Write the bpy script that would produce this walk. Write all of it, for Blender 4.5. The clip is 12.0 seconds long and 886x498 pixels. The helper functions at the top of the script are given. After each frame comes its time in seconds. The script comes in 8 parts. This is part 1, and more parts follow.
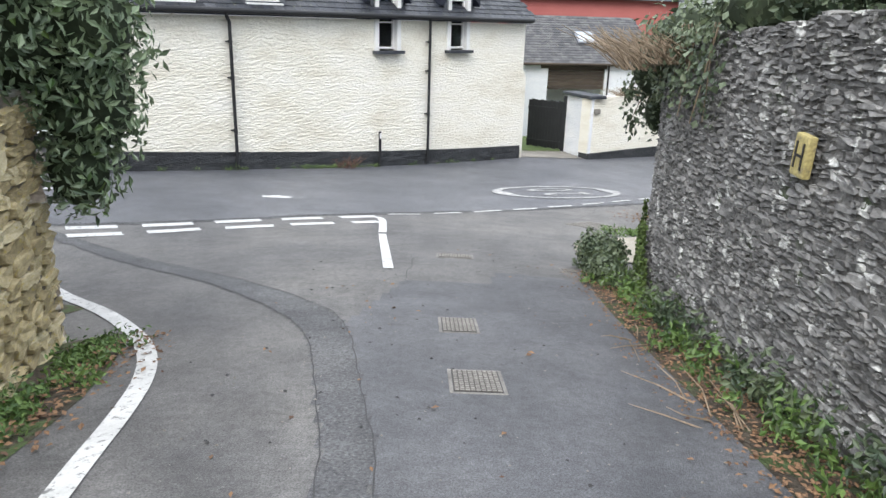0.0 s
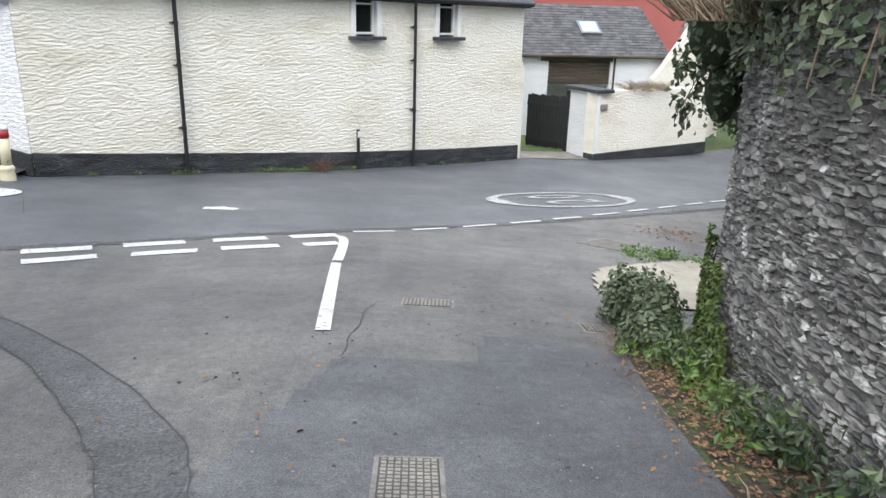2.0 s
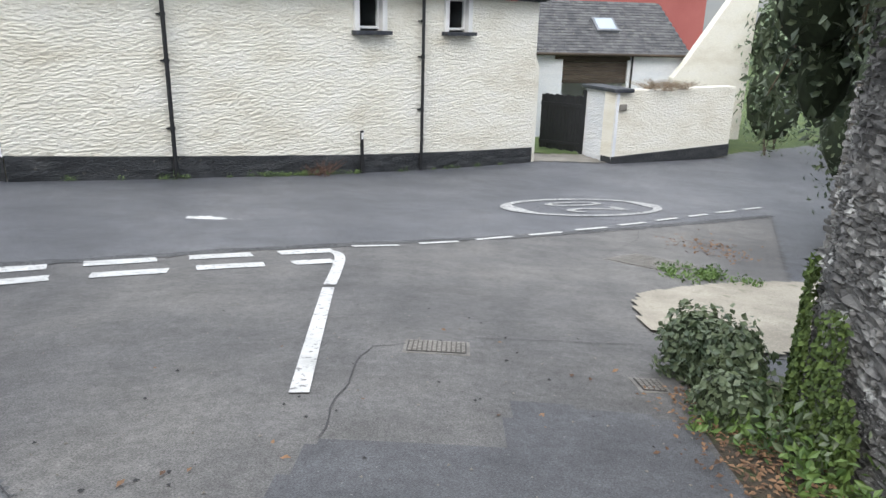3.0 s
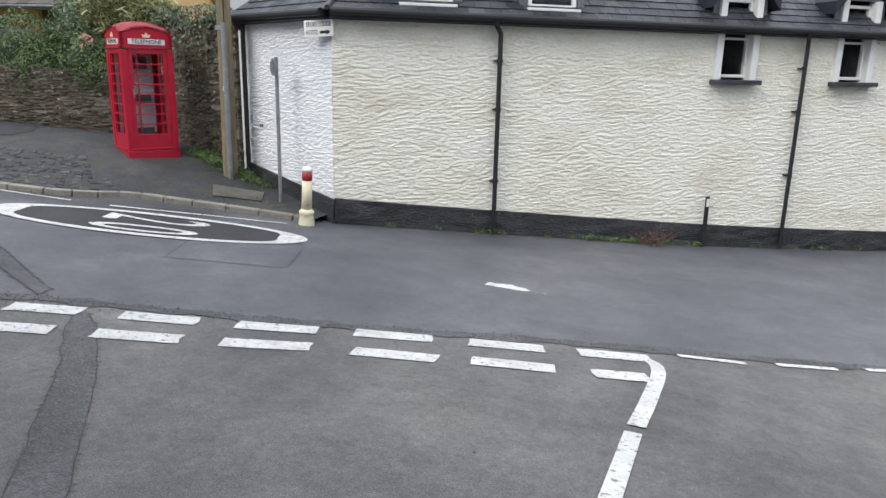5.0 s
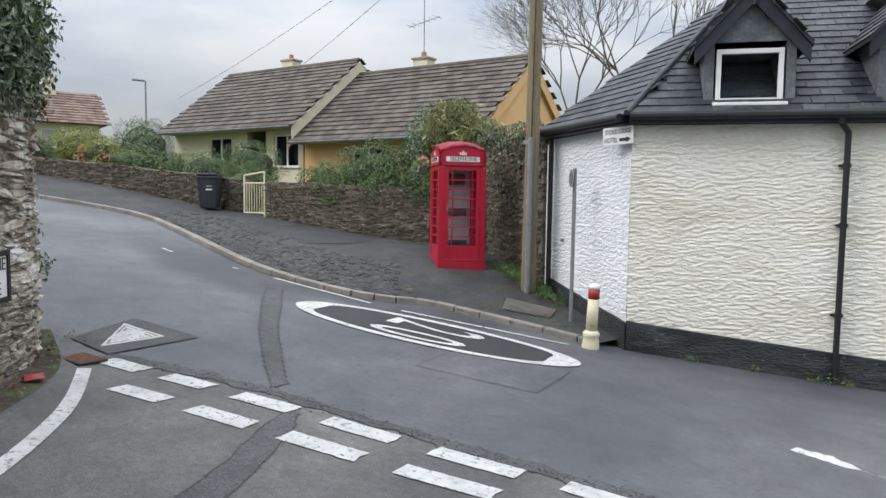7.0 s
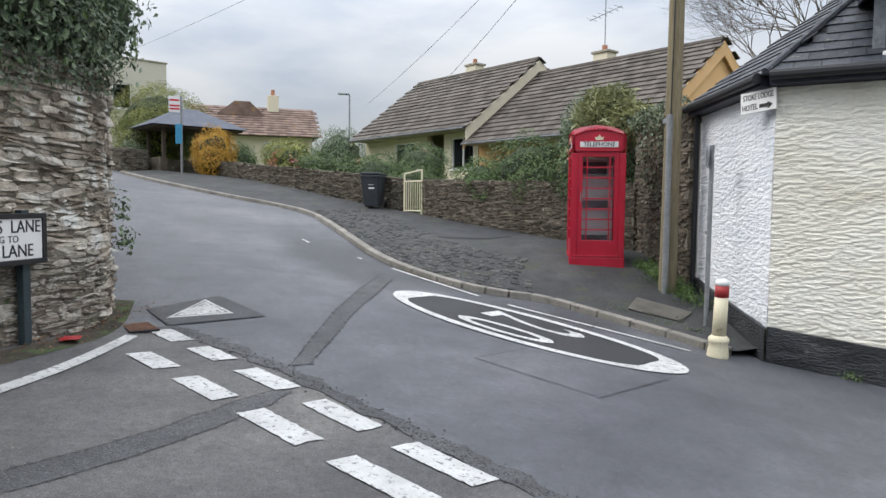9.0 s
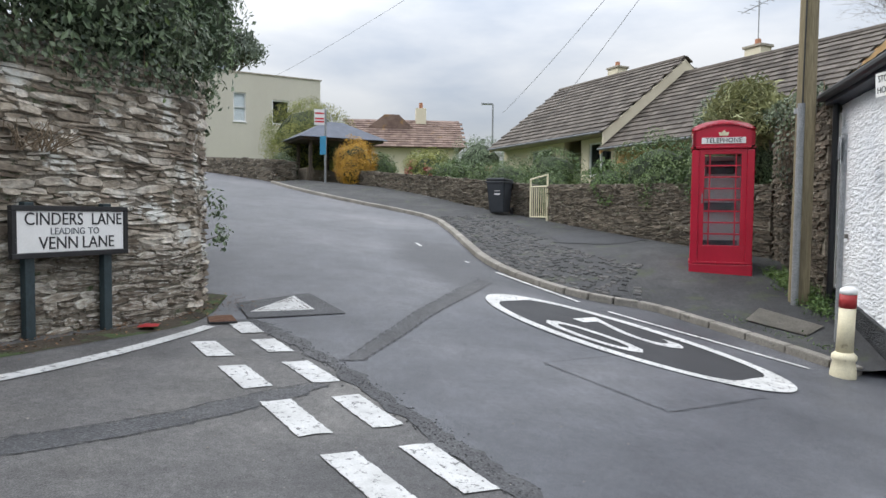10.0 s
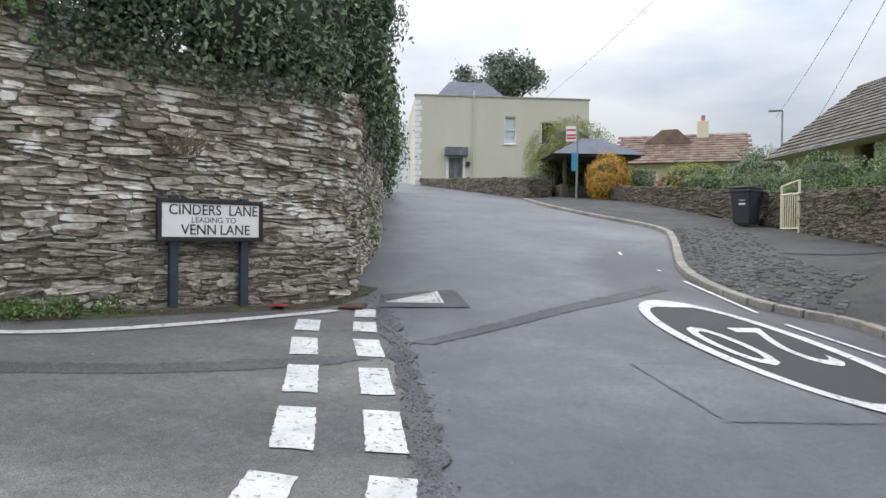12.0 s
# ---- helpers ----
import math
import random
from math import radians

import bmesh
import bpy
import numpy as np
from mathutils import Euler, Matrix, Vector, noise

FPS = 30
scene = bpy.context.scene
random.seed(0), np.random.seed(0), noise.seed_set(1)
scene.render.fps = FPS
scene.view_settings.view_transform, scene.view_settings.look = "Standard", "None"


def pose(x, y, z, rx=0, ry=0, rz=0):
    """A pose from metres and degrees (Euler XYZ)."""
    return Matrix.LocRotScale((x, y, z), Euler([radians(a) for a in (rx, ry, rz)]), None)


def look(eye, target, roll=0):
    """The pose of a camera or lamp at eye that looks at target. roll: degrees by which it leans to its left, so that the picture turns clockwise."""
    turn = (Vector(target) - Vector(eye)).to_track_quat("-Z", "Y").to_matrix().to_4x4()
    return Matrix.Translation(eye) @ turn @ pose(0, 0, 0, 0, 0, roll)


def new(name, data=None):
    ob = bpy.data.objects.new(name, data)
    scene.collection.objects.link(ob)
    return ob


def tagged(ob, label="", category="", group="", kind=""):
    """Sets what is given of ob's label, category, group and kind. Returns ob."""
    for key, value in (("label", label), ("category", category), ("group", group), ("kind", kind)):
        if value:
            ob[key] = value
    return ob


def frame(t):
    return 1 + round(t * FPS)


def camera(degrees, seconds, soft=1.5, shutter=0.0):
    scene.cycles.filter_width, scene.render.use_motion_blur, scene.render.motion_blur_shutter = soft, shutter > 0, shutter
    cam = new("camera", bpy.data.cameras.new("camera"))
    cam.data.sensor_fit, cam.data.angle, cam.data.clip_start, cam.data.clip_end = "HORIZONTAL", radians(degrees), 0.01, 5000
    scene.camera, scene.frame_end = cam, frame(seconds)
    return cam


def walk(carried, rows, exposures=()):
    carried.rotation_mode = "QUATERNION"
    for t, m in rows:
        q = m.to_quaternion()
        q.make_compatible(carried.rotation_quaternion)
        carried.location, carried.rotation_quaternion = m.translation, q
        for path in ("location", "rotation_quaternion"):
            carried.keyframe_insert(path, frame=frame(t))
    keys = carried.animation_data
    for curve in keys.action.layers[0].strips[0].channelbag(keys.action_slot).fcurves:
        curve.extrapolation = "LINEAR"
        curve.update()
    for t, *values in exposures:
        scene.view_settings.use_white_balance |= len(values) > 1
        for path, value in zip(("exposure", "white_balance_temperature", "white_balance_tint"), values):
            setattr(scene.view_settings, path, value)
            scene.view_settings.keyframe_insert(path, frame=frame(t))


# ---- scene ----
cam = camera(64.3, 12.0)
METRES, EYE = 12.8, 1.55
ROWS = [
    (0.0, 0.0, 0.0, 0.0, 0.5, -17.89, -1.54),
    (0.5, 0.0062, 0.0534, -0.0091, 0.36, -17.89, -1.51),
    (1.0, 0.0132, 0.1051, -0.0192, 0.32, -17.88, -1.45),
    (1.5, 0.0172, 0.1546, -0.0265, 0.29, -17.88, -1.44),
    (2.0, 0.0198, 0.2062, -0.0347, 0.29, -17.88, -1.45),
    (2.5, 0.0195, 0.2571, -0.0431, 0.3, -17.87, -1.43),
    (4.5, -0.0034, 0.4247, -0.0619, 16.75, -16.08, -1.27),
    (5.0, -0.0077, 0.4598, -0.0641, 28.08, -14.06, -1.17),
    (5.5, -0.0057, 0.4903, -0.0683, 38.17, -10.35, -0.94),
    (6.0, -0.0042, 0.5202, -0.0719, 47.38, -7.15, -0.9),
    (6.5, -0.0015, 0.5516, -0.0769, 52.52, -5.38, -0.85),
    (8.5, -0.0029, 0.6991, -0.1123, 70.06, -3.63, -0.59),
    (9.0, -0.0047, 0.7382, -0.1174, 74.44, -3.58, -0.6),
    (9.5, -0.0095, 0.775, -0.1235, 80.14, -3.05, -0.61),
    (10.0, -0.0162, 0.8139, -0.13, 87.15, -2.74, -0.58),
    (10.5, -0.017, 0.8573, -0.1376, 94.85, -2.52, -0.54),
    (11.0, -0.024, 0.8986, -0.1447, 101.17, -2.42, -0.53),
    (11.5, -0.0283, 0.9407, -0.1491, 106.07, -2.02, -0.56),
    (12.0, -0.0402, 0.9797, -0.1551, 111.51, -1.01, -0.63),
]
walk(cam, [(t, pose(0, 0, EYE) @ pose(METRES * x, METRES * y, METRES * z, 90 + pitch, roll, yaw)) for t, x, y, z, yaw, pitch, roll in ROWS],
     exposures=[(0.0, 0.78), (2.5, 0.60), (4.4, 0.36), (5.0, 0.36), (8.5, 0.37), (12.0, 0.46)])

# ---- world: an overcast November sky, brighter overhead than at the horizon ----
SUN_EL, SUN_AZ = radians(38), radians(200)
world = bpy.data.worlds.new("overcast")
scene.world = world
world.use_nodes = True
wn, wl = world.node_tree.nodes, world.node_tree.links
wn.clear()
w_out = wn.new("ShaderNodeOutputWorld")
w_bg = wn.new("ShaderNodeBackground")
w_sky = wn.new("ShaderNodeTexSky")
w_sky.sky_type, w_sky.sun_disc = "NISHITA", False
w_sky.sun_elevation, w_sky.sun_rotation = SUN_EL, SUN_AZ
w_tc = wn.new("ShaderNodeTexCoord")
w_map = wn.new("ShaderNodeMapping")
w_map.inputs["Scale"].default_value = (1.0, 1.0, 3.2)
w_no = wn.new("ShaderNodeTexNoise")
w_no.inputs["Scale"].default_value, w_no.inputs["Detail"].default_value, w_no.inputs["Roughness"].default_value = 2.1, 7, 0.52
w_ramp = wn.new("ShaderNodeValToRGB")
w_ramp.color_ramp.elements[0].position, w_ramp.color_ramp.elements[0].color = 0.36, (0.50, 0.56, 0.66, 1)
w_ramp.color_ramp.elements[1].position, w_ramp.color_ramp.elements[1].color = 0.58, (0.83, 0.845, 0.87, 1)
w_sep = wn.new("ShaderNodeSeparateXYZ")
w_el = wn.new("ShaderNodeMapRange")
w_el.inputs["From Min"].default_value, w_el.inputs["From Max"].default_value = 0.05, 1.0
w_el.inputs["To Min"].default_value, w_el.inputs["To Max"].default_value = 0.41, 3.1
w_cl = wn.new("ShaderNodeVectorMath")
w_cl.operation = "SCALE"
w_sc = wn.new("ShaderNodeVectorMath")
w_sc.operation = "SCALE"
w_sc.inputs["Scale"].default_value = 0.10
w_mix = wn.new("ShaderNodeMix")
w_mix.data_type = "RGBA"
w_mix.inputs[0].default_value = 0.88
wl.new(w_tc.outputs["Generated"], w_map.inputs["Vector"])
wl.new(w_map.outputs["Vector"], w_no.inputs["Vector"])
wl.new(w_no.outputs["Fac"], w_ramp.inputs["Fac"])
wl.new(w_tc.outputs["Generated"], w_sep.inputs[0])
wl.new(w_sep.outputs["Z"], w_el.inputs["Value"])
wl.new(w_ramp.outputs["Color"], w_cl.inputs[0])
wl.new(w_el.outputs["Result"], w_cl.inputs["Scale"])
wl.new(w_sky.outputs["Color"], w_sc.inputs[0])
wl.new(w_sc.outputs["Vector"], w_mix.inputs[6])
wl.new(w_cl.outputs["Vector"], w_mix.inputs[7])
wl.new(w_mix.outputs[2], w_bg.inputs["Color"])
w_bg.inputs["Strength"].default_value = 1.0
wl.new(w_bg.outputs[0], w_out.inputs[0])
sun = new("sun", bpy.data.lights.new("sun", "SUN"))
sun.data.energy, sun.data.angle, sun.data.color = 1.2, radians(25), (1.0, 0.96, 0.9)
sun_dir = Vector((math.sin(SUN_AZ) * math.cos(SUN_EL), math.cos(SUN_AZ) * math.cos(SUN_EL), math.sin(SUN_EL)))
sun.matrix_world = look(sun_dir * 60, (0, 0, 0))

# ---- helpers of this scene ----


def gz(x, y):
    """Height of the road surface: the lane falls to the junction, the main road climbs to the west."""
    s = 2 * math.log1p(math.exp(min(60.0, (-x - 9) / 2)))
    s = min(s, 36.0)
    ye = y if y < 20 else 20 + 5.5 * (1 - math.exp(-(y - 20) / 5.5))
    ye = max(ye, -14.0)
    xe = x if x < 10 else 10 + 6 * (1 - math.exp(-(x - 10) / 6))
    xe = max(xe, -60.0)
    n = 1.5 * math.log1p(math.exp((13 - ye) / 1.5))
    w = 1 / (1 + math.exp(-max(-50.0, min(50.0, (x + 3) / 0.9))))
    dip = 0.035 * math.exp(-((x + 4.0) ** 2 + (y - 10.4) ** 2) / 8.0) - 0.05 * math.exp(-((x - 0.5) ** 2 + (y - 8.5) ** 2) / 5.0) + 0.125 * math.exp(-((x + 8.3) ** 2 + (y - 8.2) ** 2) / 2.15)
    return -dip - 0.8858 - 0.0423 * xe - 0.0883 * ye + 0.0766 * s + 0.0747 * n * w - 0.00087 * s * s


def finish(name, me, material, parent=None, label="", smooth=False):
    ob = new(name, me)
    if material is not None:
        me.materials.append(material)
    if smooth:
        for p in me.polygons:
            p.use_smooth = True
    if parent is not None:
        ob.parent = parent
        ob.matrix_parent_inverse = parent.matrix_basis.inverted()
    if label:
        ob["label"] = label
    return ob


def part(name, bm, material, parent=None, label="", smooth=False):
    me = bpy.data.meshes.new(name)
    bm.normal_update()
    bm.to_mesh(me)
    bm.free()
    return finish(name, me, material, parent, label, smooth)


def raw(name, verts, faces, material, parent=None, label="", smooth=False):
    me = bpy.data.meshes.new(name)
    me.from_pydata([tuple(v) for v in verts], [], faces)
    me.update()
    return finish(name, me, material, parent, label, smooth)


def thing(name, x, y, z, turn=0.0, label="", category="", group="", kind=""):
    ob = new(name)
    ob.matrix_basis = pose(x, y, z, 0, 0, turn)
    ob.empty_display_size = 0.2
    return tagged(ob, label, category, group, kind)


def box(bm, c, s, m=None, bevel=0.0):
    """A box centred at c with sizes s, then moved by m."""
    mm = Matrix.Translation(c) @ Matrix.Diagonal((s[0], s[1], s[2], 1))
    if m is not None:
        mm = m @ mm
    r = bmesh.ops.create_cube(bm, size=1.0, matrix=mm)
    if bevel:
        es = list({e for v in r["verts"] for e in v.link_edges})
        bmesh.ops.bevel(bm, geom=es, offset=bevel, segments=2, affect="EDGES", profile=0.6)
    return bm


def rod(bm, p, q, r0, r1=None, n=10):
    p, q = Vector(p), Vector(q)
    r1 = r0 if r1 is None else r1
    d = q - p
    rot = d.to_track_quat("Z", "Y").to_matrix().to_4x4()
    m = Matrix.Translation((p + q) / 2) @ rot
    bmesh.ops.create_cone(bm, cap_ends=True, segments=n, radius1=r0, radius2=r1, depth=d.length, matrix=m)
    return bm


def lathe(bm, prof, n=20, m=None):
    """A turned shape from (radius, height) pairs."""
    rings = []
    for r, z in prof:
        rings.append([bm.verts.new((r * math.cos(2 * math.pi * i / n), r * math.sin(2 * math.pi * i / n), z)) for i in range(n)])
    for a, b in zip(rings, rings[1:]):
        for i in range(n):
            bm.faces.new((a[i], a[(i + 1) % n], b[(i + 1) % n], b[i]))
    bm.faces.new(list(reversed(rings[0])))
    bm.faces.new(rings[-1])
    if m is not None:
        bmesh.ops.transform(bm, matrix=m, verts=[v for r in rings for v in r])
    return bm


def prism(bm, pts, d, m=None):
    """The polygon pts (x, z), given thickness d along y, moved by m."""
    a = [bm.verts.new((x, 0, z)) for x, z in pts]
    b = [bm.verts.new((x, d, z)) for x, z in pts]
    bm.faces.new(a)
    bm.faces.new(list(reversed(b)))
    k = len(pts)
    for i in range(k):
        bm.faces.new((a[(i + 1) % k], a[i], b[i], b[(i + 1) % k]))
    if m is not None:
        bmesh.ops.transform(bm, matrix=m, verts=a + b)
    bmesh.ops.recalc_face_normals(bm, faces=bm.faces[:])
    return bm


def inside(x, y, poly):
    c = False
    for (x0, y0), (x1, y1) in zip(poly, poly[1:] + poly[:1]):
        if (y0 > y) != (y1 > y) and x < (x1 - x0) * (y - y0) / (y1 - y0) + x0:
            c = not c
    return c


def along(path, step):
    """Points at even steps along a polyline, with the direction there."""
    out = []
    for (x0, y0), (x1, y1) in zip(path, path[1:]):
        L = math.hypot(x1 - x0, y1 - y0)
        k = max(1, round(L / step))
        for i in range(k):
            f = i / k
            out.append((x0 + f * (x1 - x0), y0 + f * (y1 - y0), (x1 - x0) / L, (y1 - y0) / L))
    out.append((path[-1][0], path[-1][1], out[-1][2], out[-1][3]))
    return out


def smoothed(path, times=2):
    for _ in range(times):
        q = [path[0]]
        for a, b in zip(path, path[1:]):
            q.append((0.75 * a[0] + 0.25 * b[0], 0.75 * a[1] + 0.25 * b[1]))
            q.append((0.25 * a[0] + 0.75 * b[0], 0.25 * a[1] + 0.75 * b[1]))
        q.append(path[-1])
        path = q
    return path


def near_path(x, y, path):
    best = 1e9
    for (x0, y0), (x1, y1) in zip(path, path[1:]):
        dx, dy = x1 - x0, y1 - y0
        f = max(0.0, min(1.0, ((x - x0) * dx + (y - y0) * dy) / (dx * dx + dy * dy)))
        best = min(best, math.hypot(x - x0 - f * dx, y - y0 - f * dy))
    return best


def text_mesh(body, size, extrude=0.0):
    cu = bpy.data.curves.new("lettering", "FONT")
    cu.body, cu.size, cu.extrude = body, size, extrude
    cu.align_x, cu.align_y = "CENTER", "CENTER"
    cu.resolution_u = 3
    ob = bpy.data.objects.new("lettering", cu)
    scene.collection.objects.link(ob)
    dg = bpy.context.evaluated_depsgraph_get()
    me = bpy.data.meshes.new_from_object(ob.evaluated_get(dg))
    bpy.data.objects.remove(ob)
    return me


# ---- materials ----


def surface(name, cols, scale=3.0, rough=0.8, bump=0.3, bump_scale=40.0, spots=None, metal=0.0, stretch=(1, 1, 1), per="", spec=0.5, coords="Object", dist=0.01, detail=6.0, fine=0.25, mid=0.0):
    """A worn surface: a colour ramp over large noise, finer grain over it, spots of another colour, and relief."""
    m = bpy.data.materials.new(name)
    m.use_nodes = True
    n, l = m.node_tree.nodes, m.node_tree.links
    bsdf = n["Principled BSDF"]
    tc = n.new("ShaderNodeTexCoord")
    mp = n.new("ShaderNodeMapping")
    mp.inputs["Scale"].default_value = stretch
    l.new(tc.outputs[coords], mp.inputs["Vector"])
    big = n.new("ShaderNodeTexNoise")
    big.inputs["Scale"].default_value, big.inputs["Detail"].default_value = scale, detail
    big.inputs["Roughness"].default_value = 0.6
    l.new(mp.outputs[0], big.inputs["Vector"])
    ramp = n.new("ShaderNodeValToRGB")
    els = ramp.color_ramp.elements
    k = len(cols)
    while len(els) < k:
        els.new(0.5)
    for i, c in enumerate(cols):
        els[i].position = 0.3 + 0.4 * i / max(1, k - 1)
        els[i].color = (*c, 1)
    fac = big.outputs["Fac"]
    if per:
        src = n.new("ShaderNodeObjectInfo" if per == "object" else "ShaderNodeNewGeometry").outputs["Random" if per == "object" else "Random Per Island"]
        mr = n.new("ShaderNodeMath")
        mr.operation = "MULTIPLY_ADD"
        mr.inputs[1].default_value, mr.inputs[2].default_value = 0.46, -0.23
        l.new(src, mr.inputs[0])
        ad = n.new("ShaderNodeMath")
        ad.operation = "ADD"
        l.new(fac, ad.inputs[0])
        l.new(mr.outputs[0], ad.inputs[1])
        fac = ad.outputs[0]
    l.new(fac, ramp.inputs["Fac"])
    col = ramp.outputs["Color"]
    gr = n.new("ShaderNodeTexNoise")
    gr.inputs["Scale"].default_value, gr.inputs["Detail"].default_value = bump_scale, 4.0
    l.new(mp.outputs[0], gr.inputs["Vector"])
    if fine:
        mrg = n.new("ShaderNodeMapRange")
        mrg.inputs["From Min"].default_value, mrg.inputs["From Max"].default_value = 0.3, 0.7
        mrg.inputs["To Min"].default_value, mrg.inputs["To Max"].default_value = 1 - fine, 1 + fine
        l.new(gr.outputs["Fac"], mrg.inputs["Value"])
        sc = n.new("ShaderNodeVectorMath")
        sc.operation = "SCALE"
        l.new(col, sc.inputs[0])
        l.new(mrg.outputs[0], sc.inputs["Scale"])
        col = sc.outputs[0]
    if mid:
        for msc in (2.3, 17.0):
            mn = n.new("ShaderNodeTexNoise")
            mn.inputs["Scale"].default_value, mn.inputs["Detail"].default_value, mn.inputs["Roughness"].default_value = msc, 8.0, 0.65
            l.new(tc.outputs[coords], mn.inputs["Vector"])
            mm = n.new("ShaderNodeMapRange")
            mm.inputs["From Min"].default_value, mm.inputs["From Max"].default_value = 0.32, 0.68
            mm.inputs["To Min"].default_value, mm.inputs["To Max"].default_value = 1 - mid, 1 + mid
            l.new(mn.outputs["Fac"], mm.inputs["Value"])
            ms = n.new("ShaderNodeVectorMath")
            ms.operation = "SCALE"
            l.new(col, ms.inputs[0])
            l.new(mm.outputs[0], ms.inputs["Scale"])
            col = ms.outputs[0]
    if spots:
        c, sscale, lo, hi = spots
        sn = n.new("ShaderNodeTexNoise")
        sn.inputs["Scale"].default_value, sn.inputs["Detail"].default_value, sn.inputs["Roughness"].default_value = sscale, 5.0, 0.65
        l.new(tc.outputs[coords], sn.inputs["Vector"])
        sm = n.new("ShaderNodeMapRange")
        sm.inputs["From Min"].default_value, sm.inputs["From Max"].default_value = lo, hi
        l.new(sn.outputs["Fac"], sm.inputs["Value"])
        mx = n.new("ShaderNodeMix")
        mx.data_type = "RGBA"
        l.new(sm.outputs[0], mx.inputs[0])
        l.new(col, mx.inputs[6])
        mx.inputs[7].default_value = (*c, 1)
        col = mx.outputs[2]
    l.new(col, bsdf.inputs["Base Color"])
    bsdf.inputs["Roughness"].default_value = rough
    bsdf.inputs["Metallic"].default_value = metal
    bsdf.inputs["Specular IOR Level"].default_value = spec
    if bump:
        bp = n.new("ShaderNodeBump")
        bp.inputs["Strength"].default_value, bp.inputs["Distance"].default_value = bump, dist
        l.new(gr.outputs["Fac"], bp.inputs["Height"])
        l.new(bp.outputs[0], bsdf.inputs["Normal"])
    return m


def leafy(name, dark, light, rough=0.45, trans=0.15):
    m = surface(name, [dark, light], 1.4, rough, 0.0, 30, per="island", fine=0.15)
    b = m.node_tree.nodes["Principled BSDF"]
    b.inputs["Transmission Weight"].default_value = 0.0
    b.inputs["Subsurface Weight"].default_value = 0.0
    return m


def clear_glass(name, tint=(0.9, 0.95, 0.95), rough=0.02):
    m = bpy.data.materials.new(name)
    m.use_nodes = True
    b = m.node_tree.nodes["Principled BSDF"]
    b.inputs["Base Color"].default_value = (*tint, 1)
    b.inputs["Roughness"].default_value = rough
    b.inputs["Transmission Weight"].default_value = 1.0
    b.inputs["IOR"].default_value = 1.1
    return m


ASPHALT = surface("asphalt_main", [(0.064, 0.068, 0.079), (0.092, 0.096, 0.108), (0.125, 0.127, 0.138)], 0.45, 0.52, 0.7, 130, ((0.22, 0.22, 0.22), 60, 0.655, 0.73), dist=0.008, fine=0.45, detail=9.0, mid=0.2)


def damp(mat_, cx, cy, turn, rx, ry, dark):
    """A soft-edged damp stain of its own shape, lying on a surface about a spot of the plan."""
    n, l = mat_.node_tree.nodes, mat_.node_tree.links
    b = n["Principled BSDF"]
    src = b.inputs["Base Color"].links[0].from_socket
    tc = n.new("ShaderNodeTexCoord")
    mp = n.new("ShaderNodeMapping")
    mp.vector_type = "TEXTURE"
    mp.inputs["Location"].default_value = (cx, cy, 0)
    mp.inputs["Rotation"].default_value = (0, 0, radians(turn))
    mp.inputs["Scale"].default_value = (rx, ry, 1000)
    l.new(tc.outputs["Object"], mp.inputs["Vector"])
    ln = n.new("ShaderNodeVectorMath")
    ln.operation = "LENGTH"
    l.new(mp.outputs[0], ln.inputs[0])
    no = n.new("ShaderNodeTexNoise")
    no.inputs["Scale"].default_value, no.inputs["Detail"].default_value = 0.9, 6.0
    l.new(tc.outputs["Object"], no.inputs["Vector"])
    ad = n.new("ShaderNodeMath")
    ad.operation = "ADD"
    l.new(ln.outputs["Value"], ad.inputs[0])
    l.new(no.outputs["Fac"], ad.inputs[1])
    mr = n.new("ShaderNodeMapRange")
    mr.interpolation_type = "SMOOTHSTEP"
    mr.inputs["From Min"].default_value, mr.inputs["From Max"].default_value = 0.8, 1.5
    mr.inputs["To Min"].default_value, mr.inputs["To Max"].default_value = dark, 1.0
    l.new(ad.outputs[0], mr.inputs["Value"])
    sc = n.new("ShaderNodeVectorMath")
    sc.operation = "SCALE"
    l.new(src, sc.inputs[0])
    l.new(mr.outputs[0], sc.inputs["Scale"])
    l.new(sc.outputs[0], b.inputs["Base Color"])


damp(ASPHALT, -13.6, 11.2, 8, 4.6, 1.25, 0.5)
damp(ASPHALT, -10.6, 13.2, 36, 3.4, 0.9, 0.6)
ASPHALT_OLD = surface("asphalt_lane", [(0.078, 0.077, 0.079), (0.113, 0.11, 0.108), (0.158, 0.152, 0.143)], 0.55, 0.72, 0.8, 110, ((0.28, 0.27, 0.25), 45, 0.66, 0.73), dist=0.008, fine=0.5, detail=9.0, mid=0.22)
ASPHALT_DARK = surface("asphalt_patch", [(0.056, 0.057, 0.061), (0.08, 0.081, 0.085), (0.11, 0.11, 0.113)], 0.9, 0.78, 1.0, 60, ((0.2, 0.2, 0.2), 50, 0.60, 0.70), dist=0.012, fine=0.5, mid=0.2)
TARMAC_NEW = surface("fresh_tarmac", [(0.019, 0.02, 0.023), (0.033, 0.034, 0.038)], 1.0, 0.7, 0.6, 90, fine=0.35, mid=0.15)
PAVING = surface("pavement_tarmac", [(0.026, 0.027, 0.029), (0.04, 0.041, 0.043), (0.06, 0.06, 0.06)], 0.7, 0.85, 0.7, 60, ((0.05, 0.06, 0.035), 2.2, 0.56, 0.68), dist=0.012, fine=0.45, mid=0.28)
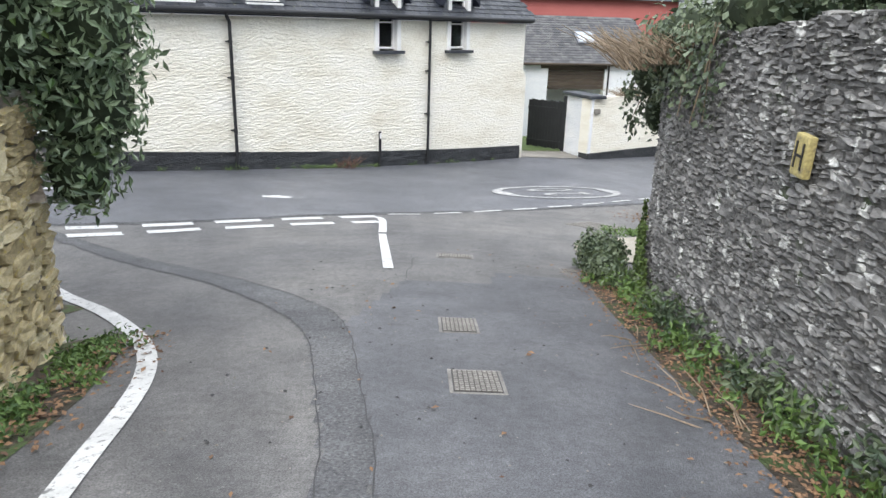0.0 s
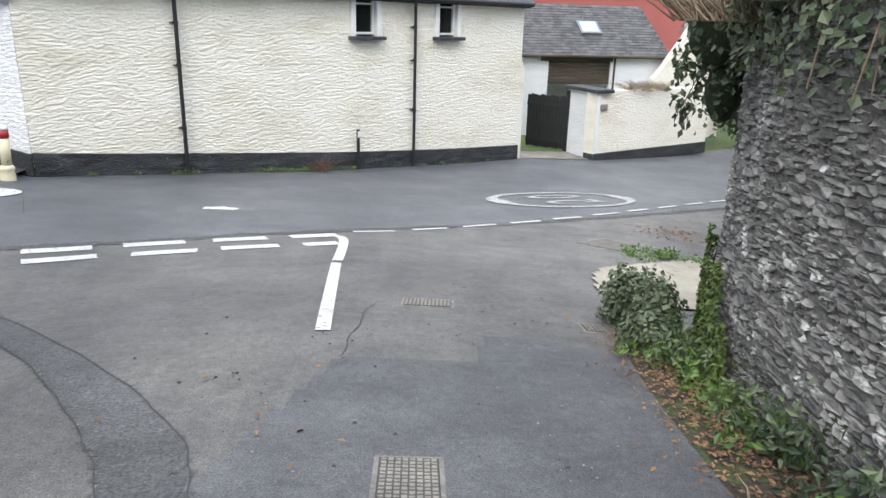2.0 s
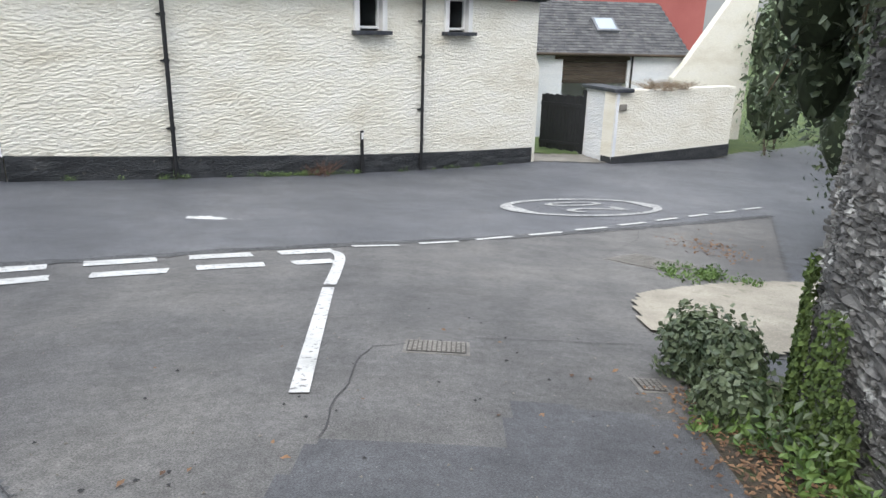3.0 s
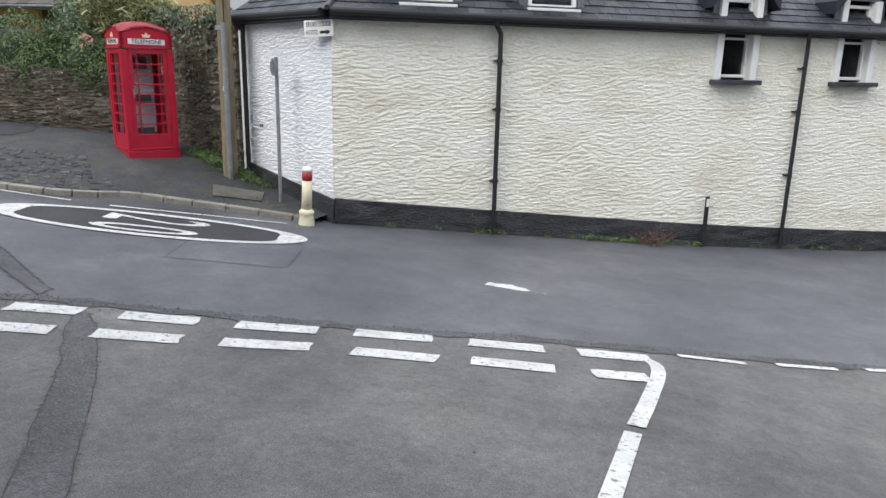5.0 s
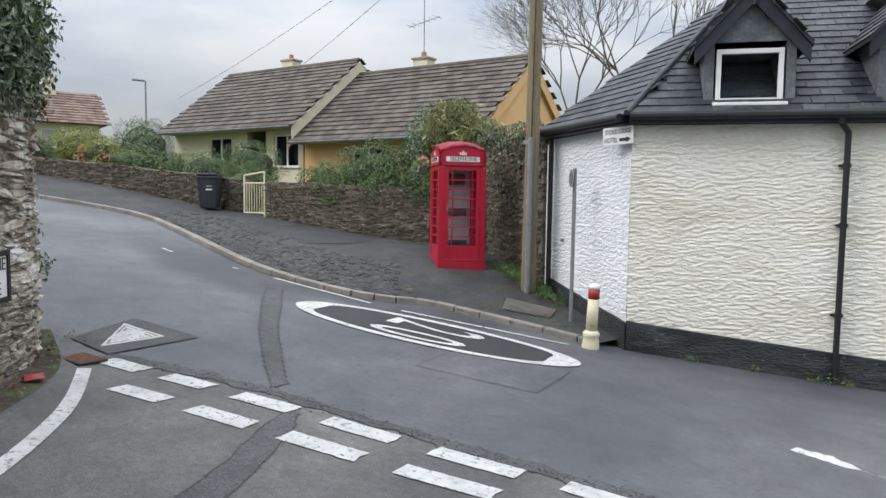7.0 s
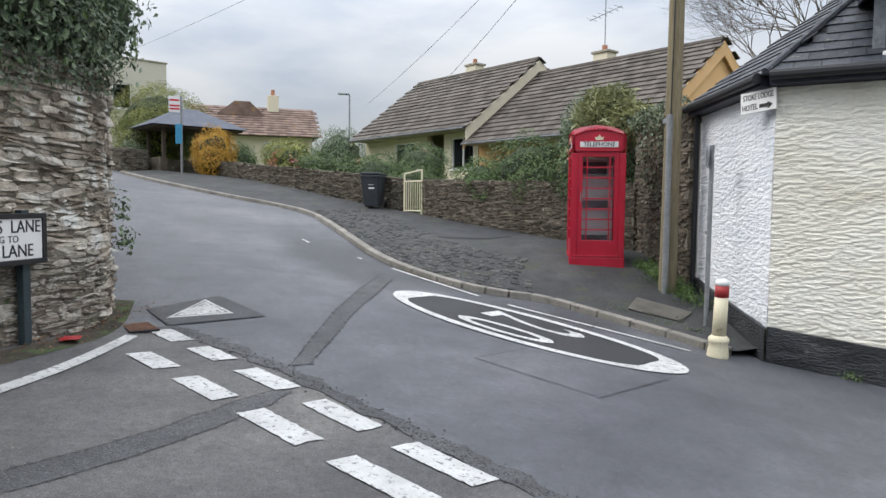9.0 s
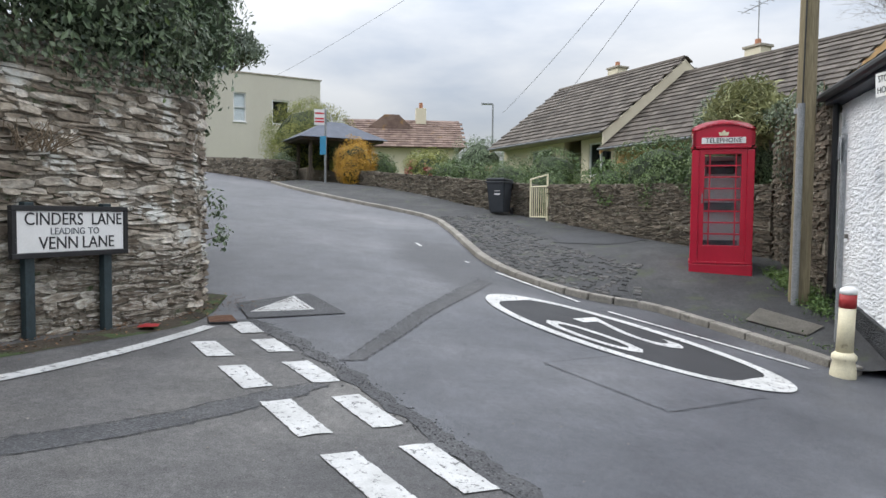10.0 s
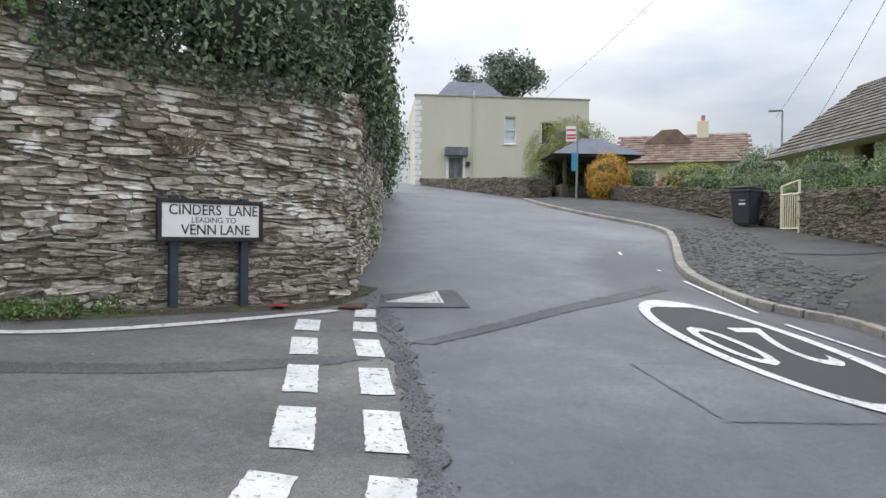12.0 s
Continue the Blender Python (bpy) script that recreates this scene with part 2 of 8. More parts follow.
WHITE_LINE = surface("road_paint", [(0.42, 0.42, 0.41), (0.54, 0.54, 0.53), (0.64, 0.64, 0.63)], 3.0, 0.7, 0.5, 70, ((0.16, 0.16, 0.16), 20, 0.56, 0.64), dist=0.004, fine=0.08)
WORN_LINE = surface("worn_road_paint", [(0.26, 0.26, 0.26), (0.38, 0.38, 0.375), (0.48, 0.48, 0.47)], 3.0, 0.7, 0.5, 70, ((0.14, 0.14, 0.14), 14, 0.5, 0.62), dist=0.004, fine=0.1)
ASPHALT_LANE_DARK = surface("lane_tarmac_dark", [(0.06, 0.062, 0.069), (0.088, 0.09, 0.098), (0.122, 0.123, 0.13)], 0.7, 0.68, 0.8, 110, ((0.26, 0.26, 0.25), 45, 0.66, 0.73), dist=0.008, fine=0.5, detail=9.0, mid=0.2)
KERB = surface("kerb_stone", [(0.16, 0.148, 0.128), (0.22, 0.205, 0.18), (0.29, 0.27, 0.24)], 2.0, 0.85, 0.5, 50, ((0.12, 0.12, 0.08), 9, 0.62, 0.72))
CONCRETE = surface("concrete", [(0.24, 0.215, 0.175), (0.33, 0.30, 0.245), (0.40, 0.365, 0.305)], 1.2, 0.85, 0.4, 60, ((0.2, 0.19, 0.14), 5, 0.58, 0.7))
EARTH = surface("earth", [(0.03, 0.024, 0.017), (0.055, 0.043, 0.03), (0.085, 0.066, 0.046)], 2.0, 0.95, 0.8, 30, ((0.06, 0.09, 0.03), 3, 0.5, 0.6), dist=0.03)
GRASS = surface("grass_ground", [(0.05, 0.085, 0.025), (0.08, 0.12, 0.035), (0.12, 0.15, 0.05)], 0.8, 0.95, 0.8, 30, dist=0.03)
RENDER_CREAM = surface("painted_slate_cream", [(0.66, 0.62, 0.52), (0.77, 0.745, 0.655), (0.8, 0.78, 0.715)], 0.6, 0.7, 0.8, 15, ((0.5, 0.46, 0.36), 3.5, 0.66, 0.8), stretch=(1, 1, 2.8), dist=0.03, fine=0.06)
RENDER_WHITE = surface("painted_slate_white", [(0.66, 0.69, 0.74), (0.74, 0.76, 0.79), (0.8, 0.81, 0.83)], 0.8, 0.65, 0.8, 15, ((0.6, 0.6, 0.58), 3.5, 0.74, 0.86), stretch=(1, 1, 2.8), dist=0.03, fine=0.06)
PLINTH = surface("black_bitumen_plinth", [(0.012, 0.014, 0.017), (0.025, 0.028, 0.032), (0.05, 0.052, 0.055)], 1.6, 0.6, 1.0, 14, ((0.16, 0.15, 0.13), 6, 0.64, 0.74), stretch=(1, 1, 3), dist=0.04)
BLACK_PAINT = surface("black_gloss_paint", [(0.008, 0.009, 0.011), (0.014, 0.015, 0.018)], 2, 0.55, 0.1, 60, fine=0.1)
DARK_BLUE = surface("dark_fascia_paint", [(0.008, 0.011, 0.022), (0.016, 0.02, 0.034)], 2, 0.6, 0.1, 60, fine=0.1)
SLATE = surface("roof_slate", [(0.015, 0.018, 0.025), (0.03, 0.034, 0.044), (0.052, 0.056, 0.066)], 2.5, 0.55, 0.5, 30, ((0.12, 0.13, 0.09), 9, 0.6, 0.7), per="island", spec=0.4, mid=0.3)
SLATE_BLUE = surface("blue_slate", [(0.035, 0.045, 0.07), (0.055, 0.068, 0.1), (0.08, 0.09, 0.12)], 2.5, 0.5, 0.3, 30, per="island")
TILE_BROWN = surface("concrete_roof_tile", [(0.06, 0.05, 0.042), (0.092, 0.078, 0.066), (0.13, 0.112, 0.096)], 1.5, 0.85, 0.4, 30, ((0.24, 0.22, 0.18), 7, 0.63, 0.75), per="island")
LEAD = surface("lead_cheek", [(0.075, 0.085, 0.1), (0.125, 0.135, 0.15), (0.19, 0.2, 0.215)], 3, 0.6, 0.2, 20)
WHITE_PAINT = surface("white_paint", [(0.70, 0.70, 0.69), (0.8, 0.8, 0.79)], 4, 0.45, 0.1, 60, fine=0.05)
CREAM_PAINT = surface("cream_paint", [(0.66, 0.6, 0.42), (0.74, 0.68, 0.5)], 4, 0.55, 0.2, 60, ((0.4, 0.34, 0.22), 9, 0.62, 0.75), fine=0.08)
RED_PAINT = surface("post_office_red", [(0.40, 0.004, 0.026), (0.48, 0.008, 0.036)], 2.5, 0.28, 0.06, 40, fine=0.05)
RED_BAND = surface("faded_red_paint", [(0.30, 0.018, 0.022), (0.38, 0.03, 0.03)], 5, 0.5, 0.2, 60, fine=0.1)
GALV = surface("galvanised_steel", [(0.2, 0.21, 0.22), (0.28, 0.29, 0.3)], 6, 0.5, 0.15, 50, metal=0.35)
POLE_WOOD = surface("weathered_pole", [(0.13, 0.11, 0.07), (0.21, 0.175, 0.105), (0.29, 0.24, 0.15)], 4, 0.9, 0.5, 60, stretch=(1, 1, 0.08))
TIMBER = surface("dark_timber", [(0.03, 0.022, 0.016), (0.06, 0.045, 0.033), (0.09, 0.07, 0.05)], 3, 0.8, 0.4, 60, stretch=(0.15, 1, 1))
BARK = surface("bark", [(0.09, 0.075, 0.055), (0.15, 0.125, 0.095)], 6, 0.9, 0.6, 30, stretch=(1, 1, 0.3))
TWIG = surface("dry_twig", [(0.16, 0.12, 0.08), (0.26, 0.2, 0.14)], 6, 0.9, 0.2, 30, per="island")
PEACH = surface("peach_render", [(0.66, 0.40, 0.19), (0.74, 0.47, 0.24)], 0.7, 0.85, 0.25, 50, fine=0.06)
MAGNOLIA = surface("magnolia_render", [(0.62, 0.56, 0.42), (0.7, 0.64, 0.5)], 0.7, 0.85, 0.25, 50, fine=0.06)
STONE_GREY_RENDER = surface("putty_render", [(0.47, 0.44, 0.37), (0.53, 0.50, 0.425), (0.58, 0.55, 0.47)], 0.25, 0.9, 0.2, 40, stretch=(1, 1, 0.4), fine=0.05)
PINK_RED = surface("terracotta_pink_wall", [(0.40, 0.12, 0.11), (0.46, 0.15, 0.135)], 0.7, 0.85, 0.2, 40, fine=0.06)
BIN_GREY = surface("bin_plastic", [(0.03, 0.035, 0.042), (0.042, 0.047, 0.055)], 3, 0.5, 0.2, 60, fine=0.08)
IRON = surface("cast_iron_cover", [(0.13, 0.12, 0.11), (0.2, 0.19, 0.175), (0.28, 0.265, 0.24)], 6, 0.55, 0.3, 60, metal=0.4)
IRON_WORN = surface("rubbed_iron", [(0.2, 0.19, 0.175), (0.3, 0.285, 0.26)], 6, 0.5, 0.2, 60, metal=0.3)
IRON_DARK = surface("grimy_iron", [(0.05, 0.045, 0.04), (0.09, 0.08, 0.07)], 6, 0.7, 0.3, 60)
GREEN_POST = surface("dark_green_post", [(0.02, 0.035, 0.042), (0.035, 0.055, 0.062)], 5, 0.45, 0.15, 50)
SIGN_WHITE = surface("enamel_sign", [(0.74, 0.74, 0.73), (0.8, 0.8, 0.79)], 4, 0.35, 0.05, 60, ((0.5, 0.47, 0.4), 10, 0.68, 0.8), fine=0.03)
SIGN_BLACK = surface("sign_black", [(0.012, 0.012, 0.014), (0.02, 0.02, 0.022)], 4, 0.5, 0.05, 60)
SIGN_RED = surface("sign_red", [(0.5, 0.02, 0.03), (0.56, 0.03, 0.04)], 4, 0.5, 0.05, 60)
SIGN_BLUE = surface("sign_blue", [(0.03, 0.22, 0.38), (0.05, 0.28, 0.45)], 4, 0.5, 0.05, 60)
YELLOW_PLATE = surface("weathered_yellow_marker", [(0.36, 0.30, 0.12), (0.46, 0.39, 0.17)], 9, 0.8, 0.4, 60, ((0.2, 0.18, 0.12), 14, 0.55, 0.68))
STONE = surface("slate_stone_brown", [(0.17, 0.138, 0.105), (0.3, 0.258, 0.205), (0.42, 0.37, 0.305), (0.56, 0.52, 0.455)], 2.2, 0.85, 1.0, 16, ((0.66, 0.66, 0.62), 3.2, 0.55, 0.63), stretch=(1, 1, 2), per="object", dist=0.015, mid=0.22)
STONE_GREY = surface("slate_stone_grey", [(0.095, 0.094, 0.092), (0.135, 0.133, 0.13), (0.175, 0.172, 0.167), (0.24, 0.236, 0.228)], 3.4, 0.8, 1.0, 18, ((0.55, 0.555, 0.53), 6.0, 0.57, 0.66), stretch=(1, 1, 2), per="object", dist=0.015, mid=0.3)
STONE_YELLOW = surface("lichened_stone", [(0.3, 0.245, 0.135), (0.48, 0.4, 0.23), (0.6, 0.53, 0.35)], 2.2, 0.85, 0.6, 24, ((0.46, 0.36, 0.07), 5.0, 0.58, 0.68), stretch=(1, 1, 2), per="object", dist=0.015)
STONE_GARDEN = surface("garden_wall_stone", [(0.055, 0.045, 0.032), (0.095, 0.078, 0.056), (0.15, 0.124, 0.093)], 2.0, 0.85, 0.8, 24, ((0.45, 0.42, 0.36), 8.0, 0.62, 0.70), stretch=(1, 1, 2), per="object", dist=0.015)
MORTAR = surface("earth_mortar", [(0.09, 0.08, 0.065), (0.18, 0.16, 0.13), (0.29, 0.26, 0.215)], 4, 0.95, 0.8, 30, ((0.05, 0.07, 0.03), 4, 0.56, 0.66), dist=0.03)
MORTAR_GREY = surface("grey_mortar", [(0.085, 0.083, 0.08), (0.14, 0.137, 0.132), (0.2, 0.197, 0.19)], 5, 0.95, 1.0, 24, ((0.06, 0.08, 0.04), 3, 0.58, 0.68), dist=0.03)
MOSS = leafy("moss", (0.045, 0.075, 0.02), (0.1, 0.15, 0.035), 0.9)
LEAF_DARK = leafy("laurel_leaf", (0.07, 0.11, 0.058), (0.22, 0.29, 0.165), 0.38)
LEAF_IVY = leafy("ivy_leaf", (0.038, 0.062, 0.034), (0.125, 0.16, 0.088), 0.5)
LEAF_BRIGHT = leafy("weed_leaf", (0.045, 0.095, 0.022), (0.125, 0.2, 0.05), 0.55)
LEAF_HEDGE = leafy("garden_hedge_leaf", (0.04, 0.08, 0.025), (0.14, 0.2, 0.065), 0.5)
LEAF_YELLOW = leafy("golden_leaf", (0.12, 0.15, 0.03), (0.3, 0.3, 0.07), 0.55)
LEAF_ORANGE = leafy("autumn_leaf", (0.36, 0.19, 0.02), (0.6, 0.36, 0.04), 0.6)
LEAF_DEAD = leafy("dead_leaf", (0.09, 0.05, 0.03), (0.26, 0.15, 0.08), 0.8)
LEAF_PALE = leafy("palm_leaf", (0.19, 0.2, 0.085), (0.38, 0.39, 0.2), 0.55)
LEAF_GREY = leafy("eucalyptus_leaf", (0.12, 0.15, 0.115), (0.22, 0.255, 0.2), 0.6)
BLOOM = leafy("hydrangea_bloom", (0.45, 0.16, 0.14), (0.62, 0.34, 0.28), 0.7)
GLASS_DARK = clear_glass("window_glass", (0.75, 0.8, 0.82))
# lining of the boxes behind windows: an unlit room's dimness as dark grey
ROOM_DARK = surface("painted_dim_room", [(0.07, 0.07, 0.072), (0.11, 0.11, 0.112)], 2, 0.9, 0, 30)

# ---- ground and roads ----
KERB_LINE = smoothed([(-7.75, 15.45), (-8.9, 15.02), (-9.95, 14.5), (-10.66, 14.1), (-10.86, 13.4), (-11.4, 12.8), (-12.6, 12.2), (-13.9, 11.88), (-15.7, 11.72), (-17.6, 11.56), (-20.5, 11.2), (-22.0, 10.1), (-23.4, 8.6), (-26.5, 6.3), (-29.3, 4.9)], 1)
WALL_BASE = [(-2.55, -6.0), (-2.6, 3.66), (-2.87, 4.85), (-3.3, 5.55), (-4.78, 6.38), (-5.62, 6.76), (-6.82, 7.31), (-8.0, 7.83), (-8.9, 7.95), (-9.35, 7.75), (-12.5, 6.5), (-25.5, 0.2), (-33.0, -6.0), (-44.0, -22.0)]
HOUSE_A, HOUSE_ANG = (-7.52, 15.83), 43.0
ROAD_EDGE = WALL_BASE[::-1] + [(2.05, -6.0), (2.05, 7.0), (2.3, 8.3), (3.2, 9.0), (3.9, 11.8), (6.0, 15.5), (14, 23), (40, 42), (36, 48), (22, 38.5), (9.9, 29.3), (5.3, 26.1), (4.6, 27.6), (3.4, 28.6), (2.65, 25.3), (-7.52, 15.83)] + KERB_LINE + [(-30.3, 4.7), (-37.2, -3.8), (-50, -22)]


def sheet(name, poly, material, step, lift=0.0, parent=None, label="", grow=0.0, height=None):
    """The part of a fine grid that lies in the plan poly, laid on the ground."""
    xs = [p[0] for p in poly]
    ys = [p[1] for p in poly]
    x0, y0 = min(xs) - step, min(ys) - step
    nx, ny = int((max(xs) - x0) / step) + 2, int((max(ys) - y0) / step) + 2
    idx, verts, faces = {}, [], []
    height = height or gz

    def vert(i, j):
        if (i, j) not in idx:
            idx[(i, j)] = len(verts)
            x, y = x0 + i * step, y0 + j * step
            verts.append((x, y, height(x, y) + lift))
        return idx[(i, j)]

    for i in range(nx):
        for j in range(ny):
            cx, cy = x0 + (i + 0.5) * step, y0 + (j + 0.5) * step
            if inside(cx, cy, poly) or (grow and near_path(cx, cy, poly + poly[:1]) < grow):
                faces.append((vert(i, j), vert(i + 1, j), vert(i + 1, j + 1), vert(i, j + 1)))
    return raw(name, verts, faces, material, parent, label, smooth=True)


def strip(bm, path, width, lift, height=None):
    """A flat band along a plan path, laid on the ground."""
    height = height or gz
    prev = None
    for x, y, dx, dy in along(path, 0.25):
        a = bm.verts.new((x - dy * width / 2, y + dx * width / 2, height(x - dy * width / 2, y + dx * width / 2) + lift))
        b = bm.verts.new((x + dy * width / 2, y - dx * width / 2, height(x + dy * width / 2, y - dx * width / 2) + lift))
        if prev:
            bm.faces.new((prev[1], b, a, prev[0]))
        prev = (a, b)
    return bm


coords = sorted({-600, -300, -150, -90, -70, 60, 80, 120, 250, 600} | {-56 + 3 * i for i in range(38)})
gv, gf = [], []
for j, y in enumerate(coords):
    for i, x in enumerate(coords):
        gv.append((x, y, gz(x, y) - 0.12))
m_ = len(coords)
for j in range(m_ - 1):
    for i in range(m_ - 1):
        gf.append((j * m_ + i, j * m_ + i + 1, (j + 1) * m_ + i + 1, (j + 1) * m_ + i))
tagged(raw("ground", gv, gf, GRASS, smooth=True), "rough grassy ground beyond the roads", "ground", kind="structure")

road = tagged(sheet("road", ROAD_EDGE, ASPHALT, 0.3, grow=0.5), "worn grey asphalt road climbing the hill", "road", kind="structure")
LANE = [(-3.2, -6), (2.3, -6), (2.3, 8.3), (3.2, 9.2), (4.4, 12.0), (7.0, 18.4), (3.1, 15.45), (0.5, 13.6), (-1.3, 12.5), (-3.1, 11.55), (-5.1, 10.55), (-7.5, 9.15), (-8.4, 8.4), (-8.4, 7.8), (-6.82, 7.2), (-4.78, 6.25), (-3.4, 5.4), (-3.0, 4.6)]
tagged(sheet("lane_surface", LANE, ASPHALT_OLD, 0.1, 0.007), "older grey tarmac of the side lane", "road", kind="structure")

PAVE = KERB_LINE + [(-30.5, 6.0), (-27.5, 9.6), (-20.4, 14.2), (-13.3, 17.4), (-10.6, 17.0), (-7.7, 16.0)]


def pz(x, y):
    k = 0.155 - 0.06 * max(0.0, min(1.0, (-x - 13) / 5))
    hump = 0.11 * math.exp(-((x + 12) ** 2 + (y - 15.8) ** 2) / 4.5)
    return gz(x, y) + 0.06 + hump * min(1.0, near_path(x, y, KERB_LINE)) + k * min(3.6, near_path(x, y, KERB_LINE))


tagged(sheet("pavement", PAVE, PAVING, 0.15, 0.0, grow=0.03, height=pz), "patched dark tarmac pavement behind a stone kerb", "pavement", kind="structure")
joint = bmesh.new()
prev = None
for x, y, dx, dy in along(smoothed([(7.0, 18.4), (3.1, 15.45), (0.5, 13.6), (-1.3, 12.5), (-3.1, 11.55), (-5.1, 10.55), (-7.5, 9.15), (-8.3, 8.6)], 1), 0.08):
    wa = 0.10 + 0.09 * noise.noise(Vector((x * 3, y * 3, 0))) + 0.05 * noise.noise(Vector((x * 11, y * 11, 0)))
    wb = 0.10 + 0.08 * noise.noise(Vector((x * 3, y * 3, 5))) + 0.05 * noise.noise(Vector((x * 11, y * 11, 5)))
    cur = [joint.verts.new((x + s_ * dy * w_, y - s_ * dx * w_, gz(x + s_ * dy * w_, y - s_ * dx * w_) + 0.014)) for s_, w_ in ((-1, max(0.03, wa)), (1, max(0.03, wb)))]
    if prev:
        joint.faces.new((prev[0], prev[1], cur[1], cur[0]))
    prev = cur
bmesh.ops.recalc_face_normals(joint, faces=joint.faces[:])
tagged(part("road_joint", joint, ASPHALT_DARK), "ragged dark joint where lane meets main road", "road", kind="structure")
kerb = thing("kerb", -15, 12, gz(-15, 12), 0, "line of worn pale kerb stones", "kerb", kind="structure")
kp = along(KERB_LINE, 0.9)
for (x0, y0, dx, dy), (x1, y1, _, _) in zip(kp, kp[1:]):
    L = math.hypot(x1 - x0, y1 - y0)
    bm = bmesh.new()
    a = math.atan2(y1 - y0, x1 - x0)
    tilt = math.atan2(gz(x1, y1) - gz(x0, y0), L)
    m = Matrix.Translation(((x0 + x1) / 2, (y0 + y1) / 2, (gz(x0, y0) + gz(x1, y1)) / 2 + 0.012)) @ Matrix.Rotation(a, 4, "Z") @ Matrix.Rotation(-tilt, 4, "Y")
    box(bm, (0, 0, 0), (L - 0.012, 0.16, 0.18), m, 0.02)
    part("kerb_stone", bm, KERB, kerb)

# ---- road markings ----
marks = thing("road_marking", -4, 10, gz(-4, 10), 0, "worn white give-way dashes and edge lines", "road marking", kind="structure")


def dash(bm, p, q, w, lift):
    """A painted dash with worn, ragged edges."""
    L = math.hypot(q[0] - p[0], q[1] - p[1])
    dx, dy = (q[0] - p[0]) / L, (q[1] - p[1]) / L
    prev = None
    n_ = max(8, round(L / 0.035))
    for i in range(n_ + 1):
        x, y = p[0] + dx * L * i / n_, p[1] + dy * L * i / n_
        cur = []
        for s_ in (-1, 0, 1):
            e = w / 2 * s_ + s_ * 0.012 * noise.noise(Vector((x * 17, y * 17, s_ * 4.0)))
            a = 0.03 * noise.noise(Vector((x * 5 + s_ * 3, y * 5, 8.0))) if i in (0, n_) else 0.0
            vx, vy = x - dy * e + dx * a, y + dx * e + dy * a
            cur.append(bm.verts.new((vx, vy, gz(vx, vy) + lift)))
        if prev:
            for k in range(2):
                bm.faces.new((prev[k], cur[k], cur[k + 1], prev[k + 1]))
        prev = cur
    bmesh.ops.recalc_face_normals(bm, faces=bm.faces[:])
    return bm


def lerp(p, q, f):
    return (p[0] + f * (q[0] - p[0]), p[1] + f * (q[1] - p[1]))


BACK = [((-8.11, 8.55), (-7.58, 8.82)), ((-7.27, 8.98), (-6.75, 9.26)), ((-6.44, 9.43), (-5.9, 9.77)), ((-5.58, 9.95), (-4.98, 10.3)), ((-4.67, 10.48), (-4.02, 10.84)), ((-3.72, 11.02), (-3.05, 11.32)), ((-2.74, 11.45), (-2.1, 11.73)), ((-1.81, 11.87), (-1.22, 12.18))]
FRONT = [((-6.97, 8.48), (-6.42, 8.79)), ((-6.14, 8.95), (-5.59, 9.29)), ((-5.31, 9.47), (-4.69, 9.84)), ((-4.4, 10.01), (-3.74, 10.4)), ((-3.4, 10.53), (-2.72, 10.79)), ((-2.46, 10.94), (-1.81, 11.2)), ((-1.52, 11.32), (-1.1, 11.55))]
for p, q in BACK + FRONT:
    bm = bmesh.new()
    dash(bm, p, q, 0.24, 0.016)
    part("dash", bm, WHITE_LINE, marks)
bm = bmesh.new()
strip(bm, smoothed([(-1.34, 12.16), (-1.08, 12.0), (-0.98, 10.95), (-0.93, 10.28)]), 0.125, 0.017)
part("edge_line", bm, WHITE_LINE, marks)
bm = bmesh.new()
strip(bm, smoothed([(-0.92, 10.14), (-0.73, 8.5), (-0.6, 7.38)]), 0.115, 0.017)
part("edge_line", bm, WHITE_LINE, marks)
for p, q in (((-1.02, 12.52), (-0.45, 12.78)), ((-0.19, 13.0), (0.34, 13.36)), ((0.6, 13.6), (1.17, 14.08)), ((1.44, 14.3), (2.02, 14.78)), ((2.3, 15.08), (2.9, 15.56)), ((3.2, 15.88), (3.8, 16.4)), ((4.08, 16.7), (4.64, 17.2)), ((4.95, 17.5), (5.5, 18.0)), ((5.8, 18.3), (6.4, 18.8)), ((6.7, 19.1), (7.3, 19.6))):
    bm = bmesh.new()
    dash(bm, p, q, 0.09, 0.017)
    part("dash", bm, WHITE_LINE, marks)
bm = bmesh.new()
strip(bm, smoothed([(-1.3, 0.8), (-1.5, 2.0), (-1.62, 2.7), (-1.7, 3.3), (-1.82, 3.9), (-2.06, 4.5), (-2.48, 5.13), (-3.05, 5.82), (-3.7, 6.42), (-4.43, 7.2), (-4.95, 7.46), (-5.68, 7.79), (-6.5, 8.08), (-7.8, 8.31)]), 0.13, 0.017)
part("edge_line", bm, WHITE_LINE, marks)
for a, b in [((-12.61, 11.99), (-10.66, 13.0)), ((-10.13, 13.3), (-9.0, 14.15)), ((-8.98, 14.17), (-7.85, 14.94)), ((-13.5, 11.5), (-13.38, 11.57)), ((-15.3, 10.6), (-14.9, 10.7))]:
    bm = bmesh.new()
    strip(bm, [a, b], 0.07, 0.012)
    part("edge_line", bm, WHITE_LINE, marks)


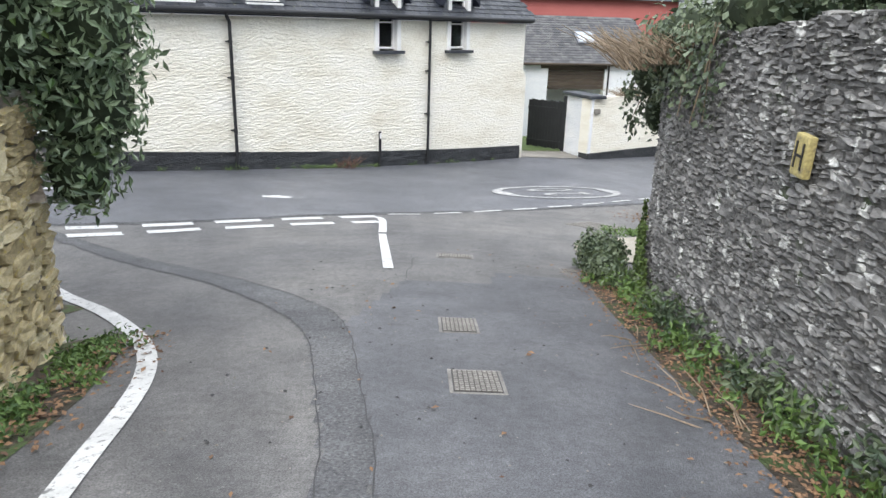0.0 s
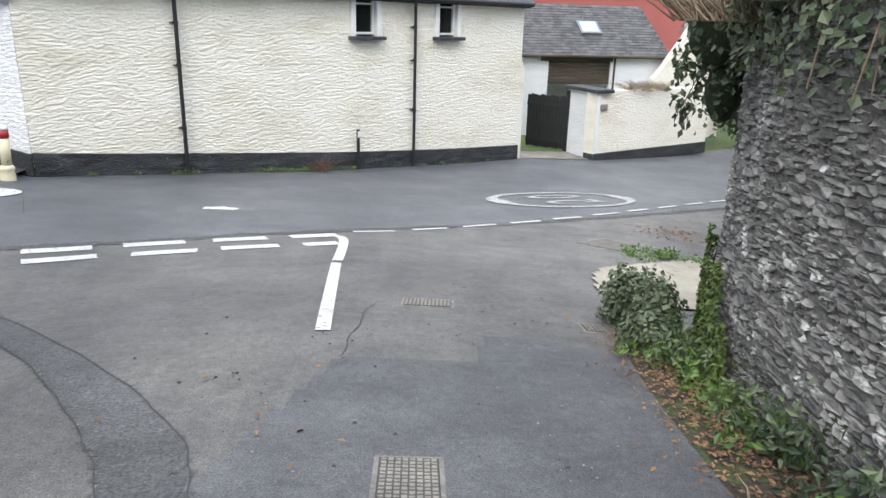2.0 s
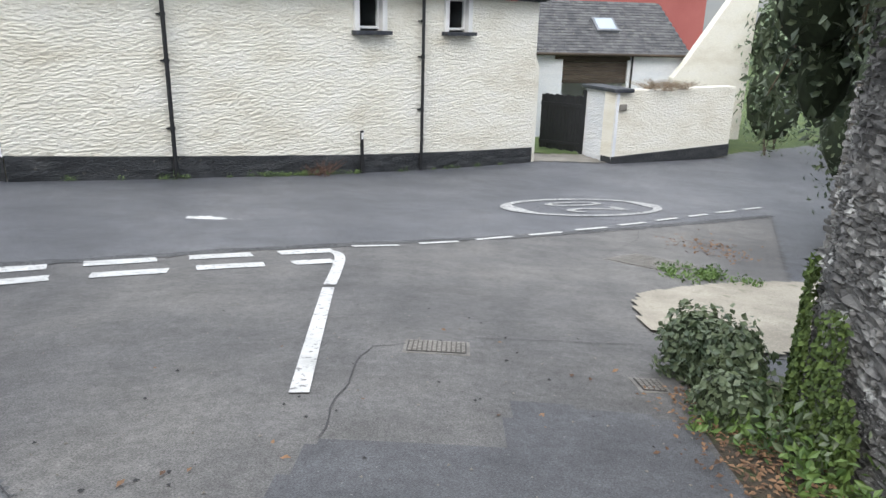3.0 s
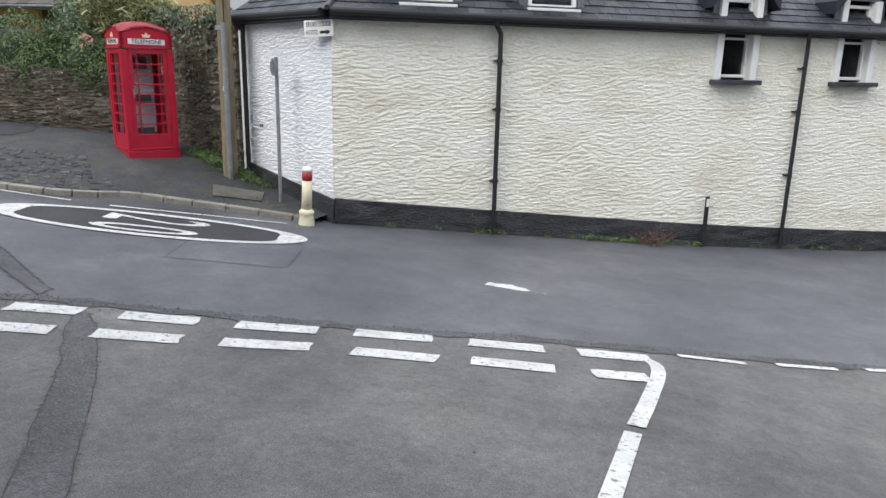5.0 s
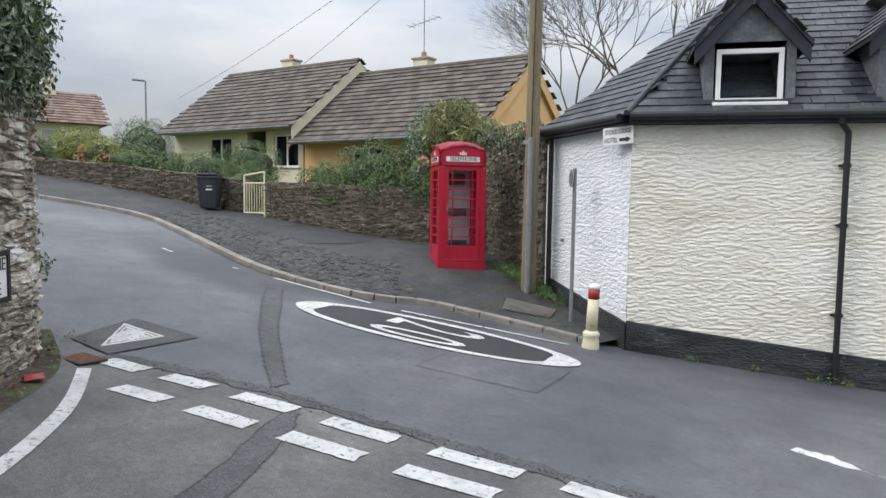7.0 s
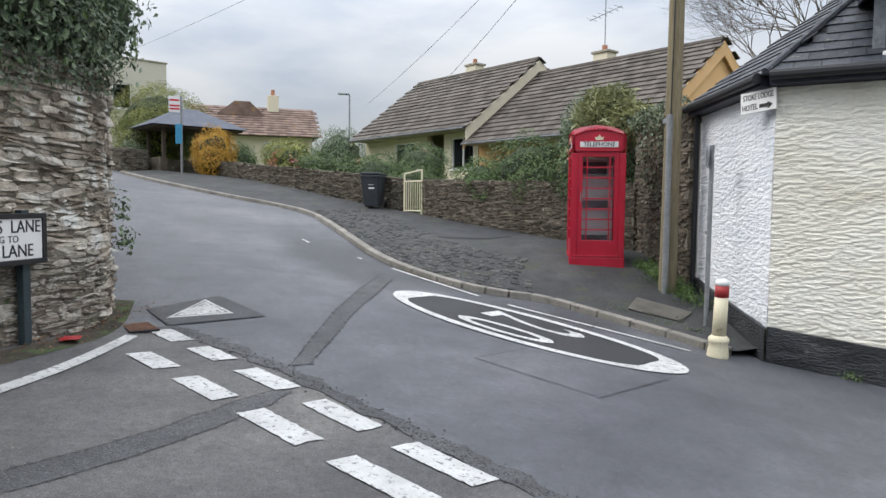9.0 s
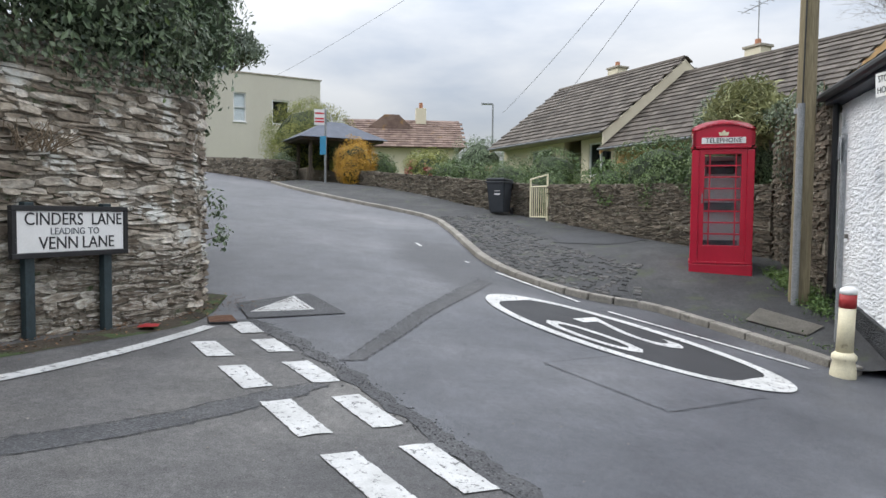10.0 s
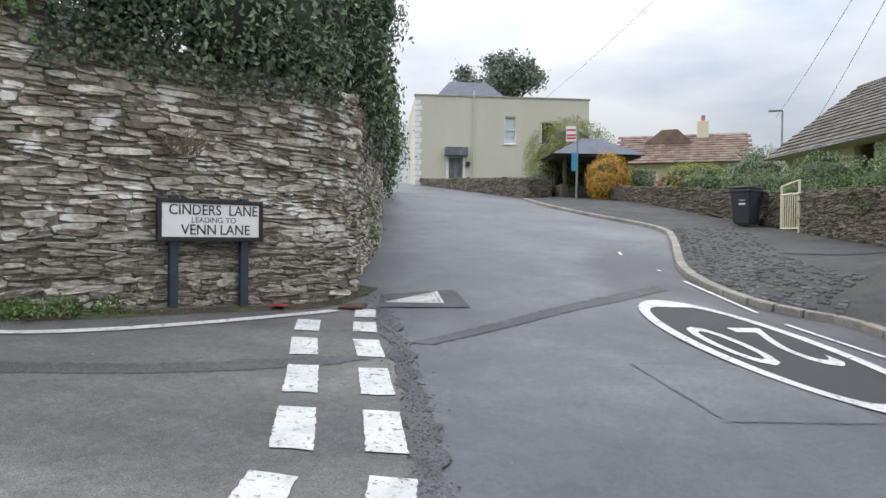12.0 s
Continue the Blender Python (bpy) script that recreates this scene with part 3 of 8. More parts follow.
def roundel(cx, cy, ang, a, b, flip, paint):
    """A speed roundel: an ellipse with the stretched figures 20 in it."""
    ob = thing("speed_roundel", cx, cy, gz(cx, cy), 0, "white painted oval speed roundel reading 20", "road marking", "speed roundels", "structure")
    ca, sa = math.cos(radians(ang)), math.sin(radians(ang))

    def put(u, n, lift):
        x, y = cx + u * ca - n * sa, cy + u * sa + n * ca
        return (x, y, gz(x, y) + lift)

    v, f = [], []
    N = 96
    for i in range(N):
        t = 2 * math.pi * i / N
        w = 0.14 + 0.30 * abs(math.cos(t)) ** 8
        v.append(put(a * math.cos(t), b * math.sin(t), 0.014))
        v.append(put((a - w) * math.cos(t), (b - 0.14) * math.sin(t), 0.014))
    for i in range(N):
        j = (i + 1) % N
        f.append((2 * i, 2 * j, 2 * j + 1, 2 * i + 1))
    raw("ring", v, f, paint, ob)
    for ch, off in (("2", -0.30), ("0", 0.36)):
        me = text_mesh(ch, 1.0)
        for vert in me.vertices:
            tx, ty = vert.co.x * 0.98 + off, vert.co.y * 2.2 - 0.1
            u, n = (ty, -tx) if not flip else (-ty, tx)
            vert.co = put(u * 1.0, n, 0.014)
        finish("figure", me, paint, ob)
    return ob


roundel(-8.73, 12.95, 32.5, 2.28, 0.82, False, WHITE_LINE)
roundel(2.95, 17.85, 32.0, 2.0, 0.98, True, WORN_LINE)
# dark relaid tarmac inside the nearer oval
RC, RS = math.cos(radians(32.5)), math.sin(radians(32.5))
tagged(sheet("road_patch", [(-8.73 + 2.15 * math.cos(k / 6) * RC - 0.76 * math.sin(k / 6) * RS, 12.95 + 2.15 * math.cos(k / 6) * RS + 0.76 * math.sin(k / 6) * RC) for k in range(38)], TARMAC_NEW, 0.06, 0.006), "dark tarmac beneath the painted speed roundel", "road patch", kind="structure")

# ---- the white hotel cottage ----
HA = radians(HOUSE_ANG)
HM = Matrix.Translation((*HOUSE_A, 0)) @ Matrix.Rotation(HA, 4, "Z")
HLEN, EAVE = 13.85, 1.55
house = thing("hotel_cottage", HOUSE_A[0], HOUSE_A[1], gz(*HOUSE_A), 0, "low white-painted slate-stone cottage with dormers and a black plinth", "house")
END = HM.inverted() @ Vector((-10.3, 16.75, 0))


def hz(u):
    p = HM @ Vector((u, 0, 0))
    return gz(p.x, p.y)


def rough_wall(name, u0, u1, z0, z1, mat_, m, parent, holes=(), thick=0.45, amp=0.0105, step=0.05, seed=0.0, label=""):
    """A wall face of painted rubble, uneven in long flat courses, with real holes through it; x along, outside towards -y."""
    us = [u0 + (u1 - u0) * i / max(1, round((u1 - u0) / step)) for i in range(max(1, round((u1 - u0) / step)) + 1)]
    zs = [i / max(1, round(z1 / 1)) for i in range(2)]
    us = sorted(set(us) | {h[0] for h in holes} | {h[1] for h in holes})
    nz = max(2, round((z1 - min(z0(u0), z0(u1))) / (step * 0.42)))
    bm = bmesh.new()
    grid = []
    for u in us:
        col = []
        for j in range(nz + 1):
            z = z0(u) + (z1 - z0(u)) * j / nz
            for h in holes:
                if h[0] - 1e-6 <= u <= h[1] + 1e-6:
                    for hzv in (h[2], h[3]):
                        if abs(z - hzv) < (z1 - z0(u)) / nz * 0.51:
                            z = hzv
            zw = z + 0.05 * noise.noise(Vector((u * 0.9, z * 0.8, seed + 2)))
            d = 0.75 * noise.noise(Vector((u * 5.0 + seed, zw * 17.0, seed))) + 1.1 * noise.noise(Vector((u * 12.0, zw * 30.0 + 9, seed)))
            d = math.copysign(abs(d) ** 0.7, d) + 0.5 * noise.noise(Vector((u * 1.1, z * 1.3, seed + 5)))
            col.append(bm.verts.new(m @ Vector((u, -amp * d, z))))
        grid.append(col)
    for i in range(len(us) - 1):
        uc = (us[i] + us[i + 1]) / 2
        for j in range(nz):
            zc = z0(uc) + (z1 - z0(uc)) * (j + 0.5) / nz
            if any(h[0] < uc < h[1] and h[2] < zc < h[3] for h in holes):
                continue
            bm.faces.new((grid[i][j], grid[i + 1][j], grid[i + 1][j + 1], grid[i][j + 1]))
    # back and ends
    segs = []
    last = u0
    for h in sorted(holes):
        segs.append((last, h[0], z1))
        segs.append((h[0], h[1], h[2]))
        last = h[1]
    segs.append((last, u1, z1))
    for a, b, zt in segs:
        if b - a > 0.01:
            zb = min(z0(a), z0(b))
            part("wall_core", box(bmesh.new(), ((a + b) / 2, thick / 2 + amp * 2.6, (zb + zt) / 2), (b - a, thick, zt - zb), m), mat_, parent)
    return part(name, bm, mat_, parent, label, smooth=False)


def base_top(u):
    return hz(u) + 0.45


rough_wall("wall", 0.0, HLEN, base_top, EAVE, RENDER_CREAM, HM, house, [(7.40, 8.28, 0.69, EAVE + 0.2), (10.2, 11.1, 0.69, EAVE + 0.2)], label="cream-white painted uneven slate rubble wall")
bm = bmesh.new()
N = 150
cols = []
for i in range(N + 1):
    u = HLEN * i / N
    cols.append([bm.verts.new(HM @ Vector((u, -0.05 - 0.03 * noise.noise(Vector((u * 2.5, k * 1.7, 3.0))) - (0.03 if k == 0 else 0), (hz(u) - 0.25) * (1 - k / 8) + (base_top(u) + 0.012 * noise.noise(Vector((u * 3, 0, 7)))) * k / 8))) for k in range(9)] + [bm.verts.new(HM @ Vector((u, 0.1, base_top(u))))])
for i in range(N):
    for k in range(9):
        bm.faces.new((cols[i][k], cols[i + 1][k], cols[i + 1][k + 1], cols[i][k + 1]))
part("plinth", bm, PLINTH, house, "black bitumen-painted plinth")
# the short end wall, which turns away at the corner
EA = math.atan2(END.y, END.x)
EM = Matrix.Translation((-10.3, 16.75, 0)) @ Matrix.Rotation(HA + EA + math.pi, 4, "Z")
ELEN = math.hypot(END.x, END.y)


def ez(u):
    p = EM @ Vector((u, 0, 0))
    return gz(p.x, p.y) + 0.22 * (1 - u / ELEN)


rough_wall("wall", 0.0, ELEN - 0.01, lambda u: ez(u) + 0.42, EAVE, RENDER_WHITE, EM, house, seed=5.0, label="cold-white painted uneven rubble end wall")
bm = bmesh.new()
cols = []
for i in range(31):
    u = (ELEN + 0.05) * i / 30
    cols.append([bm.verts.new(EM @ Vector((u, -0.05 - 0.02 * noise.noise(Vector((u * 3, k * 1.7, 5.0))), (ez(u) - 0.3) * (1 - k / 6) + (ez(u) + 0.43) * k / 6))) for k in range(7)] + [bm.verts.new(EM @ Vector((u, 0.1, ez(u) + 0.43)))])
for i in range(30):
    for k in range(7):
        bm.faces.new((cols[i][k], cols[i + 1][k], cols[i + 1][k + 1], cols[i][k + 1]))
part("plinth", bm, PLINTH, house)
# far gable and back, so that the house is closed
bm = bmesh.new()
box(bm, (HLEN - 0.22, 3.1, -0.75), (0.4, 5.3, 4.6), HM)
box(bm, (6.0, 5.9, -0.5), (15.6, 0.4, 4.1), HM)
part("wall", bm, RENDER_CREAM, house)
# eaves: fascia, gutter, soffit
for mm, L, s in ((HM, HLEN, 1), (EM, ELEN, -1)):
    bm = bmesh.new()
    box(bm, (L / 2, -0.10, EAVE + 0.075), (L + 0.1, 0.24, 0.13), mm, 0.01)
    part("fascia", bm, DARK_BLUE, house)
    bm = bmesh.new()
    rod(bm, mm @ Vector((-0.05, -0.27, EAVE + 0.12)), mm @ Vector((L + 0.08, -0.27, EAVE + 0.10)), 0.065, n=10)
    part("gutter", bm, BLACK_PAINT, house)


def slates(name, o, ux, uy, w, h, mat_, parent, cw=0.3, ch=0.22, clip=None, thick=0.012):
    """Courses of slates on a roof plane: origin o, unit ux along the eaves, uy up the slope."""
    o, ux, uy = Vector(o), Vector(ux).normalized(), Vector(uy).normalized()
    nn = ux.cross(uy).normalized()
    verts, faces = [], []
    rows = int(h / ch) + 1
    for r in range(rows):
        off = (r % 2) * cw / 2
        c = -1
        while (c * cw + off) < w:
            a0, a1 = c * cw + off + 0.004, (c + 1) * cw + off - 0.004
            mid = (a0 + a1) / 2
            b0 = r * ch
            if (clip is None or clip(mid, b0 + ch / 2)) and mid > -0.02 and mid < w + 0.02:
                j = random.uniform(-0.006, 0.006)
                lift = thick * 1.6 + random.uniform(0, 0.006)
                p = [o + ux * a0 + uy * (b0 + j) + nn * lift, o + ux * a1 + uy * (b0 + j) + nn * lift, o + ux * a1 + uy * (b0 + ch * 1.15) + nn * 0.004, o + ux * a0 + uy * (b0 + ch * 1.15) + nn * 0.004, o + ux * a0 + uy * (b0 + j), o + ux * a1 + uy * (b0 + j)]
                b = len(verts)
                verts += p
                faces += [(b, b + 1, b + 2, b + 3), (b + 4, b + 5, b + 1, b), (b + 4, b, b + 3), (b + 1, b + 5, b + 2)]
            c += 1
    ob = raw(name, verts, faces, mat_, parent)
    ob["kind"] = "stuff"
    return ob


# main roof: a front slope, hipped towards the near end
RH, RD = 2.75, 3.0
ridge0, ridge1 = 1.9, HLEN + 0.1
fe = HM @ Vector((0, -0.3, EAVE + 0.16))
bm = bmesh.new()
A0 = HM @ Vector((-0.1, -0.3, EAVE + 0.13))
A1 = HM @ Vector((HLEN + 0.2, -0.3, EAVE + 0.13))
R0 = HM @ Vector((ridge0, RD, EAVE + RH))
R1 = HM @ Vector((HLEN + 0.2, RD, EAVE + RH))
E0 = EM @ Vector((-0.2, -0.3, EAVE + 0.13))
B0 = HM @ Vector((END.x - 0.2, 6.2, EAVE + 0.13))
B1 = HM @ Vector((HLEN + 0.2, 6.2, EAVE + 0.13))
vs = [bm.verts.new(p) for p in (A0, A1, R1, R0, E0, B0, B1)]
bm.faces.new((vs[0], vs[1], vs[2], vs[3]))
bm.faces.new((vs[4], vs[0], vs[3]))
bm.faces.new((vs[5], vs[4], vs[3]))
bm.faces.new((vs[6], vs[5], vs[3], vs[2]))
bm.faces.new((vs[1], vs[6], vs[2]))
bmesh.ops.solidify(bm, geom=bm.faces[:], thickness=0.06)
roof = part("roof", bm, SLATE, house, "weathered dark slate roof, hipped at the corner")
uy = (R1 - A1)
ux = (A1 - A0).normalized()
slates("slating", A0, ux, uy, (A1 - A0).length, uy.length, SLATE, roof, clip=lambda a, b: a > (ridge0 + 0.1) * b / uy.length)
ux2 = (A0 - E0).normalized()
n2 = (A0 - E0).cross(R0 - E0).normalized()
uy2 = n2.cross(ux2)
L2, H2 = (A0 - E0).length, (R0 - E0).dot(uy2)
ap = (R0 - E0).dot(ux2)
slates("slating", E0, ux2, uy2, L2 + 6, H2, SLATE, roof, clip=lambda a, b: a > ap * b / H2 and a < L2 + (ap - L2) * b / H2)
bm = bmesh.new()
rod(bm, A0 + Vector((0, 0, 0.03)), R0 + Vector((0, 0, 0.03)), 0.05, n=8)
rod(bm, R0, R1, 0.07, n=8)
part("ridge_tiles", bm, SLATE, roof)


def dormer(u, w, sill, head, apex, parent):
    """A gabled dormer standing on the eaves: lead cheeks, dark bargeboards, white casement."""
    zt = head + 0.1
    depth = 2.6
    m = HM @ Matrix.Translation((u, -0.02, 0))
    dm = part("dormer", prism(bmesh.new(), [(-w / 2, sill - 0.12), (-w / 2 + 0.13, sill - 0.12), (-w / 2 + 0.13, zt), (-w / 2, zt)], depth, m), LEAD, parent, "dormer with grey lead cheeks and dark bargeboards")
    part("cheek", prism(bmesh.new(), [(w / 2 - 0.13, sill - 0.12), (w / 2, sill - 0.12), (w / 2, zt), (w / 2 - 0.13, zt)], depth, m), LEAD, dm)
    part("gable_panel", prism(bmesh.new(), [(-w / 2, zt), (w / 2, zt), (0, apex)], 0.06, m), LEAD, dm)
    part("apron", prism(bmesh.new(), [(-w / 2 + 0.13, sill - 0.14), (w / 2 - 0.13, sill - 0.14), (w / 2 - 0.13, sill - 0.02), (-w / 2 + 0.13, sill - 0.02)], 0.1, m), LEAD, dm)
    ov = 0.16
    k = (apex - zt) / (w / 2)
    for s in (-1, 1):
        pts = [(s * (w / 2 + ov), zt - k * ov - 0.16), (s * (w / 2 + ov), zt - k * ov + 0.06), (0, apex + 0.08), (0, apex - 0.16)]
        part("bargeboard", prism(bmesh.new(), pts if s < 0 else pts[::-1], 0.05, m @ Matrix.Translation((0, -0.15, 0))), DARK_BLUE, dm)
        pts = [(s * (w / 2 + ov + 0.02), zt - k * ov + 0.05), (s * (w / 2 + ov + 0.02), zt - k * ov + 0.10), (0, apex + 0.14), (0, apex + 0.08)]
        rf = part("dormer_roof", prism(bmesh.new(), pts if s < 0 else pts[::-1], depth, m @ Matrix.Translation((0, -0.18, 0))), SLATE, dm)
        e = m @ Vector((s * (w / 2 + ov + 0.02), -0.18 if s > 0 else depth - 0.2, zt - k * ov + 0.105))
        uxd = (HM.to_3x3() @ Vector((0, 1 if s > 0 else -1, 0)))
        uyd = (m @ Vector((0, 0, apex + 0.145))) - (m @ Vector((s * (w / 2 + ov + 0.02), 0, zt - k * ov + 0.105)))
        slates("slating", e, uxd, uyd, depth - 0.1, uyd.length, SLATE, rf, 0.26, 0.2)
    rod_bm = rod(bmesh.new(), m @ Vector((0, -0.16, apex - 0.2)), m @ Vector((0, -0.16, apex + 0.2)), 0.035, n=8)
    part("finial", rod_bm, DARK_BLUE, dm)
    a, b = -w / 2 + 0.16, w / 2 - 0.16
    window(m @ Matrix.Translation((0, 0.03, 0)), a, b, sill, head, dm)


def window(m, a, b, z0, z1, parent, bars=0, fr=0.07, sill=True, name="window"):
    """A casement in its frame: four frame members, glass, a sill, and a box coloured dark as the dim room behind."""
    bm = bmesh.new()
    box(bm, ((a + b) / 2, 0, z1 - fr / 2), (b - a, 0.08, fr), m, 0.006)
    box(bm, ((a + b) / 2, 0, z0 + fr / 2), (b - a, 0.08, fr), m, 0.006)
    box(bm, (a + fr / 2, 0, (z0 + z1) / 2), (fr, 0.08, z1 - z0 - 2 * fr), m, 0.006)
    box(bm, (b - fr / 2, 0, (z0 + z1) / 2), (fr, 0.08, z1 - z0 - 2 * fr), m, 0.006)
    w = part(name, bm, WHITE_PAINT, parent, "white-painted window frame")
    for i in range(bars):
        z = z0 + (z1 - z0) * (i + 1) / (bars + 1)
        part("glazing_bar", box(bmesh.new(), ((a + b) / 2, 0.0, z), (b - a - 2 * fr, 0.06, 0.045), m, 0.004), WHITE_PAINT, w)
    g = part("pane", box(bmesh.new(), ((a + b) / 2, 0.012, (z0 + z1) / 2), (b - a - 2 * fr + 0.01, 0.008, z1 - z0 - 2 * fr + 0.01), m), GLASS_DARK, w)
    g.visible_shadow = False
    # shallow added box; the room's darkness is in its lining colour
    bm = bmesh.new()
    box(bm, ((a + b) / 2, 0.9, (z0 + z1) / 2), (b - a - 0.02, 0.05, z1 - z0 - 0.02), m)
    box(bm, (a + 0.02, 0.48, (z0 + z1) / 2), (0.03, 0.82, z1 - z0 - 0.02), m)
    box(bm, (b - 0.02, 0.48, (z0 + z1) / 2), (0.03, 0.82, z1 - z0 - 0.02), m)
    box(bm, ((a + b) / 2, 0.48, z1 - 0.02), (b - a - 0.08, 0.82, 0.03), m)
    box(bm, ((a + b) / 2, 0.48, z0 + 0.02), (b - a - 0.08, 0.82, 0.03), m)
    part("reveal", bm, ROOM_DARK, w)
    if sill:
        part("sill", box(bmesh.new(), ((a + b) / 2, -0.06, z0 - 0.025), (b - a + 0.1, 0.2, 0.05), m, 0.01), WHITE_PAINT, w)
    return w


dormer(1.62, 1.24, 1.86, 2.64, 3.42, house)
dormer(3.92, 1.24, 1.87, 2.68, 3.46, house)


def wall_dormer(a, b, parent):
    """A tall sash that breaks through the eaves under its own small gable."""
    c, w = (a + b) / 2, b - a
    m = HM
    wn_ = window(m @ Matrix.Translation((0, 0.12, 0)), a + 0.10, b - 0.10, 0.75, 2.22, parent, bars=1, fr=0.06, sill=False)
    for x in (a + 0.04, b - 0.04):
        part("window_surround", box(bmesh.new(), (x, 0.04, 1.50), (0.14, 0.22, 1.6), m, 0.008), WHITE_PAINT, parent)
    part("slate_sill", box(bmesh.new(), (c, -0.08, 0.66), (w + 0.16, 0.26, 0.09), m, 0.01), SLATE, parent)
    dm = part("dormer", prism(bmesh.new(), [(a - 0.16, 1.75), (a - 0.02, 1.75), (a - 0.02, 2.32), (a - 0.16, 2.32)], 2.2, m), LEAD, parent)
    part("cheek", prism(bmesh.new(), [(b + 0.02, 1.75), (b + 0.16, 1.75), (b + 0.16, 2.32), (b + 0.02, 2.32)], 2.2, m), LEAD, dm)
    part("gable_panel", prism(bmesh.new(), [(a - 0.16, 2.3), (b + 0.16, 2.3), (c, 2.95)], 0.06, m), LEAD, dm)
    for s in (-1, 1):
        pts = [(c + s * (w / 2 + 0.32), 2.02), (c + s * (w / 2 + 0.32), 2.26), (c, 3.1), (c, 2.84)]
        part("bargeboard", prism(bmesh.new(), pts if s < 0 else pts[::-1], 2.6, m @ Matrix.Translation((0, -0.18, 0))), DARK_BLUE, dm)


wall_dormer(7.40, 8.28, house)
wall_dormer(10.2, 11.1, house)
for u in (2.92, 9.38):
    bm = bmesh.new()
    p = [HM @ Vector(q) for q in ((u - 0.12, -0.27, EAVE + 0.08), (u - 0.1, -0.25, EAVE - 0.03), (u + 0.02, -0.12, EAVE - 0.14), (u + 0.02, -0.10, hz(u) + 0.02))]
    for a, b in zip(p, p[1:]):
        rod(bm, a, b, 0.042, n=10)
    dp = part("downpipe", bm, BLACK_PAINT, house, "black cast downpipe")
    for z in (EAVE - 0.6, 0.1, -1.2):
        bm = bmesh.new()
        rod(bm, HM @ Vector((u + 0.02, -0.10, z - 0.035)), HM @ Vector((u + 0.02, -0.10, z + 0.035)), 0.056, n=10)
        box(bm, (u + 0.02, -0.03, z), (0.16, 0.08, 0.03), HM)
        part("bracket", bm, BLACK_PAINT, dp)
bm = bmesh.new()
rod(bm, EM @ Vector((0.10, -0.1, EAVE + 0.05)), EM @ Vector((0.10, -0.1, ez(0.1) + 0.02)), 0.045, n=10)
part("downpipe", bm, BLACK_PAINT, house, "black cast downpipe")
bm = bmesh.new()
rod(bm, EM @ Vector((-0.12, 0.0, ez(0) - 0.1)), EM @ Vector((-0.12, 0.0, EAVE - 0.1)), 0.07, n=10)
part("white_pipe", bm, WHITE_PAINT, house, "white-painted boxed pipe")
# black marker post against the wall
u = 7.48
mk = part("marker_post", box(bmesh.new(), (u, -0.14, hz(u) + 0.5), (0.09, 0.03, 1.1), HM, 0.01), SIGN_BLACK, None, "")
tagged(mk, "black verge marker post with a white reflector", "marker post")
part("reflector", box(bmesh.new(), (u, -0.162, hz(u) + 0.92), (0.06, 0.01, 0.16), HM, 0.003), SIGN_WHITE, mk)
# small vent in the end wall
part("vent", box(bmesh.new(), (0.55, -0.03, -0.35), (0.06, 0.05, 0.06), EM, 0.01), IRON, house)


def plate(name, m, w, h, lines, label, category, frame_mat=None, t=0.025):
    """A flat sign: plate, rim and raised lettering; faces -y of m."""
    ob = part(name, box(bmesh.new(), (0, 0, 0), (w, t, h), m, 0.006), SIGN_WHITE)
    tagged(ob, label, category)
    if frame_mat:
        bm = bmesh.new()
        e = 0.045
        box(bm, (0, 0, h / 2 + e / 2), (w + 2 * e, t + 0.03, e), m, 0.006)
        box(bm, (0, 0, -h / 2 - e / 2), (w + 2 * e, t + 0.03, e), m, 0.006)
        box(bm, (-w / 2 - e / 2, 0, 0), (e, t + 0.03, h), m, 0.006)
        box(bm, (w / 2 + e / 2, 0, 0), (e, t + 0.03, h), m, 0.006)
        part("rim", bm, frame_mat, ob)
    for body, size, dx, dz, stretch, mat_ in lines:
        me = text_mesh(body, size, 0.002)
        me.transform(m @ Matrix.Translation((dx, -t / 2 - 0.003, dz)) @ Matrix.Rotation(radians(90), 4, "X") @ Matrix.Diagonal((stretch, 1, 1, 1)))
        finish("lettering", me, mat_, ob)
    return ob


sm = HM @ Matrix.Translation((0.02, -0.1, 1.40)) @ Matrix.Rotation(radians(-32), 4, "Z") @ Matrix.Translation((-0.27, 0, 0)) @ Matrix.Rotation(radians(-3), 4, "Y")
hs = plate("hotel_sign", sm, 0.53, 0.27, [("STOKE", 0.105, -0.12, 0.06, 0.66, SIGN_BLACK), ("LODGE", 0.105, 0.12, 0.06, 0.66, SIGN_BLACK), ("HOTEL", 0.105, -0.12, -0.065, 0.72, SIGN_BLACK)], "small white direction sign reading STOKE LODGE HOTEL with an arrow", "sign")
bm = bmesh.new()
box(bm, (0.09, -0.016, -0.065), (0.13, 0.006, 0.045), sm)
prism(bm, [(0.15, -0.11), (0.22, -0.065), (0.15, -0.02)], 0.006, sm @ Matrix.Translation((0, -0.019, 0)))
part("bracket", box(bmesh.new(), (0.16, 0.06, 0.0), (0.05, 0.12, 0.2), sm), SIGN_BLACK, hs)
part("arrow", bm, SIGN_BLACK, hs)

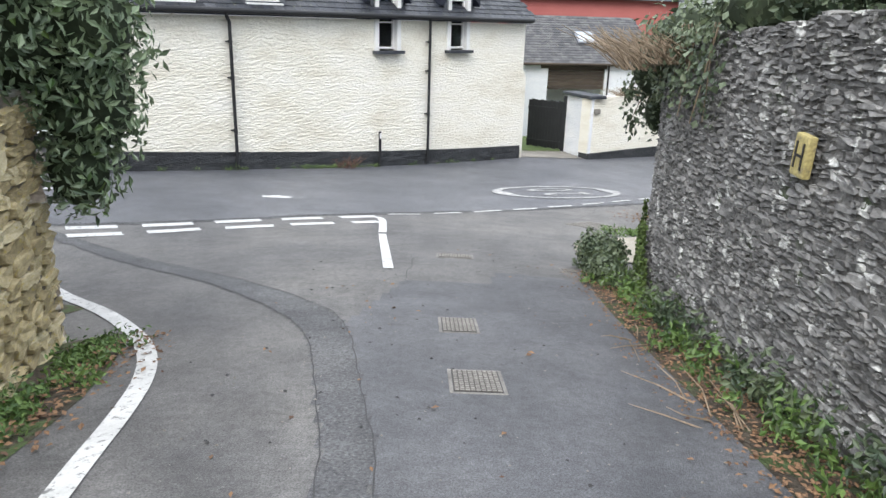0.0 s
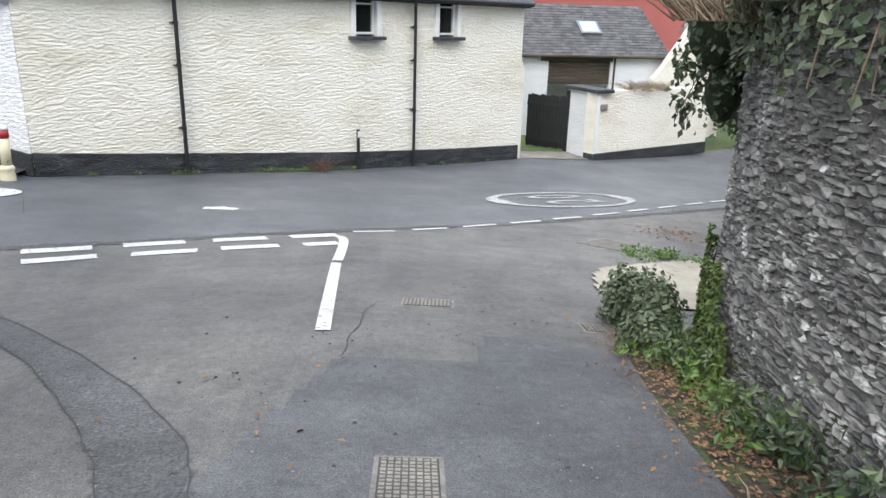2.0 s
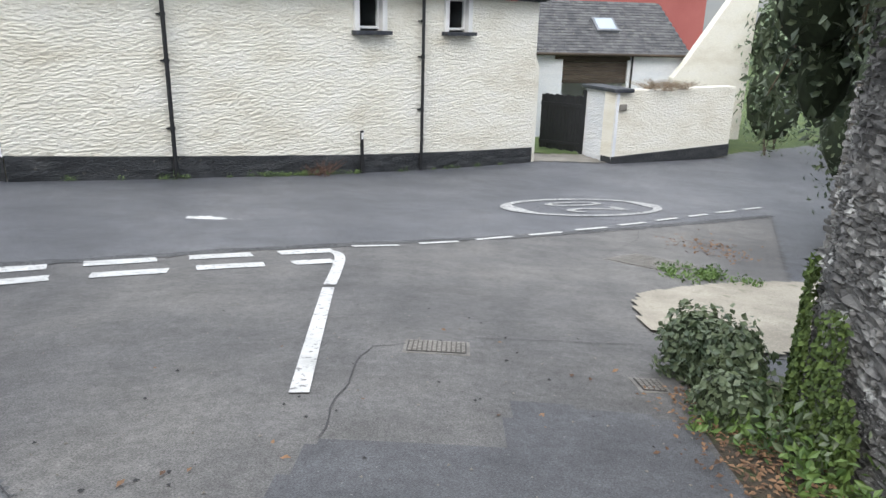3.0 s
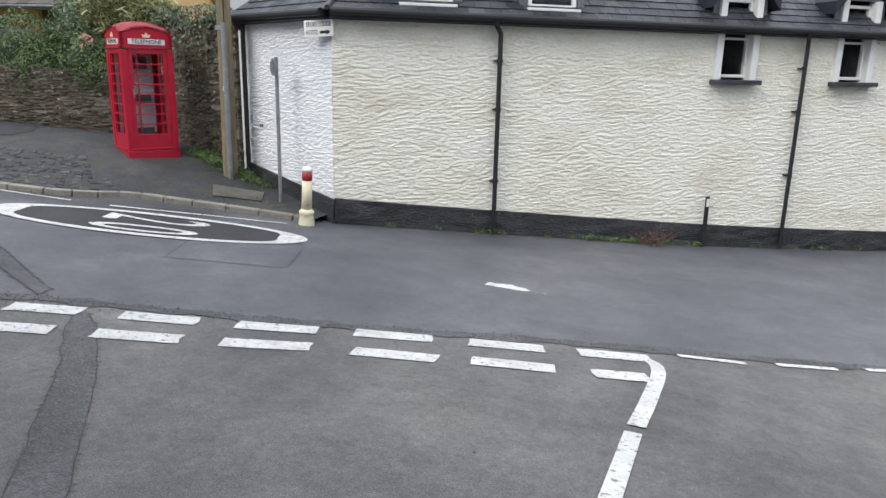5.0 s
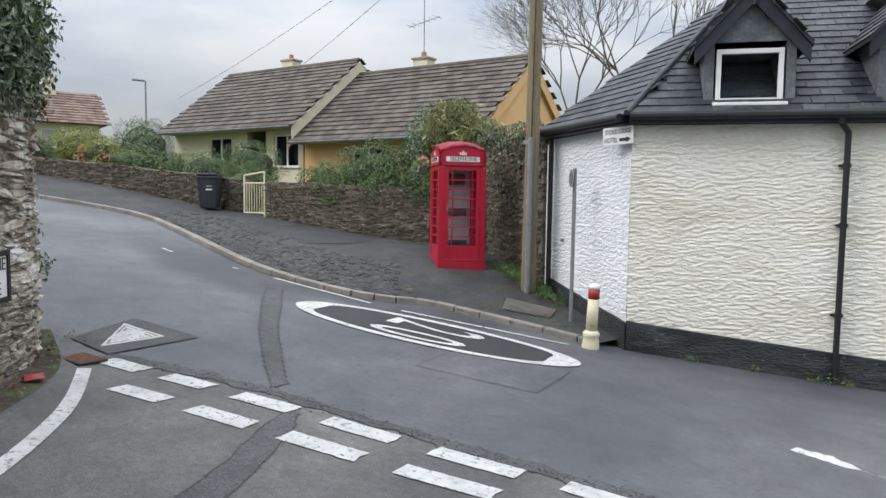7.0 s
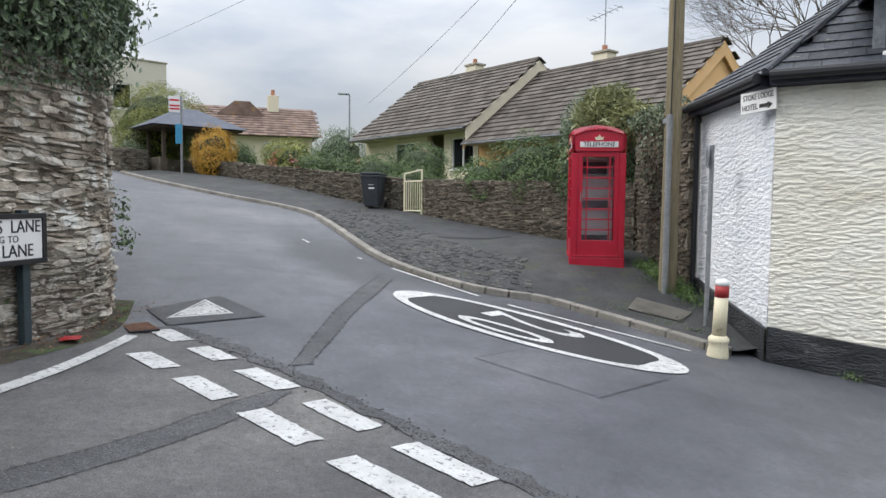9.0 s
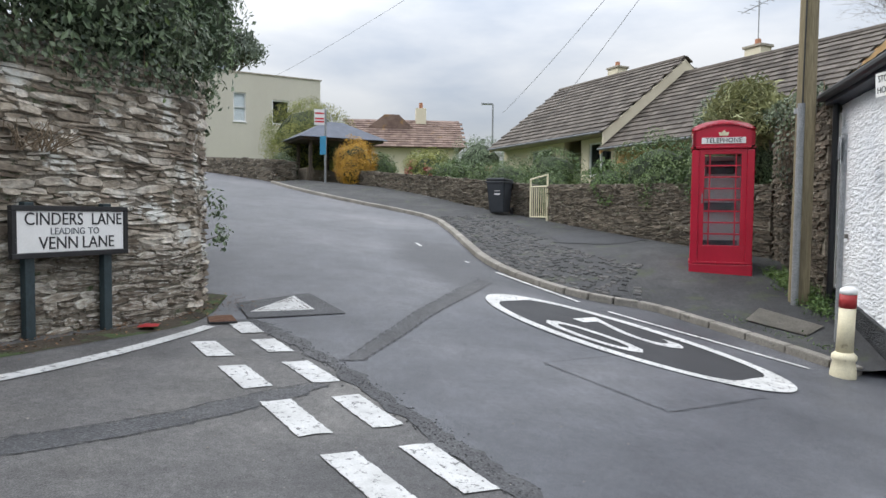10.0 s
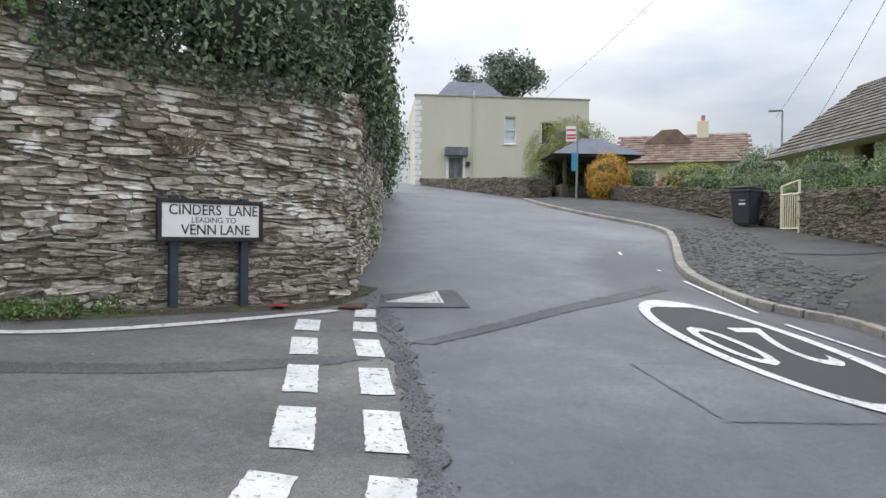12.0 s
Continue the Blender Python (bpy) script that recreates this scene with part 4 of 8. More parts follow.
# street name board on two posts
s0, s1 = Vector((-6.19, 7.16, 0)), Vector((-7.22, 7.66, 0))
sa = math.atan2(s0.y - s1.y, s0.x - s1.x)
SMM = Matrix.Translation(((s0.x + s1.x) / 2, (s0.y + s1.y) / 2, -0.29)) @ Matrix.Rotation(sa + math.pi, 4, "Z")
SMM = SMM if (SMM.to_3x3() @ Vector((0, -1, 0))).dot(Vector((1, 1, 0))) > 0 else SMM @ Matrix.Rotation(math.pi, 4, "Z")
sb = plate("street_sign", SMM, 1.10, 0.36, [("CINDERS", 0.155, -0.19, 0.105, 0.92, SIGN_BLACK), ("LANE", 0.155, 0.355, 0.105, 0.92, SIGN_BLACK), ("LEADING", 0.085, -0.06, 0.0, 1.0, LEAD), ("TO", 0.085, 0.21, 0.0, 1.0, LEAD), ("VENN", 0.155, -0.15, -0.105, 0.95, SIGN_BLACK), ("LANE", 0.155, 0.26, -0.105, 0.95, SIGN_BLACK)], "white board lettered CINDERS LANE LEADING TO VENN LANE on posts", "street sign", SIGN_BLACK)
for dx in (-0.40, 0.40):
    p = SMM @ Vector((dx, 0.05, 0))
    bm = bmesh.new()
    box(bm, (dx, 0.06, -0.45), (0.09, 0.07, 1.41), SMM, 0.008)
    part("post", bm, GREEN_POST, sb, "dark green post")

# ---- telephone kiosk ----
kiosk = thing("telephone_kiosk", -12.28, 15.87, pz(-12.28, 15.87), 0, "red cast-iron telephone kiosk with glazed sides on the pavement", "telephone box")
KM = Matrix.Translation((-12.28, 15.87, -1.1)) @ Matrix.Rotation(radians(68), 4, "Z") @ Matrix.Diagonal((1.08, 1.08, 1.075, 1))
W2 = 0.45
part("plinth", box(bmesh.new(), (0, 0, -0.09), (0.95, 0.95, 0.22), KM, 0.01), BLACK_PAINT, kiosk, "black base")
part("base_frame", box(bmesh.new(), (0, 0, 0.095), (0.93, 0.93, 0.19), KM, 0.015), RED_PAINT, kiosk)
part("floor_panel", box(bmesh.new(), (0, 0, 0.14), (0.8, 0.8, 0.1), KM), CONCRETE, kiosk)
for sx in (-1, 1):
    for sy in (-1, 1):
        bm = bmesh.new()
        box(bm, (sx * 0.40, sy * 0.40, 1.08), (0.11, 0.11, 1.80), KM, 0.012)
        part("corner_post", bm, RED_PAINT, kiosk)
for k, rot in enumerate((0, 90, 180, 270)):
    SM = KM @ Matrix.Rotation(radians(rot), 4, "Z")
    door = part("door" if rot == 0 else "side_frame", box(bmesh.new(), (0, -0.42, 0.33), (0.69, 0.05, 0.32), SM, 0.012), RED_PAINT, kiosk)
    if rot != 180:
        for x in (-0.305, 0.305):
            part("stile", box(bmesh.new(), (x, -0.42, 1.20), (0.08, 0.05, 1.44), SM, 0.008), RED_PAINT, door)
        part("top_rail", box(bmesh.new(), (0, -0.42, 1.955), (0.69, 0.05, 0.08), SM, 0.008), RED_PAINT, door)
        for i in range(1, 8):
            part("glazing_bar", box(bmesh.new(), (0, -0.425, 0.49 + i * 0.178), (0.53, 0.04, 0.024), SM, 0.004), RED_PAINT, door)
        for x in (-0.19, 0.19):
            part("glazing_bar", box(bmesh.new(), (x, -0.425, 1.203), (0.02, 0.036, 1.424), SM, 0.004), RED_PAINT, door)
        for i in range(8):
            g = part("pane", box(bmesh.new(), (0, -0.42, 0.49 + (i + 0.5) * 0.178), (0.53, 0.005, 0.168), SM), GLASS_DARK, door)
            g.visible_shadow = False
        for z, d in ((2.02, 0.015), (0.215, 0.012)):
            part("moulding", box(bmesh.new(), (0, -0.45, z), (0.80, 0.03 + d, 0.03), SM, 0.008), RED_PAINT, door)
    else:
        part("back_panel", box(bmesh.new(), (0, -0.41, 1.20), (0.69, 0.04, 1.5), SM, 0.01), SIGN_WHITE, door, "pale back board")
    # fascia and pediment with a segmental top
    pts = [(-0.45, 2.04), (0.45, 2.04)] + [(0.45 - 0.9 * i / 12, 2.25 + 0.125 * math.sin(math.pi * i / 12)) for i in range(13)]
    fas = part("fascia", prism(bmesh.new(), pts, 0.05, SM @ Matrix.Translation((0, -0.45, 0))), RED_PAINT, kiosk)
    part("sign_panel", box(bmesh.new(), (0, -0.452, 2.125), (0.64, 0.012, 0.095), SM, 0.003), SIGN_WHITE, fas, "opal sign panel")
    me = text_mesh("TELEPHONE", 0.105, 0.002)
    me.transform(SM @ Matrix.Translation((0, -0.461, 2.125)) @ Matrix.Rotation(radians(90), 4, "X") @ Matrix.Diagonal((0.93, 1, 1, 1)))
    finish("lettering", me, SIGN_BLACK, fas)
    bm = bmesh.new()
    prism(bm, [(-0.06, 2.2), (0.06, 2.2), (0.075, 2.255), (0.035, 2.245), (0, 2.29), (-0.035, 2.245), (-0.075, 2.255)], 0.012, SM @ Matrix.Translation((0, -0.46, 0)))
    part("emblem", bm, CREAM_PAINT, fas, "gold crown-shaped emblem")
# domed roof
bm = bmesh.new()
N = 14
gridv = []
for i in range(N + 1):
    row = []
    for j in range(N + 1):
        x, y = -0.47 + 0.94 * i / N, -0.47 + 0.94 * j / N
        fx, fy = math.cos(x / 0.47 * math.pi / 2), math.cos(y / 0.47 * math.pi / 2)
        row.append(bm.verts.new(KM @ Vector((x, y, 2.27 + 0.125 * max(math.sin(math.pi * i / N), math.sin(math.pi * j / N)) * 0.75 + 0.13 * max(0.0, fx * fy) ** 0.6))))
    gridv.append(row)
for i in range(N):
    for j in range(N):
        bm.faces.new((gridv[i][j], gridv[i + 1][j], gridv[i + 1][j + 1], gridv[i][j + 1]))
bmesh.ops.solidify(bm, geom=bm.faces[:], thickness=-0.03)
part("domed_roof", bm, RED_PAINT, kiosk, smooth=True)
part("shelf", box(bmesh.new(), (0.0, 0.33, 1.11), (0.5, 0.1, 0.13), KM, 0.01), LEAD, kiosk)
part("telephone_unit", box(bmesh.new(), (0.0, 0.34, 1.76), (0.44, 0.08, 0.22), KM, 0.02), LEAD, kiosk, "dark wall telephone")
part("notice_board", box(bmesh.new(), (0.0, 0.35, 0.42), (0.56, 0.05, 0.26), KM, 0.01), LEAD, kiosk, "dark kick board")
door_h = rod(bmesh.new(), KM @ Vector((-0.29, -0.47, 1.15)), KM @ Vector((-0.29, -0.47, 1.3)), 0.012, n=8)
part("handle", door_h, GALV, kiosk, "steel pull handle")

# ---- bollard, speed-sign post, telegraph pole ----
bx, by = -7.66, 15.21
bol = thing("bollard", bx, by, gz(bx, by), 0, "cream-painted iron bollard with a red band and white cap", "bollard")
BM = Matrix.Translation((bx, by, gz(bx, by) - 0.03)) @ Matrix.Rotation(radians(3), 4, "Y")
part("base", lathe(bmesh.new(), [(0.135, 0.0), (0.135, 0.05), (0.125, 0.14), (0.11, 0.2), (0.128, 0.23), (0.128, 0.27), (0.09, 0.31)], 18, BM), CREAM_PAINT, bol, smooth=True)
part("shaft", lathe(bmesh.new(), [(0.088, 0.30), (0.084, 0.80)], 18, BM), CREAM_PAINT, bol, smooth=True)
part("band", lathe(bmesh.new(), [(0.087, 0.80), (0.086, 0.95)], 18, BM), RED_BAND, bol, "faded red band", smooth=True)
part("cap", lathe(bmesh.new(), [(0.088, 0.95), (0.09, 0.985), (0.078, 1.01), (0.03, 1.03)], 18, BM), SIGN_WHITE, bol, "white cap", smooth=True)

px, py = -8.72, 15.8
post = thing("speed_sign", px, py, pz(px, py), 0, "thin grey steel post carrying a small round plate", "road sign")
zb = pz(px, py) - 0.05
part("post", rod(bmesh.new(), (px, py, zb), (px + 0.01, py, 0.93), 0.033, n=12), GALV, post)
dv = Matrix.Translation((px, py, 0.76)) @ Matrix.Rotation(radians(62), 4, "Z") @ Matrix.Rotation(radians(90), 4, "Y")
disc = part("disc", lathe(bmesh.new(), [(0.15, -0.006), (0.15, 0.006)], 28, dv @ Matrix.Translation((0, 0, -0.05))), GALV, post, "grey round sign plate")
part("face", lathe(bmesh.new(), [(0.115, -0.008), (0.115, 0.008)], 28, dv @ Matrix.Translation((0, 0, -0.05))), LEAD, disc)

tx, ty = -10.33, 16.21
tp = thing("telegraph_pole", tx, ty, pz(tx, ty), 0, "weathered wooden telegraph pole with a grey cable guard", "utility pole")
zb = -1.45
part("trunk", rod(bmesh.new(), (tx, ty, zb), (tx + 0.1, ty - 0.02, 7.2), 0.145, 0.105, 18), POLE_WOOD, tp, smooth=False)
part("cable_guard", rod(bmesh.new(), (tx + 0.12, ty - 0.13, zb), (tx + 0.13, ty - 0.13, 1.55), 0.05, n=12), GALV, tp, "grey steel cable guard")
part("cable", rod(bmesh.new(), (tx + 0.14, ty - 0.12, 1.5), (tx + 0.2, ty - 0.1, 7.0), 0.012, n=6), SIGN_BLACK, tp)
part("band", rod(bmesh.new(), (tx, ty, 1.42), (tx, ty, 1.5), 0.15, n=18), GALV, tp)
part("tag", box(bmesh.new(), (tx + 0.1, ty - 0.125, 0.72), (0.08, 0.02, 0.1)), YELLOW_PLATE, tp, "yellow tag")
part("tag", box(bmesh.new(), (tx + 0.09, ty - 0.135, 0.35), (0.07, 0.01, 0.09)), SIGN_WHITE, tp)
# overhead wires
for a, b in (((tx + 0.1, ty, 6.9), (-41.0, 2.9, 7.7)), ((tx + 0.1, ty, 6.8), (-30.6, 14.45, 4.3)), ((tx + 0.1, ty, 6.7), (-25.6, 15.2, 3.2))):
    A, B = Vector(a), Vector(b)
    bm = bmesh.new()
    prev = A
    for i in range(1, 13):
        f = i / 12
        q = A.lerp(B, f) - Vector((0, 0, 0.25 * 4 * f * (1 - f)))
        rod(bm, prev, q, 0.007, n=5)
        prev = q
    tagged(part("overhead_wire", bm, GALV), "thin grey overhead telephone wire", "wire", "overhead wires")

# ---- stone walls ----


def stone_mesh(rng):
    """One rough slab, 1 x 1 x 1, front towards -y, with a chamfered uneven face."""
    def j(a):
        return rng.uniform(-a, a)
    c = [(-0.5, -0.3), (-0.3, -0.5), (0.15, -0.5), (0.48, -0.32), (0.5, 0.2), (0.25, 0.5), (-0.2, 0.48), (-0.5, 0.25)]
    n = len(c)
    c = [(x * (1 + j(0.08)) + j(0.04), z * (1 + j(0.16))) for x, z in c]
    back = [(x, 0.5, z) for x, z in c]
    mid = [(x + j(0.02), -0.15 + j(0.1), z + j(0.05)) for x, z in c]
    front = [(x * 0.93 + j(0.03), -0.5 + j(0.14), z * 0.82 + j(0.08)) for x, z in c]
    v = back + mid + front
    f = [tuple(range(2 * n, 3 * n))]
    for a, b in ((0, n), (n, 2 * n)):
        for i in range(n):
            k = (i + 1) % n
            f.append((a + i, a + k, b + k, b + i))
    return v, f


RNG = random.Random(11)
STONES = [stone_mesh(RNG) for _ in range(14)]


def stone_wall(ob, path, base, top, mat_, hr, lr, proud, thick, rng, near=None, limit=300, cap=True, mortar=None, depth=0.12, name="stone"):
    """A dry-laid rubble wall along a plan path; the stones lie on the right-hand side of the path."""
    pts = along(path, 0.3)
    S = [0.0]
    for p, q in zip(pts, pts[1:]):
        S.append(S[-1] + math.hypot(q[0] - p[0], q[1] - p[1]))

    def at(s):
        s = max(0, min(S[-1], s))
        lo, hi = 0, len(S) - 1
        while hi - lo > 1:
            mid = (lo + hi) // 2
            if S[mid] <= s:
                lo = mid
            else:
                hi = mid
        f = (s - S[lo]) / max(1e-6, S[hi] - S[lo])
        p, q = pts[lo], pts[hi]
        return p[0] + f * (q[0] - p[0]), p[1] + f * (q[1] - p[1]), math.atan2(q[1] - p[1], q[0] - p[0])

    # body
    bm = bmesh.new()
    prev = None
    for (x, y, dx, dy), s in zip(pts, S):
        nx, ny = -dy, dx
        z0, z1 = base(x, y) - 0.3, top(s)
        cur = [bm.verts.new((x, y, z0)), bm.verts.new((x + nx * thick, y + ny * thick, z0)), bm.verts.new((x + nx * thick, y + ny * thick, z1 - 0.02)), bm.verts.new((x, y, z1 - 0.02))]
        if prev:
            for i in range(4):
                k = (i + 1) % 4
                bm.faces.new((prev[i], cur[i], cur[k], prev[k]))
        else:
            bm.faces.new(cur)
        prev = cur
    bm.faces.new(prev[::-1])
    bmesh.ops.recalc_face_normals(bm, faces=bm.faces[:])
    part("core", bm, mortar or MORTAR, ob)
    shared = []
    for v, f in STONES:
        me = bpy.data.meshes.new(name)
        me.from_pydata(v, [], f)
        me.update()
        me.materials.append(mat_)
        shared.append(me)
    verts, faces, made = [], [], 0
    zlo = min(base(p[0], p[1]) for p in pts) - 0.1
    zhi = max(top(s) for s in S)
    z = zlo
    while z < zhi:
        h = rng.uniform(*hr)
        s = rng.uniform(-0.3, 0)
        while s < S[-1]:
            L = min(rng.uniform(*lr), rng.uniform(*lr)) * (0.7 + 0.6 * (h - hr[0]) / (hr[1] - hr[0]))
            sub = 1 if rng.random() < 0.72 or h < (hr[0] + hr[1]) * 0.55 else 2
            for q in range(sub):
                hh = h / sub
                sc = s + L / 2
                if 0 < sc < S[-1]:
                    x, y, a = at(sc)
                    zc = z + hh * (q + 0.5) + 0.09 * noise.noise(Vector((sc * 0.7, z * 0.6, 2.0))) + 0.02 * rng.uniform(-1, 1)
                    if base(x, y) - 0.06 < zc < top(sc) - hh * 0.3:
                        pr = rng.uniform(0.2, 1.0) * proud
                        m = Matrix.Translation((x, y, zc)) @ Matrix.Rotation(a, 4, "Z") @ Matrix.Translation((0, depth / 2 - pr, 0)) @ Matrix.Rotation(rng.gauss(0, 0.07), 4, "Y") @ Matrix.Diagonal((L * rng.uniform(0.95, 1.08), depth, hh * rng.uniform(0.95, 1.3), 1))
                        k = rng.randrange(len(STONES))
                        if near and made < limit and near(x, y, zc):
                            o = new(name, shared[k])
                            o.matrix_basis = m
                            o.parent = ob
                            o.matrix_parent_inverse = ob.matrix_basis.inverted()
                            made += 1
                        else:
                            b = len(verts)
                            verts += [m @ Vector(p) for p in STONES[k][0]]
                            faces += [tuple(b + i for i in f) for f in STONES[k][1]]
            s += L
        z += h
    rest = raw("stonework", verts, faces, island_twin(mat_), ob)
    rest["kind"] = "stuff"
    return ob


TWINS = {}


def island_twin(mat_):
    """The same stone for joined pieces: it varies piece by piece through the island's random value."""
    if mat_.name not in TWINS:
        t = mat_.copy()
        n, l = t.node_tree.nodes, t.node_tree.links
        for nd in list(n):
            if nd.bl_idname == "ShaderNodeObjectInfo":
                g = n.new("ShaderNodeNewGeometry")
                for lk in list(nd.outputs["Random"].links):
                    l.new(g.outputs["Random Per Island"], lk.to_socket)
        TWINS[mat_.name] = t
    return TWINS[mat_.name]


# left-hand wall: from the lane round the corner and up the hill
LW = thing("stone_wall", -6.0, 7.3, gz(-6, 7.3), 0, "tall rubble wall of brown slate slabs, whitened with lichen", "stone wall", kind="structure")
lw_path = [(-2.87, 4.85), (-3.3, 5.5), (-3.95, 6.0), (-4.78, 6.38), (-5.62, 6.76), (-6.82, 7.31), (-7.4, 7.58), (-8.0, 7.83), (-8.5, 7.95), (-8.95, 7.93), (-9.35, 7.72), (-12.5, 6.5), (-19, 3.35)]


def lw_top(s):
    return 1.0 + 0.95 * min(1, s / 1.8) - 0.5 * max(0, min(1, (s - 2.4) / 2.2)) + 0.05 * noise.noise(Vector((s * 2, 0, 0))) + max(0, s - 8) * 0.07


stone_wall(LW, lw_path, gz, lw_top, STONE, (0.018, 0.085), (0.09, 0.5), 0.034, 0.6, random.Random(3), near=lambda x, y, z: -8.4 < x < -5.1 and z < 1.05)
LW2 = thing("stone_wall", -2.6, 2.0, gz(-2.6, 2), 0, "yellow-lichened rubble wall beside the lane", "stone wall", kind="structure")
stone_wall(LW2, [(-2.55, -5.0), (-2.6, 3.66), (-2.87, 4.87)], gz, lambda s: 1.0 + 0.12 * (9.9 - s), STONE_YELLOW, (0.06, 0.13), (0.12, 0.4), 0.05, 0.6, random.Random(4), near=lambda x, y, z: y > 2.4)
# right-hand wall
RW = thing("stone_wall", 2.1, 4.0, gz(2.1, 4), 0, "tall grey slate wall flecked with white lichen, mossy at the foot", "stone wall", kind="structure")
rw_path = [(2.0, -5.0), (2.06, 4.0), (2.1, 6.6), (2.2, 7.3), (2.42, 7.8), (2.85, 8.2), (3.6, 8.5), (6.0, 9.2)]


def rw_top(s):
    return 2.3 - 0.07 * min(s, 12.5) + 0.04 * noise.noise(Vector((s * 2, 4, 0)))


stone_wall(RW, rw_path[::-1], gz, lambda s: rw_top(max(0, 17.0 - s)), STONE_GREY, (0.018, 0.058), (0.05, 0.2), 0.017, 0.6, random.Random(5), mortar=MORTAR_GREY, near=lambda x, y, z: 4.9 < y < 8.2 and x < 2.6 and -1.0 < z < 0.4)
# garden walls of the bungalows
GW = thing("garden_wall", -17, 15.5, pz(-17, 15.5), 0, "low mossy dark rubble garden wall", "stone wall", "garden walls", "structure")
stone_wall(GW, [(-19.75, 14.35), (-17.0, 15.55), (-13.2, 17.25)], pz, lambda s: 0.80 - 0.035 * s, STONE_GARDEN, (0.028, 0.075), (0.1, 0.36), 0.03, 0.4, random.Random(6), near=lambda x, y, z: True, limit=220)
GW2 = thing("garden_wall", -24, 12, pz(-24, 12), 0, "low mossy dark rubble garden wall", "stone wall", "garden walls", "structure")
stone_wall(GW2, [(-29.6, 7.9), (-28.2, 9.0), (-25.9, 10.75), (-23.3, 12.75), (-20.75, 13.9)], pz, lambda s: 1.75 - 0.085 * s, STONE_GARDEN, (0.035, 0.085), (0.12, 0.4), 0.03, 0.4, random.Random(7), near=lambda x, y, z: x > -25, limit=200)
GW3 = thing("stone_wall", -11.8, 16.9, pz(-11.8, 16.9), 0, "tall dark ivy-topped stone wall behind the kiosk", "stone wall", kind="structure")
stone_wall(GW3, [(-13.3, 17.35), (-12.0, 17.0), (-10.55, 16.72)], pz, lambda s: 1.72 + 0.06 * math.sin(s * 4), STONE_GARDEN, (0.04, 0.10), (0.1, 0.35), 0.04, 0.45, random.Random(8), near=lambda x, y, z: True, limit=250)
# wall before the far house
GW4 = thing("stone_wall", -33, 1.5, gz(-33, 1.5), 0, "brown rubble wall before the pale house", "stone wall", kind="structure")
stone_wall(GW4, [(-37.4, -3.4), (-33.5, 1.0), (-30.4, 4.75), (-31.0, 5.6)], gz, lambda s: 2.85 - 0.06 * s, STONE_GARDEN, (0.08, 0.16), (0.2, 0.6), 0.03, 0.45, random.Random(9), near=None)

# ---- plants ----
NPR = np.random.RandomState(5)


def leaf_mesh(pts, nrm, size, aspect=0.5, fold=0.25, droop=0.3, rs=NPR):
    """Small folded leaves at the points pts, turned about their outward normals."""
    n = len(pts)
    r = rs.normal(size=(n, 3))
    nrm = nrm + 0.55 * rs.normal(size=(n, 3))
    nrm /= np.linalg.norm(nrm, axis=1)[:, None] + 1e-9
    r[:, 2] -= droop * 2
    d = r - (r * nrm).sum(1)[:, None] * nrm
    d /= np.linalg.norm(d, axis=1)[:, None] + 1e-9
    sd = np.cross(nrm, d)
    s = size * rs.uniform(0.6, 1.3, size=n)[:, None]
    base = pts
    tip = pts + d * s
    mid = pts + d * s * 0.5
    L = mid + sd * s * aspect * 0.5 + nrm * s * fold * 0.4
    R_ = mid - sd * s * aspect * 0.5 + nrm * s * fold * 0.4
    v = np.stack([base, L, tip, R_], 1).reshape(-1, 3)
    i = np.arange(n) * 4
    f = np.concatenate([np.stack([i, i + 1, i + 2], 1), np.stack([i, i + 2, i + 3], 1)])
    return v, f


def np_mesh(name, v, f, mat_, parent=None, label=""):
    me = bpy.data.meshes.new(name)
    me.from_pydata(v.tolist(), [], f.tolist())
    me.update()
    return finish(name, me, mat_, parent, label)


def blob_points(blobs, n, rs=NPR, shell=(0.72, 1.08), lump=0.35):
    """Points scattered in the outer shell of several lumpy ellipsoids; (x, y, z, rx, ry, rz)."""
    vol = np.array([b[3] * b[4] + b[4] * b[5] + b[3] * b[5] for b in blobs])
    cnt = np.maximum(1, (n * vol / vol.sum()).astype(int))
    P, Nn = [], []
    for b, c in zip(blobs, cnt):
        d = rs.normal(size=(c, 3))
        d /= np.linalg.norm(d, axis=1)[:, None]
        ph = rs.uniform(0, 6, 6)
        lumpf = 1 + lump * 0.5 * (np.sin(d[:, 0] * 7 + ph[0]) * np.sin(d[:, 1] * 6 + ph[1]) + np.sin(d[:, 2] * 8 + ph[2]) * np.sin(d[:, 0] * 5 + ph[3]) * 0.7)
        r = rs.uniform(shell[0], shell[1], size=c) * lumpf
        P.append(np.array(b[:3]) + d * r[:, None] * np.array(b[3:6]))
        q = d / np.array(b[3:6])
        Nn.append(q / np.linalg.norm(q, axis=1)[:, None])
    return np.concatenate(P), np.concatenate(Nn)


def core_mesh(blobs, k=0.74):
    bm = bmesh.new()
    for b in blobs:
        r = bmesh.ops.create_icosphere(bm, subdivisions=2, radius=1.0, matrix=Matrix.Translation(b[:3]) @ Matrix.Diagonal((b[3] * k, b[4] * k, b[5] * k, 1)))
        for v in r["verts"]:
            v.co += 0.12 * min(b[3:6]) * noise.noise_vector(v.co * 2.5)
    return bm


# near-black green of the crown cores: shade between leaves put into colour
SHADE = surface("painted_inner_shade", [(0.016, 0.026, 0.012), (0.034, 0.048, 0.022)], 3, 0.95, 0, 30)


